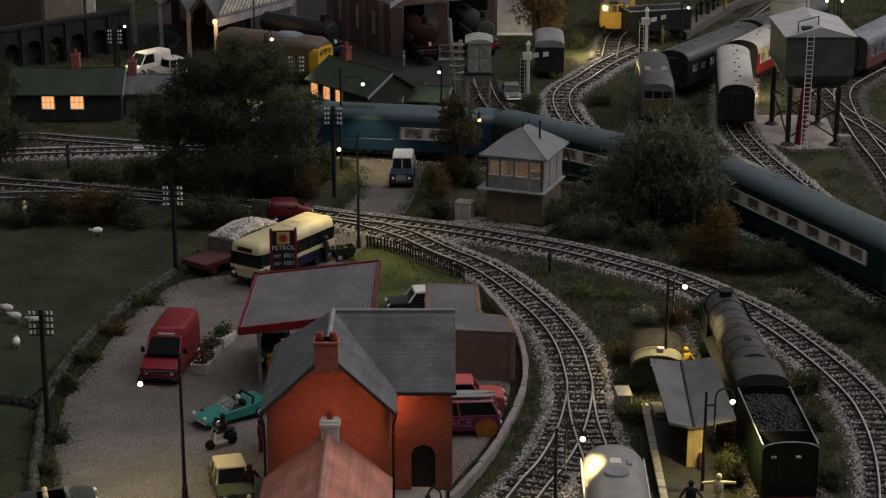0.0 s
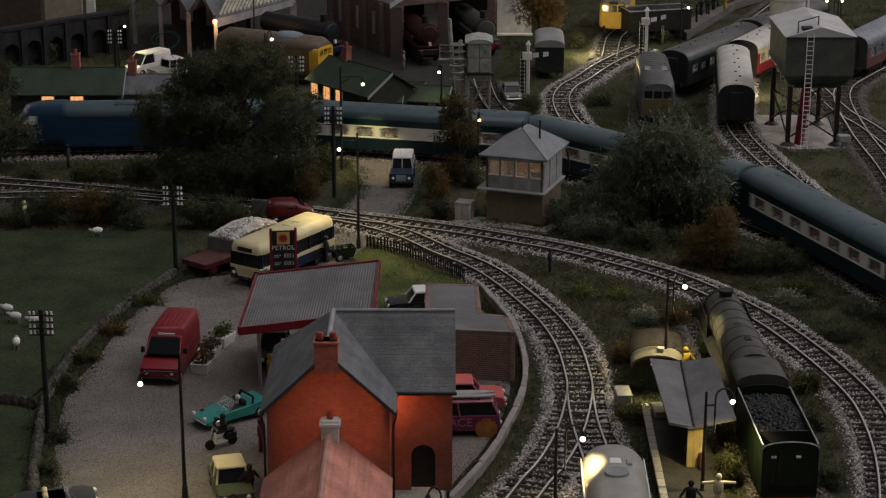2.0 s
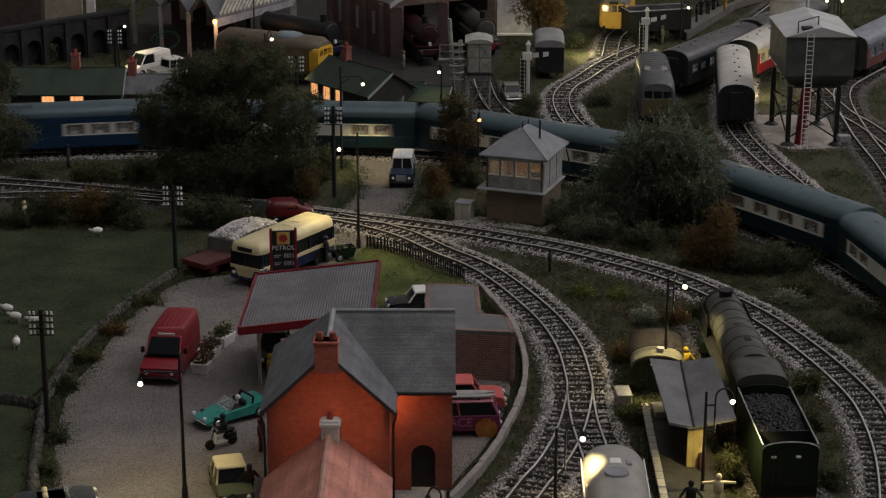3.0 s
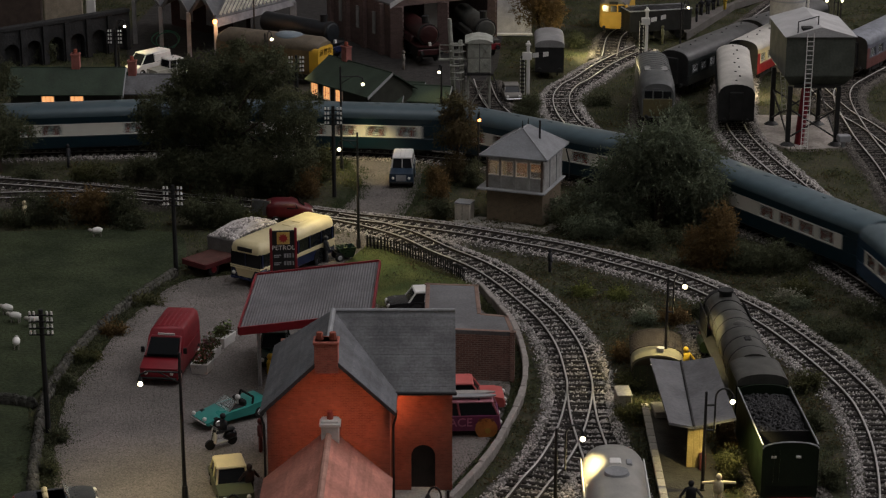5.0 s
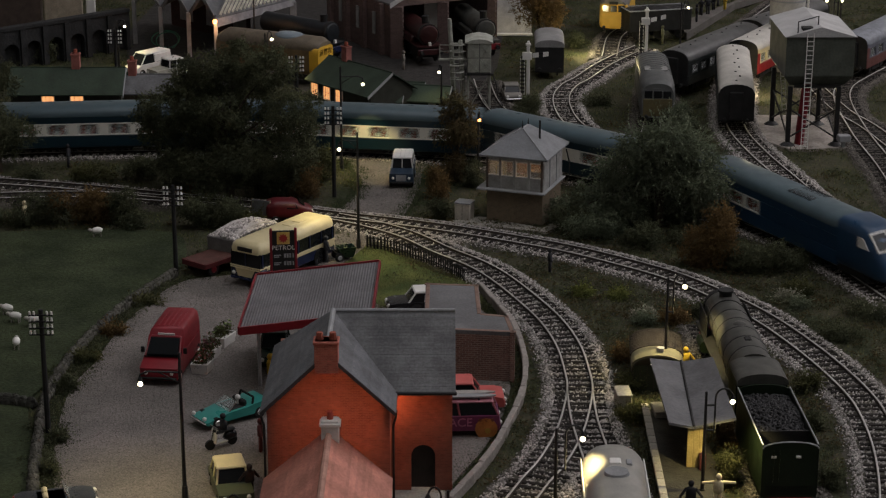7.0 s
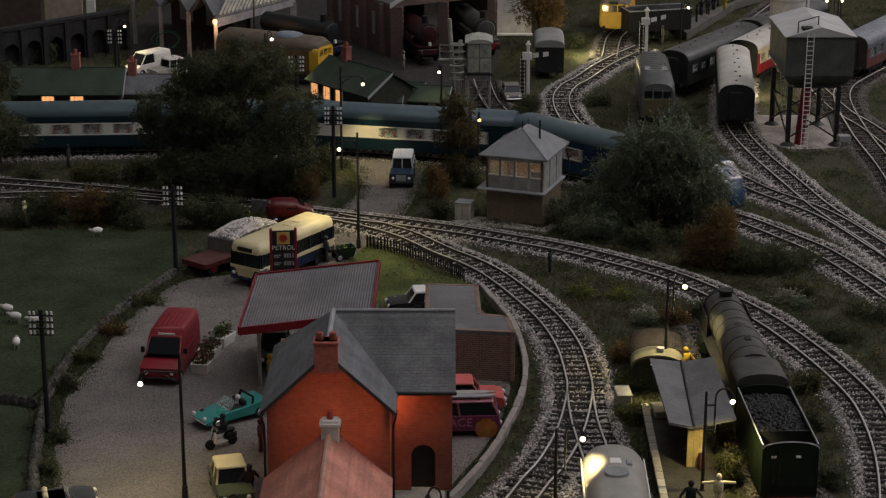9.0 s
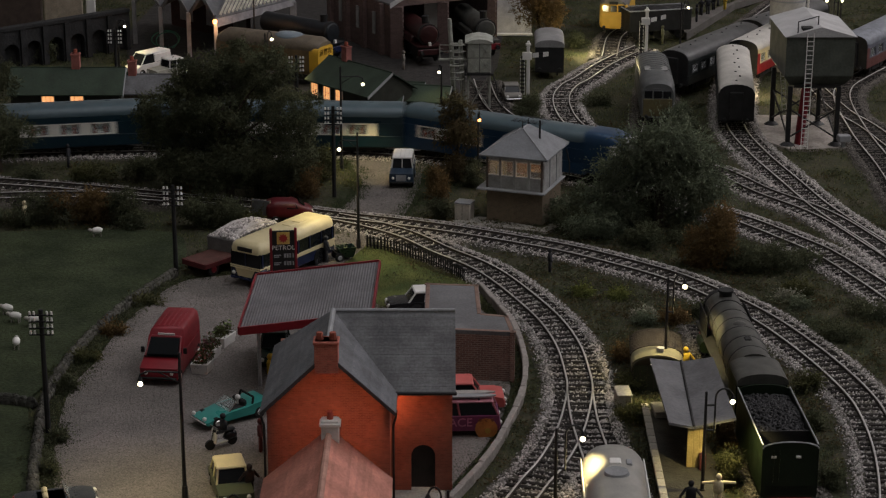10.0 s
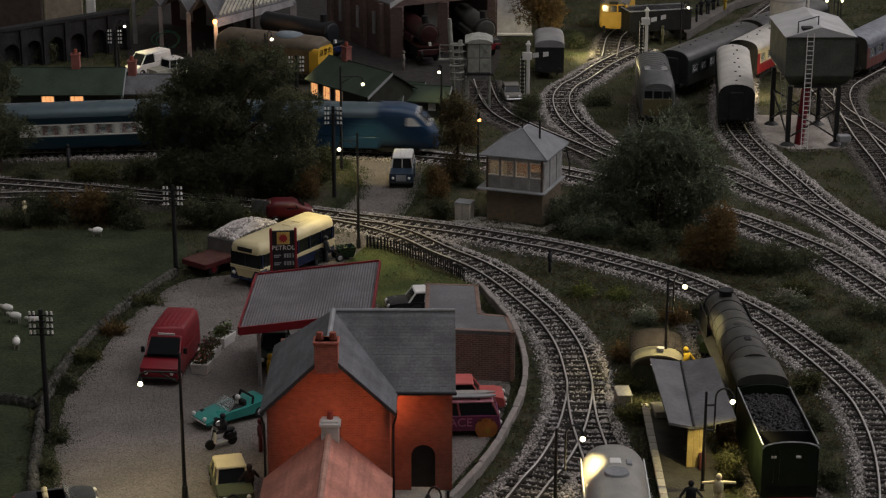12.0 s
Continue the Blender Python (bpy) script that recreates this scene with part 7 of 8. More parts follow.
    part("tender_beading", Solid().path([(-10.06, -p[0], p[1]) for p in top[2:]], 0.035, 5).path([(-10.0, 1.24, 2.95), (-3.2, 1.24, 2.95)], 0.035, 5).path([(-10.0, -1.24, 2.95), (-3.2, -1.24, 2.95)], 0.035, 5), LEAD, t)
    part("tank_top", Solid().box(-9.1, 0, 1.6, 1.7, 2.36, 0.6), UNDER, t)
    part("coal_bulkhead", Solid().box(-8.2, 0, 1.2, 0.08, 2.36, 1.65), UNDER, t)
    part("coal_floor", Solid().prism([(-8.16, 1.2), (-3.3, 1.2), (-3.3, 2.45), (-5.6, 2.75), (-8.16, 2.5)], -1.16, 1.16), COAL, t)
    rng = np.random.default_rng(71)
    cx, cy = rng.uniform(-8.1, -3.35, 2400), rng.uniform(-1.12, 1.12, 2400)
    cz = 2.5 + 0.25 * np.exp(-((cx + 5.6) / 1.6) ** 2) - 0.1 * np.abs(cy) + rng.uniform(0, 0.14, 2400)
    size = rng.uniform(0.08, 0.2, 2400)
    v, f = octa(2400, size, rng)
    v = v + np.c_[cx, cy, cz][:, None, :]
    tagged(part("coal", raw_mesh("coal", v.reshape(-1, 3), f), COAL, t, "heap of shiny black coal"), kind="stuff")
    part("tender_frame", Solid().box(-6.6, 0, 0.55, 6.9, 2.1, 0.42), UNDER, t)
    for wx in (-9.0, -7.4, -5.8, -4.2):
        for sy in (-1, 1):
            part("wheel", Solid().tube((wx, sy * 0.62, 0.5), (wx, sy * 0.78, 0.5), 0.5, n=16), UNDER, t)
    part("rear_buffer_beam", Solid().box(-10.1, 0, 0.05, 0.16, 2.2, 0.36, b=0.03), RED_BRIGHT, t)
    for sy in (-1, 1):
        part("buffer", Solid().tube((-10.15, sy * 0.85, 0.24), (-10.5, sy * 0.85, 0.24), 0.14, n=10), UNDER, t)
        part("lamp_iron", Solid().box(-10.1, sy * 0.55 + 0.2, 2.35, 0.05, 0.22, 0.1), WHITE, t)
    part("ladder", Solid().path([(-10.1, 0.75, 1.2), (-10.1, 0.75, 2.7)], 0.03).path([(-10.1, 0.5, 1.2), (-10.1, 0.5, 2.7)], 0.03), GREEN_LOCO, t)


lx, ly, la = between(14.9, 102.90, 15.42, 81.57)
steam_engine(lx, ly, 0.32, la)


# ---- silver railcar at the near platform ----
def silver_railcar(x, y, z, rz):
    t = thing("silver_railcar", x, y, z, rz, "silver-roofed railcar end under the platform lamp", "railcar")
    h = 9.0
    SILVER = mat("silver_roof", (0.42, 0.41, 0.38), 0.35, 0.35, var=0.15, bump=0.05)
    OLIVE_SIDE = mat("railcar_green", (0.07, 0.085, 0.035), 0.4, var=0.15)
    part("body", Solid().loft([nose_ring(h - 0.0, 0.7, 0.65, 2.7, 0.5), nose_ring(h - 0.25, 1.05, 0.6, 2.8, 0.45), nose_ring(h - 0.8, 1.3, 0.55, 2.9, 0.35), nose_ring(-h, 1.36, 0.55, 2.9, 0.35)]), OLIVE_SIDE, t, smooth=50)
    part("roof", Solid().loft([roof_ring(h - 0.0, 0.6, 2.72, 2.95), roof_ring(h - 0.2, 0.95, 2.68, 3.25), roof_ring(h - 0.6, 1.2, 2.62, 3.5), roof_ring(h - 1.3, 1.36, 2.6, 3.64), roof_ring(-h, 1.38, 2.6, 3.66)]), SILVER, t, smooth=50)
    for sy in (-1, 1):
        part("cantrail", Solid().box(-0.2, sy * 1.37, 2.62, 2 * h - 1.2, 0.06, 0.3, b=0.02), WHITE, t, "white cantrail panel")
        part("end_window", Solid().box(h - 0.06, sy * 0.5, 1.9, 0.12, 0.75, 0.6, b=0.03), GLASS_DARK, t)
    part("roof_hatch", Solid().box(h - 2.7, 0.0, 3.58, 0.55, 0.5, 0.10, b=0.03), WHITE, t)
    part("roof_fan", Solid().tube((h - 3.9, 0, 3.55), (h - 3.9, 0, 3.72), 0.55, 0.5, 18), LEAD, t, smooth=40)
    part("roof_vent", Solid().box(h - 2.7, -0.6, 3.5, 0.5, 0.25, 0.14, b=0.03), LEAD, t)
    bogie(t, 6.0)
    bogie(t, -6.0)


sx, sy_, sa = between(7.42, 81.82, 7.25, 75.00)
hx, hy = 7.40, 81.64
ux, uy = math.cos(radians(sa)), math.sin(radians(sa))
silver_railcar(hx - ux * 9.0, hy - uy * 9.0, 0.32, sa)

# grey sheet panel by the bus and a pale block beside the far line
t = thing("sheet_panel", -11.87, 125.71, 0, -25, "weathered grey sheet screen beside the trailer", "screen")
part("sheet", Solid().box(0, 0, 0, 1.3, 0.08, 1.6, b=0.02), mat("sheet_grey", (0.13, 0.135, 0.14), 0.7), t)
for sx in (-0.66, 0.66):
    part("post", Solid().box(sx, 0.06, 0, 0.09, 0.09, 1.65), WOOD, t)
t = thing("marker_block", -22.41, 143.34, 0, 8, "pale concrete block beside the far line", "block")
part("block", Solid().box(0, 0, 0, 0.85, 0.4, 0.35, b=0.04), CONCRETE, t)
part("cap", Solid().box(0, 0, 0.352, 0.7, 0.3, 0.05, b=0.02), WHITE, t)

# ---- huts behind the main line ----
HUT_GREEN = mat("hut_roof_green", (0.035, 0.055, 0.036), 0.8, scale=0.6, grain=8)
HUT_WALL = mat("hut_wall_dark", (0.03, 0.032, 0.024), 0.85)


def hut(x, y, rz, L, D, eave, ridge, windows, label, roof=HUT_GREEN, wall=HUT_WALL, stack=None, lit=WARM):
    """A hut with its ridge along its own x; windows: places along the front wall with widths."""
    t = thing("wooden_hut", x, y, 0, rz, label, "hut", "huts")
    edges = [-L / 2 + 0.1]
    for wx, ww in windows:
        edges += [wx - ww / 2, wx + ww / 2]
    edges.append(L / 2 - 0.1)
    zb, zt = eave * 0.42, eave * 0.88
    for a, b in zip(edges[::2], edges[1::2]):
        part("front_wall", Solid().box((a + b) / 2, -D / 2 + 0.08, 0, b - a, 0.16, eave), wall, t)
    for wx, ww in windows:
        part("under_sill", Solid().box(wx, -D / 2 + 0.08, 0, ww, 0.16, zb), wall, t)
        part("over_window", Solid().box(wx, -D / 2 + 0.08, zt, ww, 0.16, eave - zt), wall, t)
        w = part("window", Solid().box(wx, -D / 2 - 0.02, zb - 0.05, ww + 0.12, 0.08, 0.08).box(wx, -D / 2 - 0.02, zt - 0.03, ww + 0.12, 0.08, 0.08).box(wx - ww / 2, -D / 2 - 0.02, zb, 0.08, 0.08, zt - zb).box(wx + ww / 2, -D / 2 - 0.02, zb, 0.08, 0.08, zt - zb), WHITE, t, "white window frame")
        for i in (-1, 1):
            part("glazing_bar", Solid().box(wx + i * ww / 6, -D / 2, zb, 0.035, 0.05, zt - zb), WHITE, w)
        part("glazing_bar", Solid().box(wx, -D / 2, (zb + zt) / 2, ww, 0.05, 0.035), WHITE, w)
        part("pane", Solid().box(wx, -D / 2 + 0.06, zb, ww, 0.03, zt - zb), lit, w, "bright pane shown as lit")
    part("back_wall", Solid().box(0, D / 2 - 0.08, 0, L - 0.2, 0.16, eave), wall, t)
    for sx in (-1, 1):
        part("gable_wall", Solid().prism([(-D / 2 + 0.16, 0), (D / 2 - 0.16, 0), (D / 2 - 0.16, eave), (0, ridge - 0.08), (-D / 2 + 0.16, eave)], sx * (L / 2 - 0.1) - 0.08, sx * (L / 2 - 0.1) + 0.08, "x"), wall, t)
    o = 0.3
    k = (ridge - eave) / (D / 2)
    for sy in (-1, 1):
        a, b = (-L / 2 - 0.2, sy * (D / 2 + o), eave - o * k), (L / 2 + 0.2, sy * (D / 2 + o), eave - o * k)
        c, d = (L / 2 + 0.2, 0, ridge), (-L / 2 - 0.2, 0, ridge)
        r = part("roof", Solid().wall_yz([a, b, c, d], (0, 0, 0.1)), roof, t)
    part("bargeboard", Solid().wall_yz([(L / 2 + 0.2, -D / 2 - o, eave - o * k - 0.1), (L / 2 + 0.2, -D / 2 - o, eave - o * k + 0.12), (L / 2 + 0.2, 0, ridge + 0.12), (L / 2 + 0.2, 0, ridge - 0.1)], (0.06, 0, 0)), LEAD, t)
    part("ridge_cap", Solid().tube((-L / 2 - 0.2, 0, ridge + 0.1), (L / 2 + 0.2, 0, ridge + 0.1), 0.06, n=6), roof, t)
    if stack:
        chimney(t, stack, 0.1, ridge - 0.4, 0.65, 0.55, 1.6, mat("stack_pink", (0.33, 0.12, 0.10), 0.85), 1)
    return t


hx, hy = -29.35, 152.71
hut(hx, hy + 2.0, 0, 8.6, 4.0, 2.25, 3.7, ((-1.35, 1.0), (0.9, 1.05)), "long green-roofed hut with two lit windows", stack=0.6)
hx, hy = -23.23, 154.32
hut(hx, hy + 1.5, 0, 3.7, 2.8, 1.9, 2.9, (), "small brick outhouse with dark slate roof", SLATE_DARK, BROWN_BRICK, -1.3)
cx, cy, ca = between(-4.12, 152.88, -9.36, 159.10)
hut(cx + 0.2, cy, ca, 7.8, 4.4, 2.3, 3.7, ((-3.1, 0.9), (-1.5, 0.9), (0.1, 0.9)), "green-roofed hut with warm lit windows", stack=-1.9)
hx, hy = -4.97, 153.78
# white paint stands in for lit glass where lit is WHITE
hut(hx, hy + 1.2, -8, 3.6, 2.6, 1.4, 2.1, ((-0.9, 0.7),), "low green lean-to hut with pale windows", lit=WHITE)
hx, hy = -3.20, 154.14
hut(hx + 0.6, hy + 1.6, -8, 2.0, 2.4, 1.5, 2.3, ((-0.6, 0.55),), "small green hut with one lit window")
hx, hy = -0.98, 153.78
hut(hx, hy + 1.2, -14, 3.0, 2.2, 1.4, 2.2, ((0.4, 0.5),), "low dark green store hut", lit=WHITE)

# road vehicles by the huts
t = motor("white_van", "white panel van with a dark side stripe", "van", between(-26.46, 167.59, -24.00, 170.37), 4.0, 1.7, [(-2.0, 0.3), (1.95, 0.3), (2.0, 0.7), (1.5, 0.98), (1.1, 1.05), (-1.95, 1.05)], (-1.95, 1.4, -1.9, 0.75, 1.0, 1.8), WHITE, r=0.32)
part("load_side", Solid().box(-1.0, 0, 1.02, 1.85, 1.58, 0.76, b=0.08), WHITE, t)
part("side_stripe", Solid().box(-0.3, -0.86, 0.55, 2.9, 0.03, 0.12), RED, t)
motor("cream_truck", "pale cream off-road pickup", "car", between(-24.53, 165.71, -21.64, 168.22), 3.7, 1.6, [(-1.85, 0.4), (1.8, 0.4), (1.85, 0.75), (1.82, 1.0), (0.6, 1.08), (-1.85, 1.08)], (-1.0, 0.5, -0.95, 0.4, 1.05, 1.7), mat("pale_green_cream", (0.38, 0.37, 0.31), 0.4), WHITE, r=0.36)
motor("grey_car", "small dusty grey saloon car", "car", between(5.79, 157.08, 5.31, 162.27), 3.0, 1.4, SALOON(3.0, 0.7), (-1.0, 0.6, -0.8, 0.3, 0.68, 1.15), mat("dusty_grey", (0.2, 0.19, 0.17), 0.7), r=0.27)


# ---- rear sheds ----
def sawtooth_shed():
    t = thing("goods_shed", 0, 0, 0, 0, "dark open goods shed with three pale-edged gables", "shed")
    cols = [(-28.06, 180.94), (-25.26, 178.06), (-22.46, 175.50), (-19.79, 173.01)]
    # dark red inner wall; the open shed's inner shade is put into its colour
    SHADED_IN = mat("shed_inside_shade", (0.045, 0.018, 0.015), 0.9)
    h, pk = 4.0, 6.0
    back = Vector((2.2, 8.5, 0))
    for i, (x, y) in enumerate(cols):
        part("column", Solid().box(x, y, 0, 0.35, 0.35, h, b=0.03), mat("shed_column", (0.30, 0.29, 0.29), 0.7), t)
    for a, b in zip(cols, cols[1:]):
        A, B = Vector((*a, h)), Vector((*b, h))
        M = (A + B) / 2 + Vector((0, 0, pk - h))
        n = Vector((0.3, 1, 0)).normalized() * 0.15
        part("gable_board", Solid().wall_yz([A, A + Vector((0, 0, -0.45)), M + Vector((0, 0, -0.5)), M], n), mat("gable_pale", (0.17, 0.165, 0.165), 0.7), t)
        part("gable_board", Solid().wall_yz([M, M + Vector((0, 0, -0.5)), B + Vector((0, 0, -0.45)), B], n), mat("gable_pale_right", (0.17, 0.165, 0.165), 0.7), t)
        part("roof_slope", Solid().wall_yz([A, M, M + back, A + back], (0, 0, -0.1)), SLATE, t)
        part("roof_slope", Solid().wall_yz([M, B, B + back, M + back], (0, 0, -0.1)), SLATE, t)
        A0, B0 = Vector((*a, 0)) + back, Vector((*b, 0)) + back
        part("back_wall", Solid().wall_yz([A0, B0, B0 + Vector((0, 0, h)), A0 + Vector((0, 0, h))], (0, 0.3, 0)), SHADED_IN, t)
        part("doorway_panel", Solid().wall_yz([A0.lerp(B0, 0.35) + Vector((0, -0.1, 0.8)), A0.lerp(B0, 0.85) + Vector((0, -0.1, 0.8)), A0.lerp(B0, 0.85) + Vector((0, -0.1, 2.9)), A0.lerp(B0, 0.35) + Vector((0, -0.1, 3.2))], (0, 0.05, 0)), mat("faded_door", (0.24, 0.23, 0.23), 0.8), t)
    # glazed awning on the side
    x, y = cols[-1]
    C0 = Vector((x, y, 3.9))
    C1 = Vector((*(-13.55, 182.90), 3.75))
    up = Vector((0.8, 5.0, 1.7))
    part("awning_beam", Solid().wall_yz([C0, C1, C1 + Vector((0, 0, -0.55)), C0 + Vector((0, 0, -0.75))], (0, 0.2, 0)), mat("awning_beam_grey", (0.34, 0.33, 0.34), 0.6), t)
    part("awning_roof", Solid().wall_yz([C0, C1, C1 + up, C0 + up], (0, 0, 0.1)), mat("awning_grey", (0.12, 0.12, 0.125), 0.6), t)
    for i in range(20):
        p = C0.lerp(C1, 0.03 + i * 0.049)
        part("glazing_bar", Solid().wall_yz([p + up * 0.1, p + up * 0.1 + Vector((0.16, 0, 0)), p + up * 0.9 + Vector((0.16, 0, 0)), p + up * 0.9], (0, 0, 0.16)), mat("pale_bar", (0.5, 0.48, 0.4), 0.6), t)
    part("awning_post", Solid().box(C1.x - 0.2, C1.y, 0, 0.55, 0.4, 3.5), mat("awning_post_grey", (0.3, 0.29, 0.29), 0.7), t)
    return C0


C0 = sawtooth_shed()
t = thing("hose_coil", -24.6, 177.6, 0.03, 20, "loose coil of green hose before the goods shed", "hose")
part("coil", Solid().path([(0.9 * math.cos(a) * (1 + 0.05 * a), 0.1 * a, 1.0 + 0.75 * math.sin(a)) for a in np.linspace(-1.2, 11.0, 50)], 0.05, 5), mat("hose_green", (0.04, 0.16, 0.10), 0.5), t)
part("stand", Solid().tube((0, 0.4, 0), (0, 0.4, 1.1), 0.07, n=8), IRON, t)
t = thing("wall_lamp", C0.x + 0.05, C0.y - 0.35, 0, 0, "amber lamp on the corner of the goods shed", "lamp", "lamps of the layout")
part("bracket", Solid().path([(0, 0.2, 4.2), (0, -0.3, 4.4), (0, -0.5, 4.1)], 0.05), IRON, t)
part("bulb", Solid().ball(0, -0.5, 3.85, 0.2, n=12, m=8), BULB_ORANGE, t, smooth=60)
lamp_light(C0.x + 0.05, C0.y - 1.0, 3.6, LAMP_W * 0.4, (1.0, 0.5, 0.22))


def brick_engine_shed():
    t = thing("engine_shed", 0, 0, 0, 0, "dark red brick two-road engine shed", "shed")
    A, M, B = Vector((*(-4.05, 175.05), 0)), Vector((*(0.00, 177.36), 0)), Vector((*(4.40, 179.49), 0))
    h = 4.6
    BRICK = brick_mat("shed_brick", (0.13, 0.085, 0.076), (0.095, 0.06, 0.054), (0.14, 0.10, 0.09), 0.3, 0.11)
    for p, w in ((A, 1.1), (M, 0.95), (B, 0.75)):
        part("pier", Solid().box(p.x, p.y, 0, w, 0.7, h, -8, 0.02), BRICK, t)
        for k in range(9):
            part("quoin", Solid().box(p.x + w / 2, p.y - 0.33, 0.3 + k * 0.46, 0.16, 0.1, 0.22), BRICK, t)
    d = (B - A)
    up = Vector((0, 0, 1))
    apex = (A + B) / 2 + up * 7.2
    n = Vector((0.1, 0.6, 0))
    part("gable", Solid().wall_yz([A + up * h - d * 0.04, B + up * h + d * 0.04, apex + d * 0.02, apex - d * 0.02], n), BRICK, t)
    part("verge", Solid().wall_yz([A + up * (h - 0.1) - d * 0.07, A + up * (h + 0.35) - d * 0.07, apex + up * 0.3, apex], (0, -0.15, 0)), mat("verge_white", (0.5, 0.5, 0.5), 0.6), t, "pale verge board")
    part("verge", Solid().wall_yz([B + up * (h - 0.1) + d * 0.07, B + up * (h + 0.35) + d * 0.07, apex + up * 0.3, apex], (0, -0.15, 0)), mat("verge_white_right", (0.5, 0.5, 0.5), 0.6), t, "pale verge board")
    back = Vector((-4.6, 17.0, 0))
    # long side wall running away, with pilasters and narrow windows
    S0, S1 = A + Vector((-0.5, 0.2, 0)), A + Vector((-6.8, 11.0, 0))
    part("side_wall", Solid().wall_yz([S0, S1, S1 + up * h, S0 + up * h], (0.5, 0.2, 0)), BRICK, t)
    for k in (0.12, 0.38, 0.64, 0.9):
        p = S0.lerp(S1, k)
        part("pilaster", Solid().box(p.x - 0.1, p.y, 0, 0.5, 0.6, h, 120), BRICK, t)
    for k in (0.25, 0.5, 0.77):
        p = S0.lerp(S1, k)
        part("narrow_window", Solid().box(p.x - 0.05, p.y, 1.6, 0.45, 0.12, 2.0, 120), mat("dusty_window", (0.30, 0.31, 0.30), 0.4), t)
    part("roof_slope", Solid().wall_yz([S0 + up * h, apex, apex + (S1 - S0), S1 + up * h], (0, 0, 0.15)), SLATE_DARK, t)
    part("roof_slope", Solid().wall_yz([B + up * h, apex, apex + (S1 - S0), B + up * h + (S1 - S0)], (0, 0, 0.15)), SLATE_DARK, t)
    part("far_wall", Solid().wall_yz([S1, B + (S1 - S0), B + (S1 - S0) + up * h, S1 + up * h], (0, 0.4, 0)), BRICK, t)
    part("far_wall", Solid().wall_yz([B + Vector((0.2, 0.4, 0)), B + (S1 - S0), B + (S1 - S0) + up * h, B + Vector((0.2, 0.4, h))], (0.3, 0, 0)), BRICK, t)
    # white paint on this board stands in for window light inside the shed
    part("lit_panel", Solid().box(-1.1, 179.4, 0, 1.2, 0.1, 4.1), WHITE, t, "white board painted for window light inside the shed")
    return A, M, B, S1 - S0


SA, SM, SB, run = brick_engine_shed()
# far block with tall doorways beyond the shed
t = thing("brick_warehouse", -10.01, 180.94, 0, -30, "dark brick warehouse with tall narrow windows", "building")
part("wall", Solid().box(1.2, 5.0, 0, 9.0, 0.5, 7.5), brick_mat("warehouse_brick", (0.09, 0.055, 0.05), (0.07, 0.045, 0.04), (0.09, 0.07, 0.06)), t)
for x in (-2.6, -0.9, 0.8, 2.4, 4.0):
    part("pilaster", Solid().box(x, 4.6, 0, 0.7, 0.3, 7.4), mat("pilaster_brick", (0.14, 0.085, 0.075), 0.9), t)
for x in (-1.75, -0.05, 1.6):
    part("narrow_window", Solid().box(x, 4.7, 2.6, 0.25, 0.1, 2.0), mat("pale_glazing", (0.42, 0.43, 0.42), 0.4), t)


def shed_engine(x, y, rz, body, label, beam=RED):
    t = thing("steam_engine", x, y, 0.32, rz, label, "steam engine", "engines in the shed")
    n = 18
    ring = lambda px, r, cz: [(px, r * math.cos(i * math.tau / n), cz + r * math.sin(i * math.tau / n)) for i in range(n)]
    part("boiler", Solid().loft([ring(-5, 0.9, 2.4), ring(2.9, 0.9, 2.4), ring(3.1, 0.75, 2.4), ring(3.2, 0.2, 2.4)]), body, t, smooth=40)
    part("smokebox_ring", Solid().loft([ring(2.6, 0.95, 2.4), ring(2.95, 0.95, 2.4)]), UNDER, t, smooth=40)
    part("chimney", Solid().tube((2.0, 0, 3.2), (2.0, 0, 3.9), 0.3, 0.34, 12), UNDER, t)
    part("running_plate", Solid().box(-0.8, 0, 1.4, 8.4, 2.3, 0.12), body, t)
    part("frame", Solid().box(-0.8, 0, 0.5, 8.0, 1.6, 0.9), UNDER, t)
    part("buffer_beam", Solid().box(3.5, 0, 0.75, 0.2, 2.3, 0.5, b=0.03), beam, t)
    for sy in (-1, 1):
        part("buffer", Solid().tube((3.6, sy * 0.85, 1.0), (4.05, sy * 0.85, 1.0), 0.17, n=10), UNDER, t)
        part("splasher", Solid().box(-0.5, sy * 0.95, 1.5, 4.0, 0.4, 0.6, b=0.1), body, t)
        for wx in (-3, -1, 1, 2.6):
            part("wheel", Solid().tube((wx, sy * 0.62, 0.6), (wx, sy * 0.76, 0.6), 0.6, n=14), UNDER, t)
    part("lamp", Solid().box(3.3, 0, 1.5, 0.2, 0.22, 0.3), WHITE, t)


MAROON = mat("engine_maroon", (0.035, 0.009, 0.009), 0.4, var=0.2)
ex, ey = -1.56, 170.80
shed_engine(ex - 0.6, ey + 4.0, -72, MAROON, "dark maroon engine half inside the shed", MAROON)
ex, ey = 3.66, 173.01
shed_engine(ex - 0.6, ey + 4.0, -76, BOILER, "grimy black engine inside the shed")
ex, ey = -9.43, 171.68
shed_engine(ex - 2.5, ey + 3.2, -40, mat("engine_blue_black", (0.009, 0.012, 0.016), 0.45), "blue-black engine beside the warehouse", NAVY)
t = thing("white_backboard", 6.51, 184.40, 0, -2, "plain pale board behind the engine shed", "board")
part("panel", Solid().box(0, 0.4, 0, 3.4, 0.15, 4.2), mat("pale_board", (0.62, 0.60, 0.58), 0.8), t)
part("kerb", Solid().box(0, 0.1, 0, 3.6, 0.3, 0.25, b=0.04), WHITE, t)


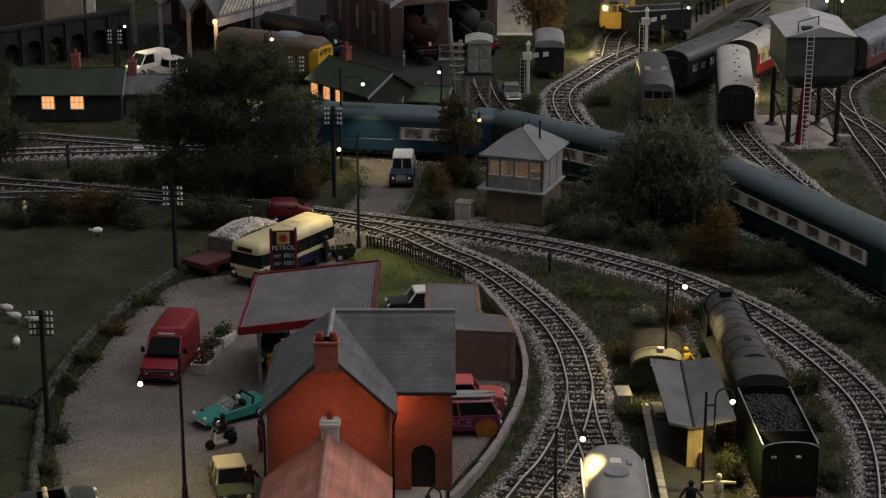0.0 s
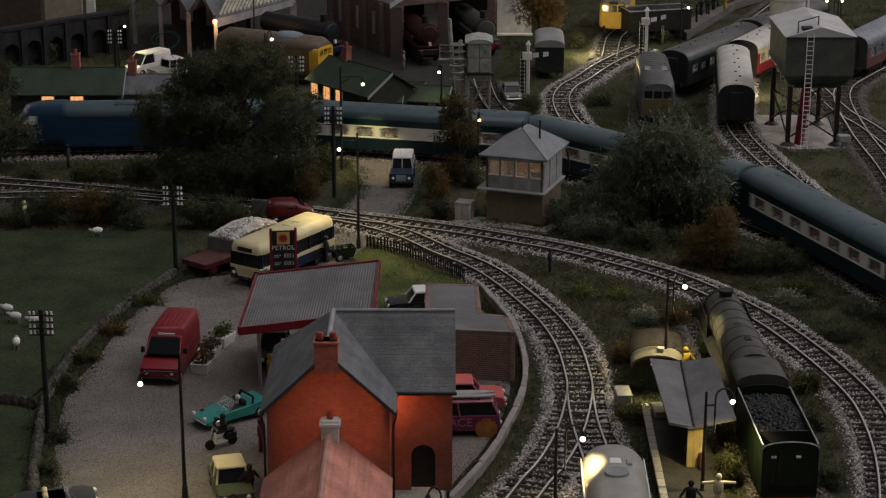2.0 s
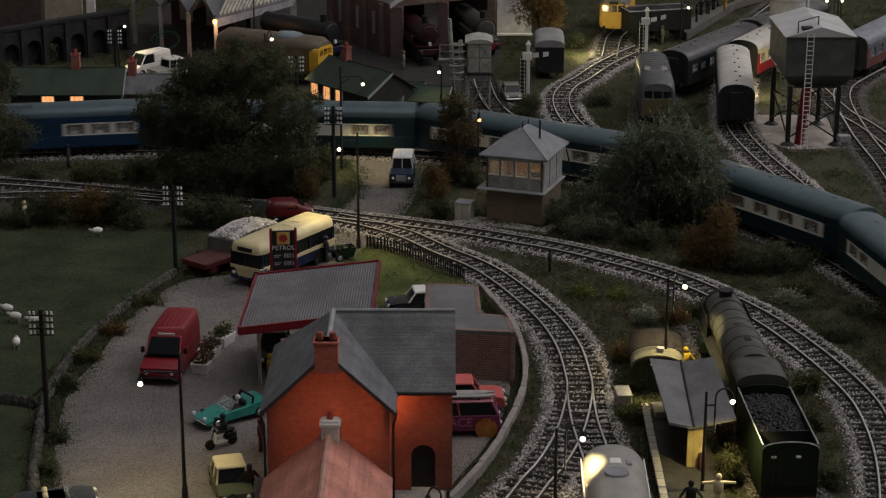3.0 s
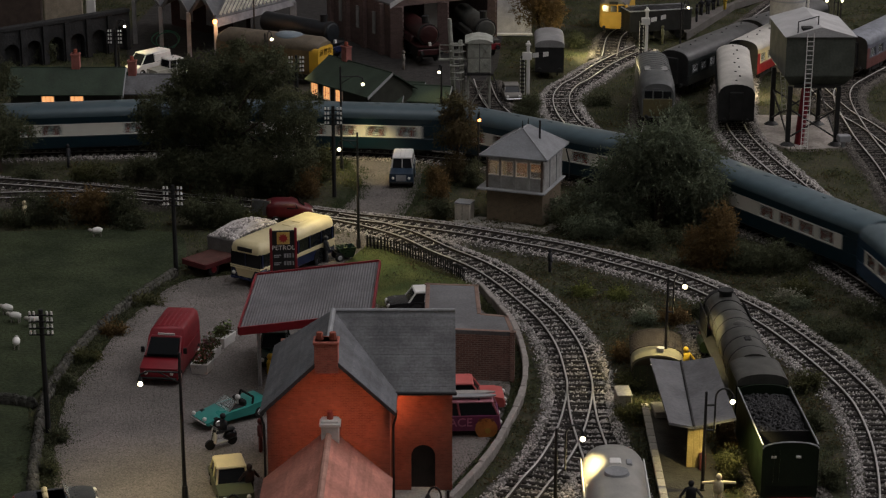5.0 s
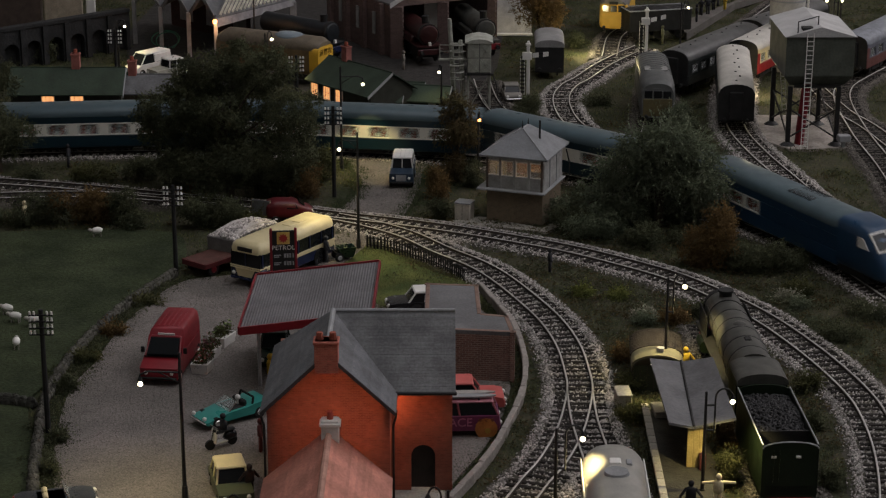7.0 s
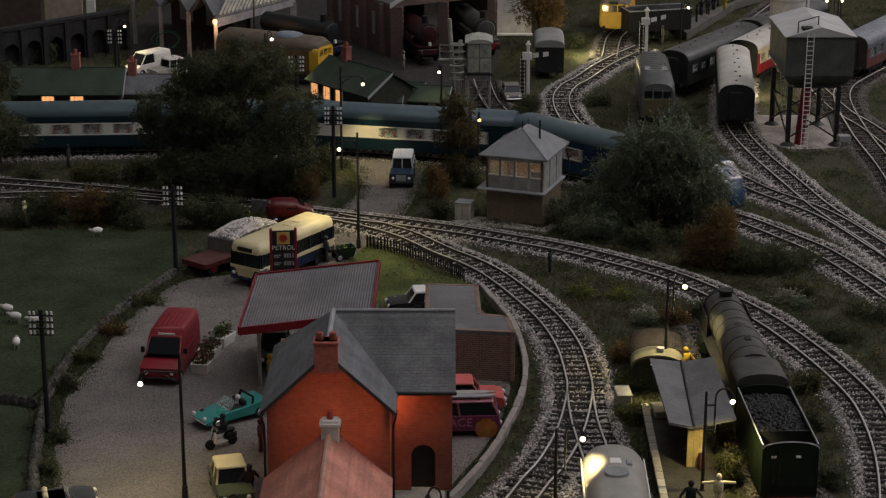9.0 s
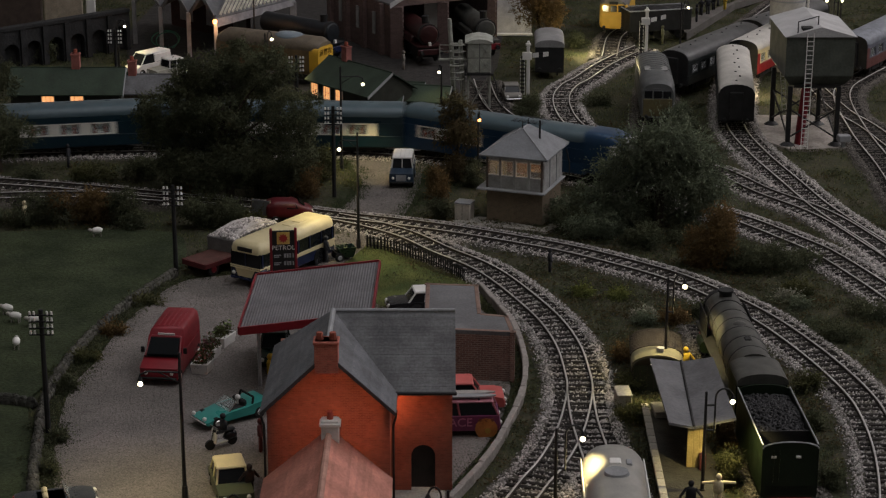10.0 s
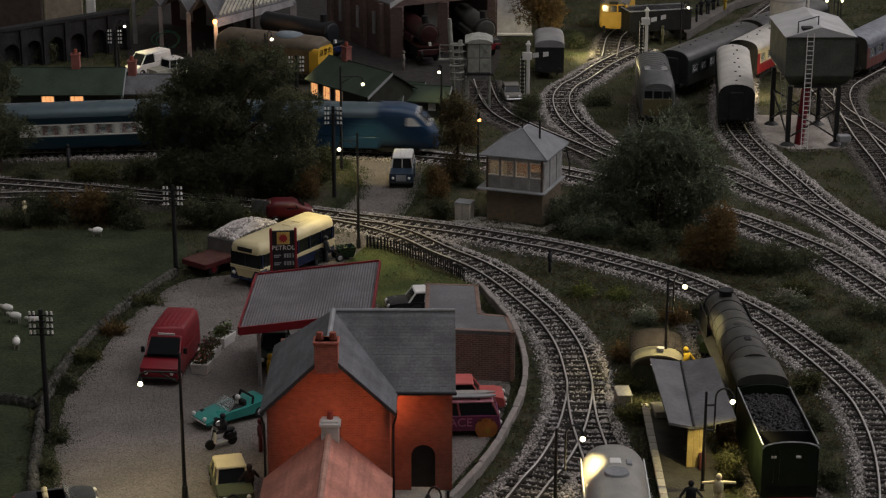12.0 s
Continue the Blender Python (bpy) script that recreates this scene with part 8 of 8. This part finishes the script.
# ---- diesel with yellow ends ----
def diesel(x, y, z, rz, h, body, roof, end, label, name="diesel_engine", windows=True, top=3.75, w=1.32):
    t = thing(name, x, y, z, rz, label, "diesel engine", "diesel engines")
    part("body", Solid().loft([nose_ring(-h, 1.2, 0.7, 3.0, 0.3), nose_ring(-h + 0.3, w, 0.65, 3.05, 0.28), nose_ring(h - 0.3, w, 0.65, 3.05, 0.28), nose_ring(h, 1.2, 0.7, 3.0, 0.3)]), body, t, smooth=40)
    part("roof", Solid().loft([roof_ring(-h + 0.02, 1.1, 2.8, top - 0.35), roof_ring(-h + 0.6, w, 2.85, top), roof_ring(h - 0.6, w, 2.85, top), roof_ring(h - 0.02, 1.1, 2.8, top - 0.35)]), roof, t, smooth=50)
    for s in (-1, 1):
        part("end_panel", Solid().box(s * (h - 0.02), 0, 0.85, 0.12, 2.2, 1.35, b=0.04), end, t)
        for sy in (-1, 0, 1) if windows else ():
            part("windscreen", Solid().box(s * (h - 0.02), sy * 0.72, 2.25, 0.1, 0.6, 0.6, b=0.03), GLASS_DARK, t)
        for sy in (-1, 1):
            part("buffer", Solid().tube((s * h, sy * 0.85, 0.85), (s * (h + 0.45), sy * 0.85, 0.85), 0.15, n=10), UNDER, t)
        bogie(t, s * (h - 2.4))
    return t


YELLOW = mat("warning_yellow", (0.62, 0.36, 0.03), 0.5, var=0.12)
dx, dy, da = between(-10.31, 164.89, -18.19, 168.86)
t = diesel(dx, dy, 0.32, da, 5.0, mat("engine_golden_ochre", (0.15, 0.10, 0.045), 0.5, var=0.3), mat("grimy_engine_roof", (0.15, 0.12, 0.085), 0.6), YELLOW, "golden ochre diesel engine with yellow ends")
part("yellow_end_wrap", Solid().loft([nose_ring(4.2, 1.335, 0.68, 3.1, 0.28), nose_ring(4.7, 1.335, 0.68, 3.1, 0.28), nose_ring(5.03, 1.22, 0.72, 3.05, 0.3)]), YELLOW, t, smooth=40)
part("canopy_dome", Solid().ball(1.6, 0, 3.55, 0.75, sx=2.0, sy=1.3, sz=0.55, n=16, m=8), mat("dome_glazing", (0.22, 0.27, 0.31), 0.15, var=0.1, bump=0), t, "pale blue domed cover", smooth=60)
t = diesel(16.38, 186.95, 0.32, -100, 4.2, YELLOW, mat("dmu_roof", (0.16, 0.15, 0.14), 0.6), YELLOW, "yellow-fronted diesel unit at rest", "diesel_unit")
part("headcode_box", Solid().box(4.2, 0, 2.95, 0.12, 0.8, 0.25), UNDER, t)
gx, gy, ga = between(16.32, 148.90, 16.89, 160.51)
SLATE_PAINT = mat("engine_slate_grey", (0.10, 0.105, 0.105), 0.45, 0.1, var=0.2)
t = diesel(gx, gy, 0.32, ga, 5.2, SLATE_PAINT, SLATE_PAINT, mat("dull_yellow", (0.12, 0.10, 0.045), 0.6), "slate grey diesel engine with ribbed roof")
for i in range(9):
    part("roof_rib", Solid().loft([roof_ring(-4.6 + i * 0.75, 1.335, 2.86, 3.78), roof_ring(-4.52 + i * 0.75, 1.335, 2.86, 3.78)]), SLATE_PAINT, t, smooth=50)
for sy in (-0.5, 0.5):
    part("roof_panel", Solid().box(1.2, sy, 3.62, 1.3, 0.75, 0.09, b=0.02), mat("pale_roof_panel", (0.30, 0.30, 0.29), 0.5), t)
    part("roof_port", Solid().tube((3.0, sy, 3.55), (3.0, sy, 3.66), 0.14, n=10), UNDER, t)
ex, ey = 19.54, 182.40
t = thing("coal_tender", ex, ey, 0.32, 15, "black tender heaped with coal", "tender")
part("tank", Solid().box(0, 0, 0.8, 6.0, 2.4, 1.9, b=0.05), UNDER, t)
part("coal", Solid().ball(0, 0, 2.6, 1.0, sx=2.4, sy=1.0, sz=0.4, n=16, m=8, rough=0.08), COAL, t)
part("rim", Solid().path([(-3, -1.2, 2.75), (3, -1.2, 2.75), (3, 1.2, 2.75), (-3, 1.2, 2.75), (-3, -1.2, 2.75)], 0.06, 5), LEAD, t)
for x in (-2, 0, 2):
    for sy in (-1, 1):
        part("wheel", Solid().tube((x, sy * 0.62, 0.5), (x, sy * 0.76, 0.5), 0.5, n=14), UNDER, t)


# ---- standing coaches ----
def standing_coach(fx, fy, rx, ry, body, band, roof, label, windows=8, vents=True, end=UNDER, seats=UNDER, trim=UNDER):
    x, y, a = between(fx, fy, rx, ry)
    h = math.hypot(fx - rx, fy - ry) / 2
    t = thing("railway_coach", x, y, 0.32, a, label, "coach", "standing coaches")
    car_shell(t, -h, h, -h + 0.5, h - 0.5, windows, body, band, roof, zs=(0.75, 1.6, 2.5, 2.85, 3.62), win=min(1.1, 1.4 * h / windows), seats=seats, upper=band, trim=trim)
    for s in (-1, 1):
        part("end_wall", Solid().prism([(-1.33, 0.75), (1.33, 0.75), (1.33, 2.85)] + [(1.3 * math.cos(math.pi * i / 10), 2.85 + 0.72 * math.sin(math.pi * i / 10) ** 0.8) for i in range(1, 10)] + [(-1.33, 2.85)], s * (h + 0.01), s * (h + 0.08), "x"), end, t)
        for sy in (-1, 1):
            part("buffer", Solid().tube((s * h, sy * 0.85, 0.85), (s * (h + 0.5), sy * 0.85, 0.85), 0.13, n=8), UNDER, t)
        part("gangway", Solid().box(s * (h + 0.2), 0, 0.9, 0.35, 1.0, 2.1, b=0.04), UNDER, t)
        bogie(t, s * max(h - 3.0, 1.5))
    if vents:
        for i in range(9):
            part("roof_vent", Solid().ball(-h + 1 + i * (2 * h - 2) / 8, 0.25 if i % 2 else -0.05, 3.62, 0.09, sz=0.8, n=8, m=4), UNDER, t)
    return t


DARKCOACH = mat("dark_coach_green", (0.018, 0.022, 0.022), 0.35, var=0.2)
CRIMSON = mat("coach_crimson", (0.28, 0.02, 0.02), 0.4, var=0.12)
COACH_CREAM = mat("coach_cream", (0.62, 0.54, 0.30), 0.4, var=0.1)
MAROON_COACH = mat("coach_grey_maroon", (0.14, 0.055, 0.05), 0.5, var=0.2)
ROOF_SOOT = mat("coach_roof_soot", (0.085, 0.087, 0.088), 0.45, scale=0.8, var=0.3, bump=0.1)
standing_coach(18.73, 160.51, 26.26, 171.90, DARKCOACH, DARKCOACH, ROOF_SOOT, "dark green corridor coach with grey roof")
standing_coach(26.78, 172.79, 34.10, 182.40, DARKCOACH, DARKCOACH, ROOF_SOOT, "dark green corridor coach with grey roof")
standing_coach(22.21, 148.56, 23.85, 162.87, DARKCOACH, DARKCOACH, ROOF_WHITE, "pale-roofed coach with a black end", 5)
standing_coach(24.92, 164.48, 31.60, 176.19, CRIMSON, COACH_CREAM, ROOF_WHITE, "crimson and cream coach with pale roof", 8, seats=CREAM, trim=CREAM)
standing_coach(34.43, 166.54, 40.56, 176.19, MAROON_COACH, mat("coach_slate", (0.12, 0.13, 0.16), 0.5), mat("coach_roof_blue_grey", (0.26, 0.28, 0.32), 0.6), "weathered maroon and slate coach", 6, False)
standing_coach(41.16, 177.12, 46.12, 184.90, NAVY, NAVY, mat("coach_roof_blue_grey_far", (0.22, 0.24, 0.28), 0.6), "dark blue coach with grey roof", 6, False)

# black box van with an arched roof
t = thing("goods_van", 8.98, 166.54, 0.1, 88, "black goods van with a pale arched roof", "goods van")
t.matrix_basis = P(*(8.99, 166.75), 0.1, 88) @ P(2.6, 0)
part("body", Solid().prism([(-1.2, 0.5), (1.2, 0.5), (1.2, 2.7)] + [(1.2 * math.cos(math.pi * i / 10), 2.7 + 0.5 * math.sin(math.pi * i / 10)) for i in range(1, 10)] + [(-1.2, 2.7)], -2.6, 2.6, "x"), TIMBER_BLACK, t)
part("roof", Solid().loft([roof_ring(-2.65, 1.26, 2.75, 3.3), roof_ring(2.65, 1.26, 2.75, 3.3)]), ROOF_GREY, t, smooth=40)
for x in (-1.5, 1.5):
    for sy in (-1, 1):
        part("wheel", Solid().tube((x, sy * 0.62, 0.5), (x, sy * 0.76, 0.5), 0.5, n=14), UNDER, t)
for sy in (-0.85, 0.85):
    part("buffer", Solid().tube((-2.6, sy, 0.8), (-3.0, sy, 0.8), 0.15, n=10), UNDER, t)


# ---- semaphore signals ----
def semaphore(x, y, h, tilt, label="white semaphore signal with striped arm"):
    t = thing("semaphore_signal", x, y, 0, 0, label, "signal", "signals")
    part("post", Solid().box(0, 0, 0, 0.26, 0.26, h, b=0.03), WHITE, t)
    part("ladder", Solid().path([(-0.3, -0.1, 0), (-0.3, -0.1, h - 0.9)], 0.03).path([(-0.62, -0.1, 0), (-0.62, -0.1, h - 0.9)], 0.03), WHITE, t)
    for i in range(int(h / 0.32) - 2):
        part("rung", Solid().box(-0.46, -0.1, 0.2 + i * 0.32, 0.34, 0.08, 0.16), UNDER, t)
    part("head", Solid().box(-0.1, 0, h - 1.2, 0.75, 0.35, 0.6, b=0.03), WHITE, t)
    part("finial", Solid().box(0, 0, h, 0.42, 0.4, 0.14, b=0.03).box(0, 0, h + 0.14, 0.22, 0.22, 0.2, b=0.05), WHITE, t)
    for a, b, m in ((0.35, 0.85, WHITE), (0.85, 1.2, UNDER), (1.2, 1.65, WHITE)):
        part("arm_board", Solid().wall_yz([(a, -0.2, h - 1.05 + a * tilt), (b, -0.2, h - 1.05 + b * tilt), (b, -0.2, h - 0.68 + b * tilt), (a, -0.2, h - 0.68 + a * tilt)], (0, 0.06, 0)), m, t)


semaphore(6.95, 161.29, 4.15, 0.1)
semaphore(18.02, 175.73, 4.07, 0.25)


# ---- coaling tower and its ladder ----
def coaling_tower():
    x, y = 2.75, 156.70
    t = thing("coaling_tower", x, y, 0, 0, "pale metal tank on lattice legs with caged ladder", "tower")
    PALE = mat("pale_galvanised", (0.33, 0.34, 0.30), 0.7, 0.0, var=0.3)
    z0 = 2.9
    for dx in (-0.75, 0.95):
        for dy in (-0.6, 1.6):
            part("leg", Solid().box(dx, dy, 0, 0.16, 0.16, z0, b=0.02), PALE, t)
    for a, b in (((-0.75, -0.65, 0.1), (0.95, -0.65, z0)), ((0.95, -0.65, 0.1), (-0.75, -0.65, z0)), ((0.98, -0.6, 0.1), (0.98, 1.6, z0)), ((0.98, 1.6, 0.1), (0.98, -0.6, z0))):
        part("brace", Solid().tube(a, b, 0.05, n=6), PALE, t)
    part("deck", Solid().box(0.1, 0.5, z0, 2.3, 2.9, 0.14), UNDER, t)
    part("tank", Solid().box(0.1, 0.5, z0 + 0.14, 1.9, 2.5, 2.5, b=0.04), mat("tank_side", (0.15, 0.145, 0.14), 0.6), t)
    for i in (0, 1):
        for j in (0, 1):
            px, pz = -0.4 + i * 0.95, z0 + 0.2 + j * 1.2
            p = part("tank_panel", Solid().box(px + 0.05, -0.78, pz, 0.88, 0.06, 1.12, b=0.02), PALE, t, "pressed pale panel")
            part("panel_cross", Solid().tube((px - 0.3, -0.83, pz + 0.12), (px + 0.4, -0.83, pz + 1.0), 0.03, n=5), PALE, p)
            part("panel_cross", Solid().tube((px + 0.4, -0.83, pz + 0.12), (px - 0.3, -0.83, pz + 1.0), 0.03, n=5), PALE, p)
    ring = [(-1.0, 2.62), (-0.5, 2.82), (0.1, 2.9), (0.7, 2.82), (1.2, 2.62), (1.2, 2.55), (-1.0, 2.55)]
    part("roof", Solid().prism([(px, pz + z0) for px, pz in ring], -0.9, 1.85), PALE, t)
    part("mast", Solid().tube((-1.8, -0.2, 0), (-2.25, -0.2, 7.3), 0.22, 0.16, 8).tube((-0.95, -0.2, 0), (-1.35, -0.2, 5.6), 0.16, 0.13, 8), PALE, t)
    for sx in (-1.75, -1.25):
        part("ladder_rail", Solid().tube((sx, -0.5, 0), (sx - 0.25, -0.5, 5.6), 0.07, n=5), PALE, t)
    for k in range(6):
        part("ladder_hoop", Solid().loft([[(-1.65 + (0.55 + dr) * math.cos(a), -0.75 + (0.4 + dr) * math.sin(a), 2.6 + k * 0.55 + dz) for dr, dz in ((0.05, 0), (0, 0.06), (-0.05, 0), (0, -0.06))] for a in np.linspace(0, math.tau, 17)]), PALE, t)
    part("walkway_rail", Solid().path([(-3.0, 0.2, 4.6), (-0.9, 0.2, 4.6)], 0.04).path([(-3.0, 0.2, 5.1), (-0.9, 0.2, 5.1)], 0.04).path([(-3.0, 0.2, 3.9), (-3.0, 0.2, 5.1)], 0.04).box(-2.0, 0.2, 3.9, 2.2, 0.5, 0.1), PALE, t)
    part("hose", Solid().path([(1.2, -0.4, 2.8), (1.5, -0.4, 2.0), (1.6, -0.4, 1.0), (2.2, -0.6, 0.05)], 0.05), IRON, t)


coaling_tower()


# ---- water tower ----
def water_tower():
    t = thing("water_tower", 0, 0, 0, 0, "green-grey water tank on black iron legs", "water tower")
    TANK = mat("tank_grey_green", (0.08, 0.09, 0.075), 0.6, scale=0.8, grain=6, var=0.3)
    legs = [(25.41, 151.48), (25.63, 145.26), (28.95, 151.48), (29.20, 145.26)]
    z0, z1 = 4.55, 8.35
    x0, x1, y0, y1 = legs[1][0] - 0.55, legs[3][0] + 0.9, legs[1][1] - 0.6, legs[0][1] + 0.6
    for x, y in legs:
        leg = part("leg", Solid().box(x, y, 0.1, 0.34, 0.34, z0 - 0.1, b=0.03), IRON, t)
        part("foot", Solid().tube((x, y, 0.05), (x, y, 0.3), 0.6, 0.25, 12), IRON, leg)
    for a, b in ((0, 1), (2, 3), (1, 3), (0, 2)):
        p, q = legs[a], legs[b]
        part("brace", Solid().tube((*p, 0.6), (*q, z0 * 0.62), 0.07, n=6), IRON, t)
        part("brace", Solid().tube((*q, 0.6), (*p, z0 * 0.62), 0.07, n=6), IRON, t)
    cx, cy = (x0 + x1) / 2, (y0 + y1) / 2
    part("bearer", Solid().box(cx, y0 + 0.6, z0 - 0.12, x1 - x0 - 1.6, 0.22, 0.2).box(cx, y1 - 0.6, z0 - 0.12, x1 - x0 - 1.6, 0.22, 0.2), IRON, t)
    part("tank", Solid().loft([[(cx + sx * (x1 - x0) / 2 * k, cy + sy * (y1 - y0) / 2 * k, z) for sx, sy in ((-1, -1), (1, -1), (1, 1), (-1, 1))] for z, k in ((z0 + 0.05, 0.8), (z0 + 0.7, 0.97), (z0 + 0.9, 1.0), (z1, 1.0))]), TANK, t)
    o = 0.14
    ROOFM = mat("tower_roof_pale", (0.40, 0.40, 0.40), 0.6, scale=0.6, var=0.2)
    ry = cy + 0.4
    A, B, C, D = (x0 - o, y0 - o, z1), (x1 + o, y0 - o, z1), (x1 + o, y1 + o, z1), (x0 - o, y1 + o, z1)
    r0, r1 = (cx, y0 - o, z1 + 0.75), (cx, y1 + o, z1 + 0.75)
    part("roof", Solid().add([A, B, C, D, r0, r1], [(0, 4, 5, 3), (4, 1, 2, 5), (0, 1, 4), (2, 3, 5), (0, 3, 2, 1)]), ROOFM, t)
    lx = (26.79, 4.88)[0]
    yl = y0 - 0.25
    for dx in (-0.24, 0.24):
        part("ladder_rail", Solid().tube((lx + dx - 0.15, yl - 0.5, 0.06), (lx + dx, yl, z1 + 0.3), 0.035, n=5), WHITE, t, "white ladder rail")
    for k in range(25):
        u = (k + 0.5) / 25
        part("rung", Solid().box(lx - 0.15 * (1 - u), yl - 0.5 * (1 - u), 0.1 + u * (z1 + 0.1), 0.46, 0.04, 0.05), WHITE, t)
    part("hatch", Solid().box(lx, y0 + 0.7, z1 + 0.25, 1.0, 0.9, 0.35, b=0.03), UNDER, t)
    part("hatch_rail", Solid().path([(lx - 0.9, y0 + 0.1, z1 + 0.2), (lx - 0.9, y0 + 0.1, z1 + 1.1), (lx + 0.7, y0 + 0.9, z1 + 1.35), (lx + 0.7, y0 + 0.9, z1 + 0.5)], 0.045), IRON, t)
    part("feed_pipe", Solid().tube((legs[1][0] + 0.9, y0 + 0.9, 0.06), (legs[1][0] + 1.25, y0 + 0.9, z0 + 0.1), 0.34, n=12), RED, t, "red feed pipe")
    for dx in (-0.16, 0.16):
        part("side_ladder_rail", Solid().tube((legs[0][0] + 0.75 + dx, legs[0][1] - 1.5, 0.8), (legs[0][0] + 0.4 + dx, legs[0][1] - 1.5, z0), 0.035, n=5), WHITE, t)
    for k in range(11):
        part("side_rung", Solid().box(legs[0][0] + 0.73 - 0.035 * k, legs[0][1] - 1.5, 0.95 + k * 0.32, 0.3, 0.05, 0.06), WHITE, t)


water_tower()
t = thing("storage_silo", 29.53, 170.80, 0, 0, "pale cylindrical storage silo", "silo")
part("shell", Solid().tube((0, 0, 0), (0, 0, 8.5), 1.5, n=28), mat("silo_pale", (0.52, 0.51, 0.49), 0.55), t, smooth=40)
part("band", Solid().tube((0, 0, 6.0), (0, 0, 6.15), 1.53, n=28), LEAD, t)
part("pipe", Solid().tube((1.7, -0.3, 0), (1.7, -0.3, 8.5), 0.1, n=8), WHITE, t)
t = thing("point_motor", 29.67, 144.61, 0, 10, "small blue-grey point motor cabinet by the tower", "cabinet")
part("body", Solid().box(0, 0, 0.5, 0.9, 0.7, 0.5, b=0.05), LEAD, t)
part("stand", Solid().box(0, 0, 0, 0.25, 0.25, 0.5), LEAD, t)

# rear station platform with its figures
REAR = [(21.48, 185.92), (31.14, 201.35), (37.95, 211.29), (42.14, 214.59), (28.79, 196.70), (22.40, 182.40)]
t = thing("rear_platform", 0, 0, 0, 0, "grey surfaced rear station platform", "platform", kind="structure")
part("surface", Solid().prism(REAR, 0, 0.7, "z"), mat("rear_platform_top", (0.13, 0.12, 0.11), 0.9, scale=0.6, grain=8), t)
for i, (x, y) in enumerate([(23.89, 187.47), (24.70, 190.63), (25.42, 191.17), (26.24, 193.35), (26.89, 195.01), (27.34, 193.35)]):
    figurine(x, y, 0.7, 40 * i, DARK_CLOTH if i != 5 else YELLOW_CLOTH, "painted plastic figurine waiting on the rear platform")
figurine(20.02, 180.94, 0.0, 0, mat("olive_figure_paint", (0.12, 0.12, 0.07), 0.8), "olive painted plastic figurine beside the signal")
figurine(-3.41, 170.37, 0.0, 0, mat("grey_figure_paint", (0.2, 0.18, 0.16), 0.8), "grey painted plastic figurine before the shed")
# unseen lights with no lamp built, added for bright ground beside the rear tracks
lamp_light(*(12.85, 175.73), 1.6, LAMP_W * 2.0, (1.0, 0.85, 0.45))
lamp_light(*(25.89, 160.51), 1.6, LAMP_W * 1.0, (1.0, 0.8, 0.45))


# ---- viaduct and what lies behind ----
def viaduct():
    t = thing("stone_viaduct", 0, 0, 0, 0, "dark stone retaining viaduct with blind arches", "viaduct")
    A, B = Vector((*(-42.77, 164.89), 0)), Vector((*(-28.12, 178.54), 0))
    d = (B - A)
    L = d.length
    ang = math.degrees(math.atan2(d.y, d.x))
    h = 3.4
    t.matrix_basis = P(A.x, A.y, 0, ang)
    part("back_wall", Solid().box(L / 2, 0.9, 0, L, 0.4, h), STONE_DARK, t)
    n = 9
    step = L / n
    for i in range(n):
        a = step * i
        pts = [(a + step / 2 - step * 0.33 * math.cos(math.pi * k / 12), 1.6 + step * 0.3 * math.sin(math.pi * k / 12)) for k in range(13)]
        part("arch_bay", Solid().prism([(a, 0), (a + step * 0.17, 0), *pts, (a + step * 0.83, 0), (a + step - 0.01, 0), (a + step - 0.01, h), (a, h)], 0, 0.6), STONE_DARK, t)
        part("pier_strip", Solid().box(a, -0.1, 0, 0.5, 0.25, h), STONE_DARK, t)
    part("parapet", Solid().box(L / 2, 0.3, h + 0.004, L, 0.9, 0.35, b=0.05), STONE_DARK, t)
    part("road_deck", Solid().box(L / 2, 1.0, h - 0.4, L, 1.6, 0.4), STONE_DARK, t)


viaduct()
t = thing("shelf_unit", -41.0, 187.5, 0, 4, "brown open shelf unit beyond the layout", "shelf")
part("lower_board", Solid().box(0, 0, 0, 6.4, 2.0, 3.9, b=0.1), mat("shelf_dark", (0.07, 0.05, 0.04), 0.8), t)
part("upper_board", Solid().box(0, -0.2, 3.905, 6.6, 2.4, 1.1, b=0.1), mat("shelf_tan", (0.42, 0.35, 0.27), 0.8), t)
t = thing("folded_panel", -35.6, 187.0, 0, 5, "plain tan panel leaning beyond the layout", "panel")
part("panel", Solid().box(0, 0, 0, 3.6, 0.4, 7, b=0.1), mat("panel_tan", (0.34, 0.29, 0.22), 0.8), t)
part("edge", Solid().box(2.5, 0.3, 0, 0.9, 0.3, 7.2, b=0.1), WHITE, t)



def motions():
    """The express runs steadily along the main line; each car follows the track on its two bogies."""
    for car, i in EXPRESS:
        rows = []
        for k in range(25):
            t = k * 0.5
            s = NOSE_START + SPEED * t - CAR_PITCH * (i + 0.5)
            a, b = on_line(s - 6.6), on_line(s + 6.6)
            ang = math.degrees(math.atan2(b[1] - a[1], b[0] - a[0])) + (180 if i == 5 else 0)
            x, y = (a + b) / 2
            rows.append((t, P(x, y, 0.32, ang)))
        walk(car, rows)


motions()
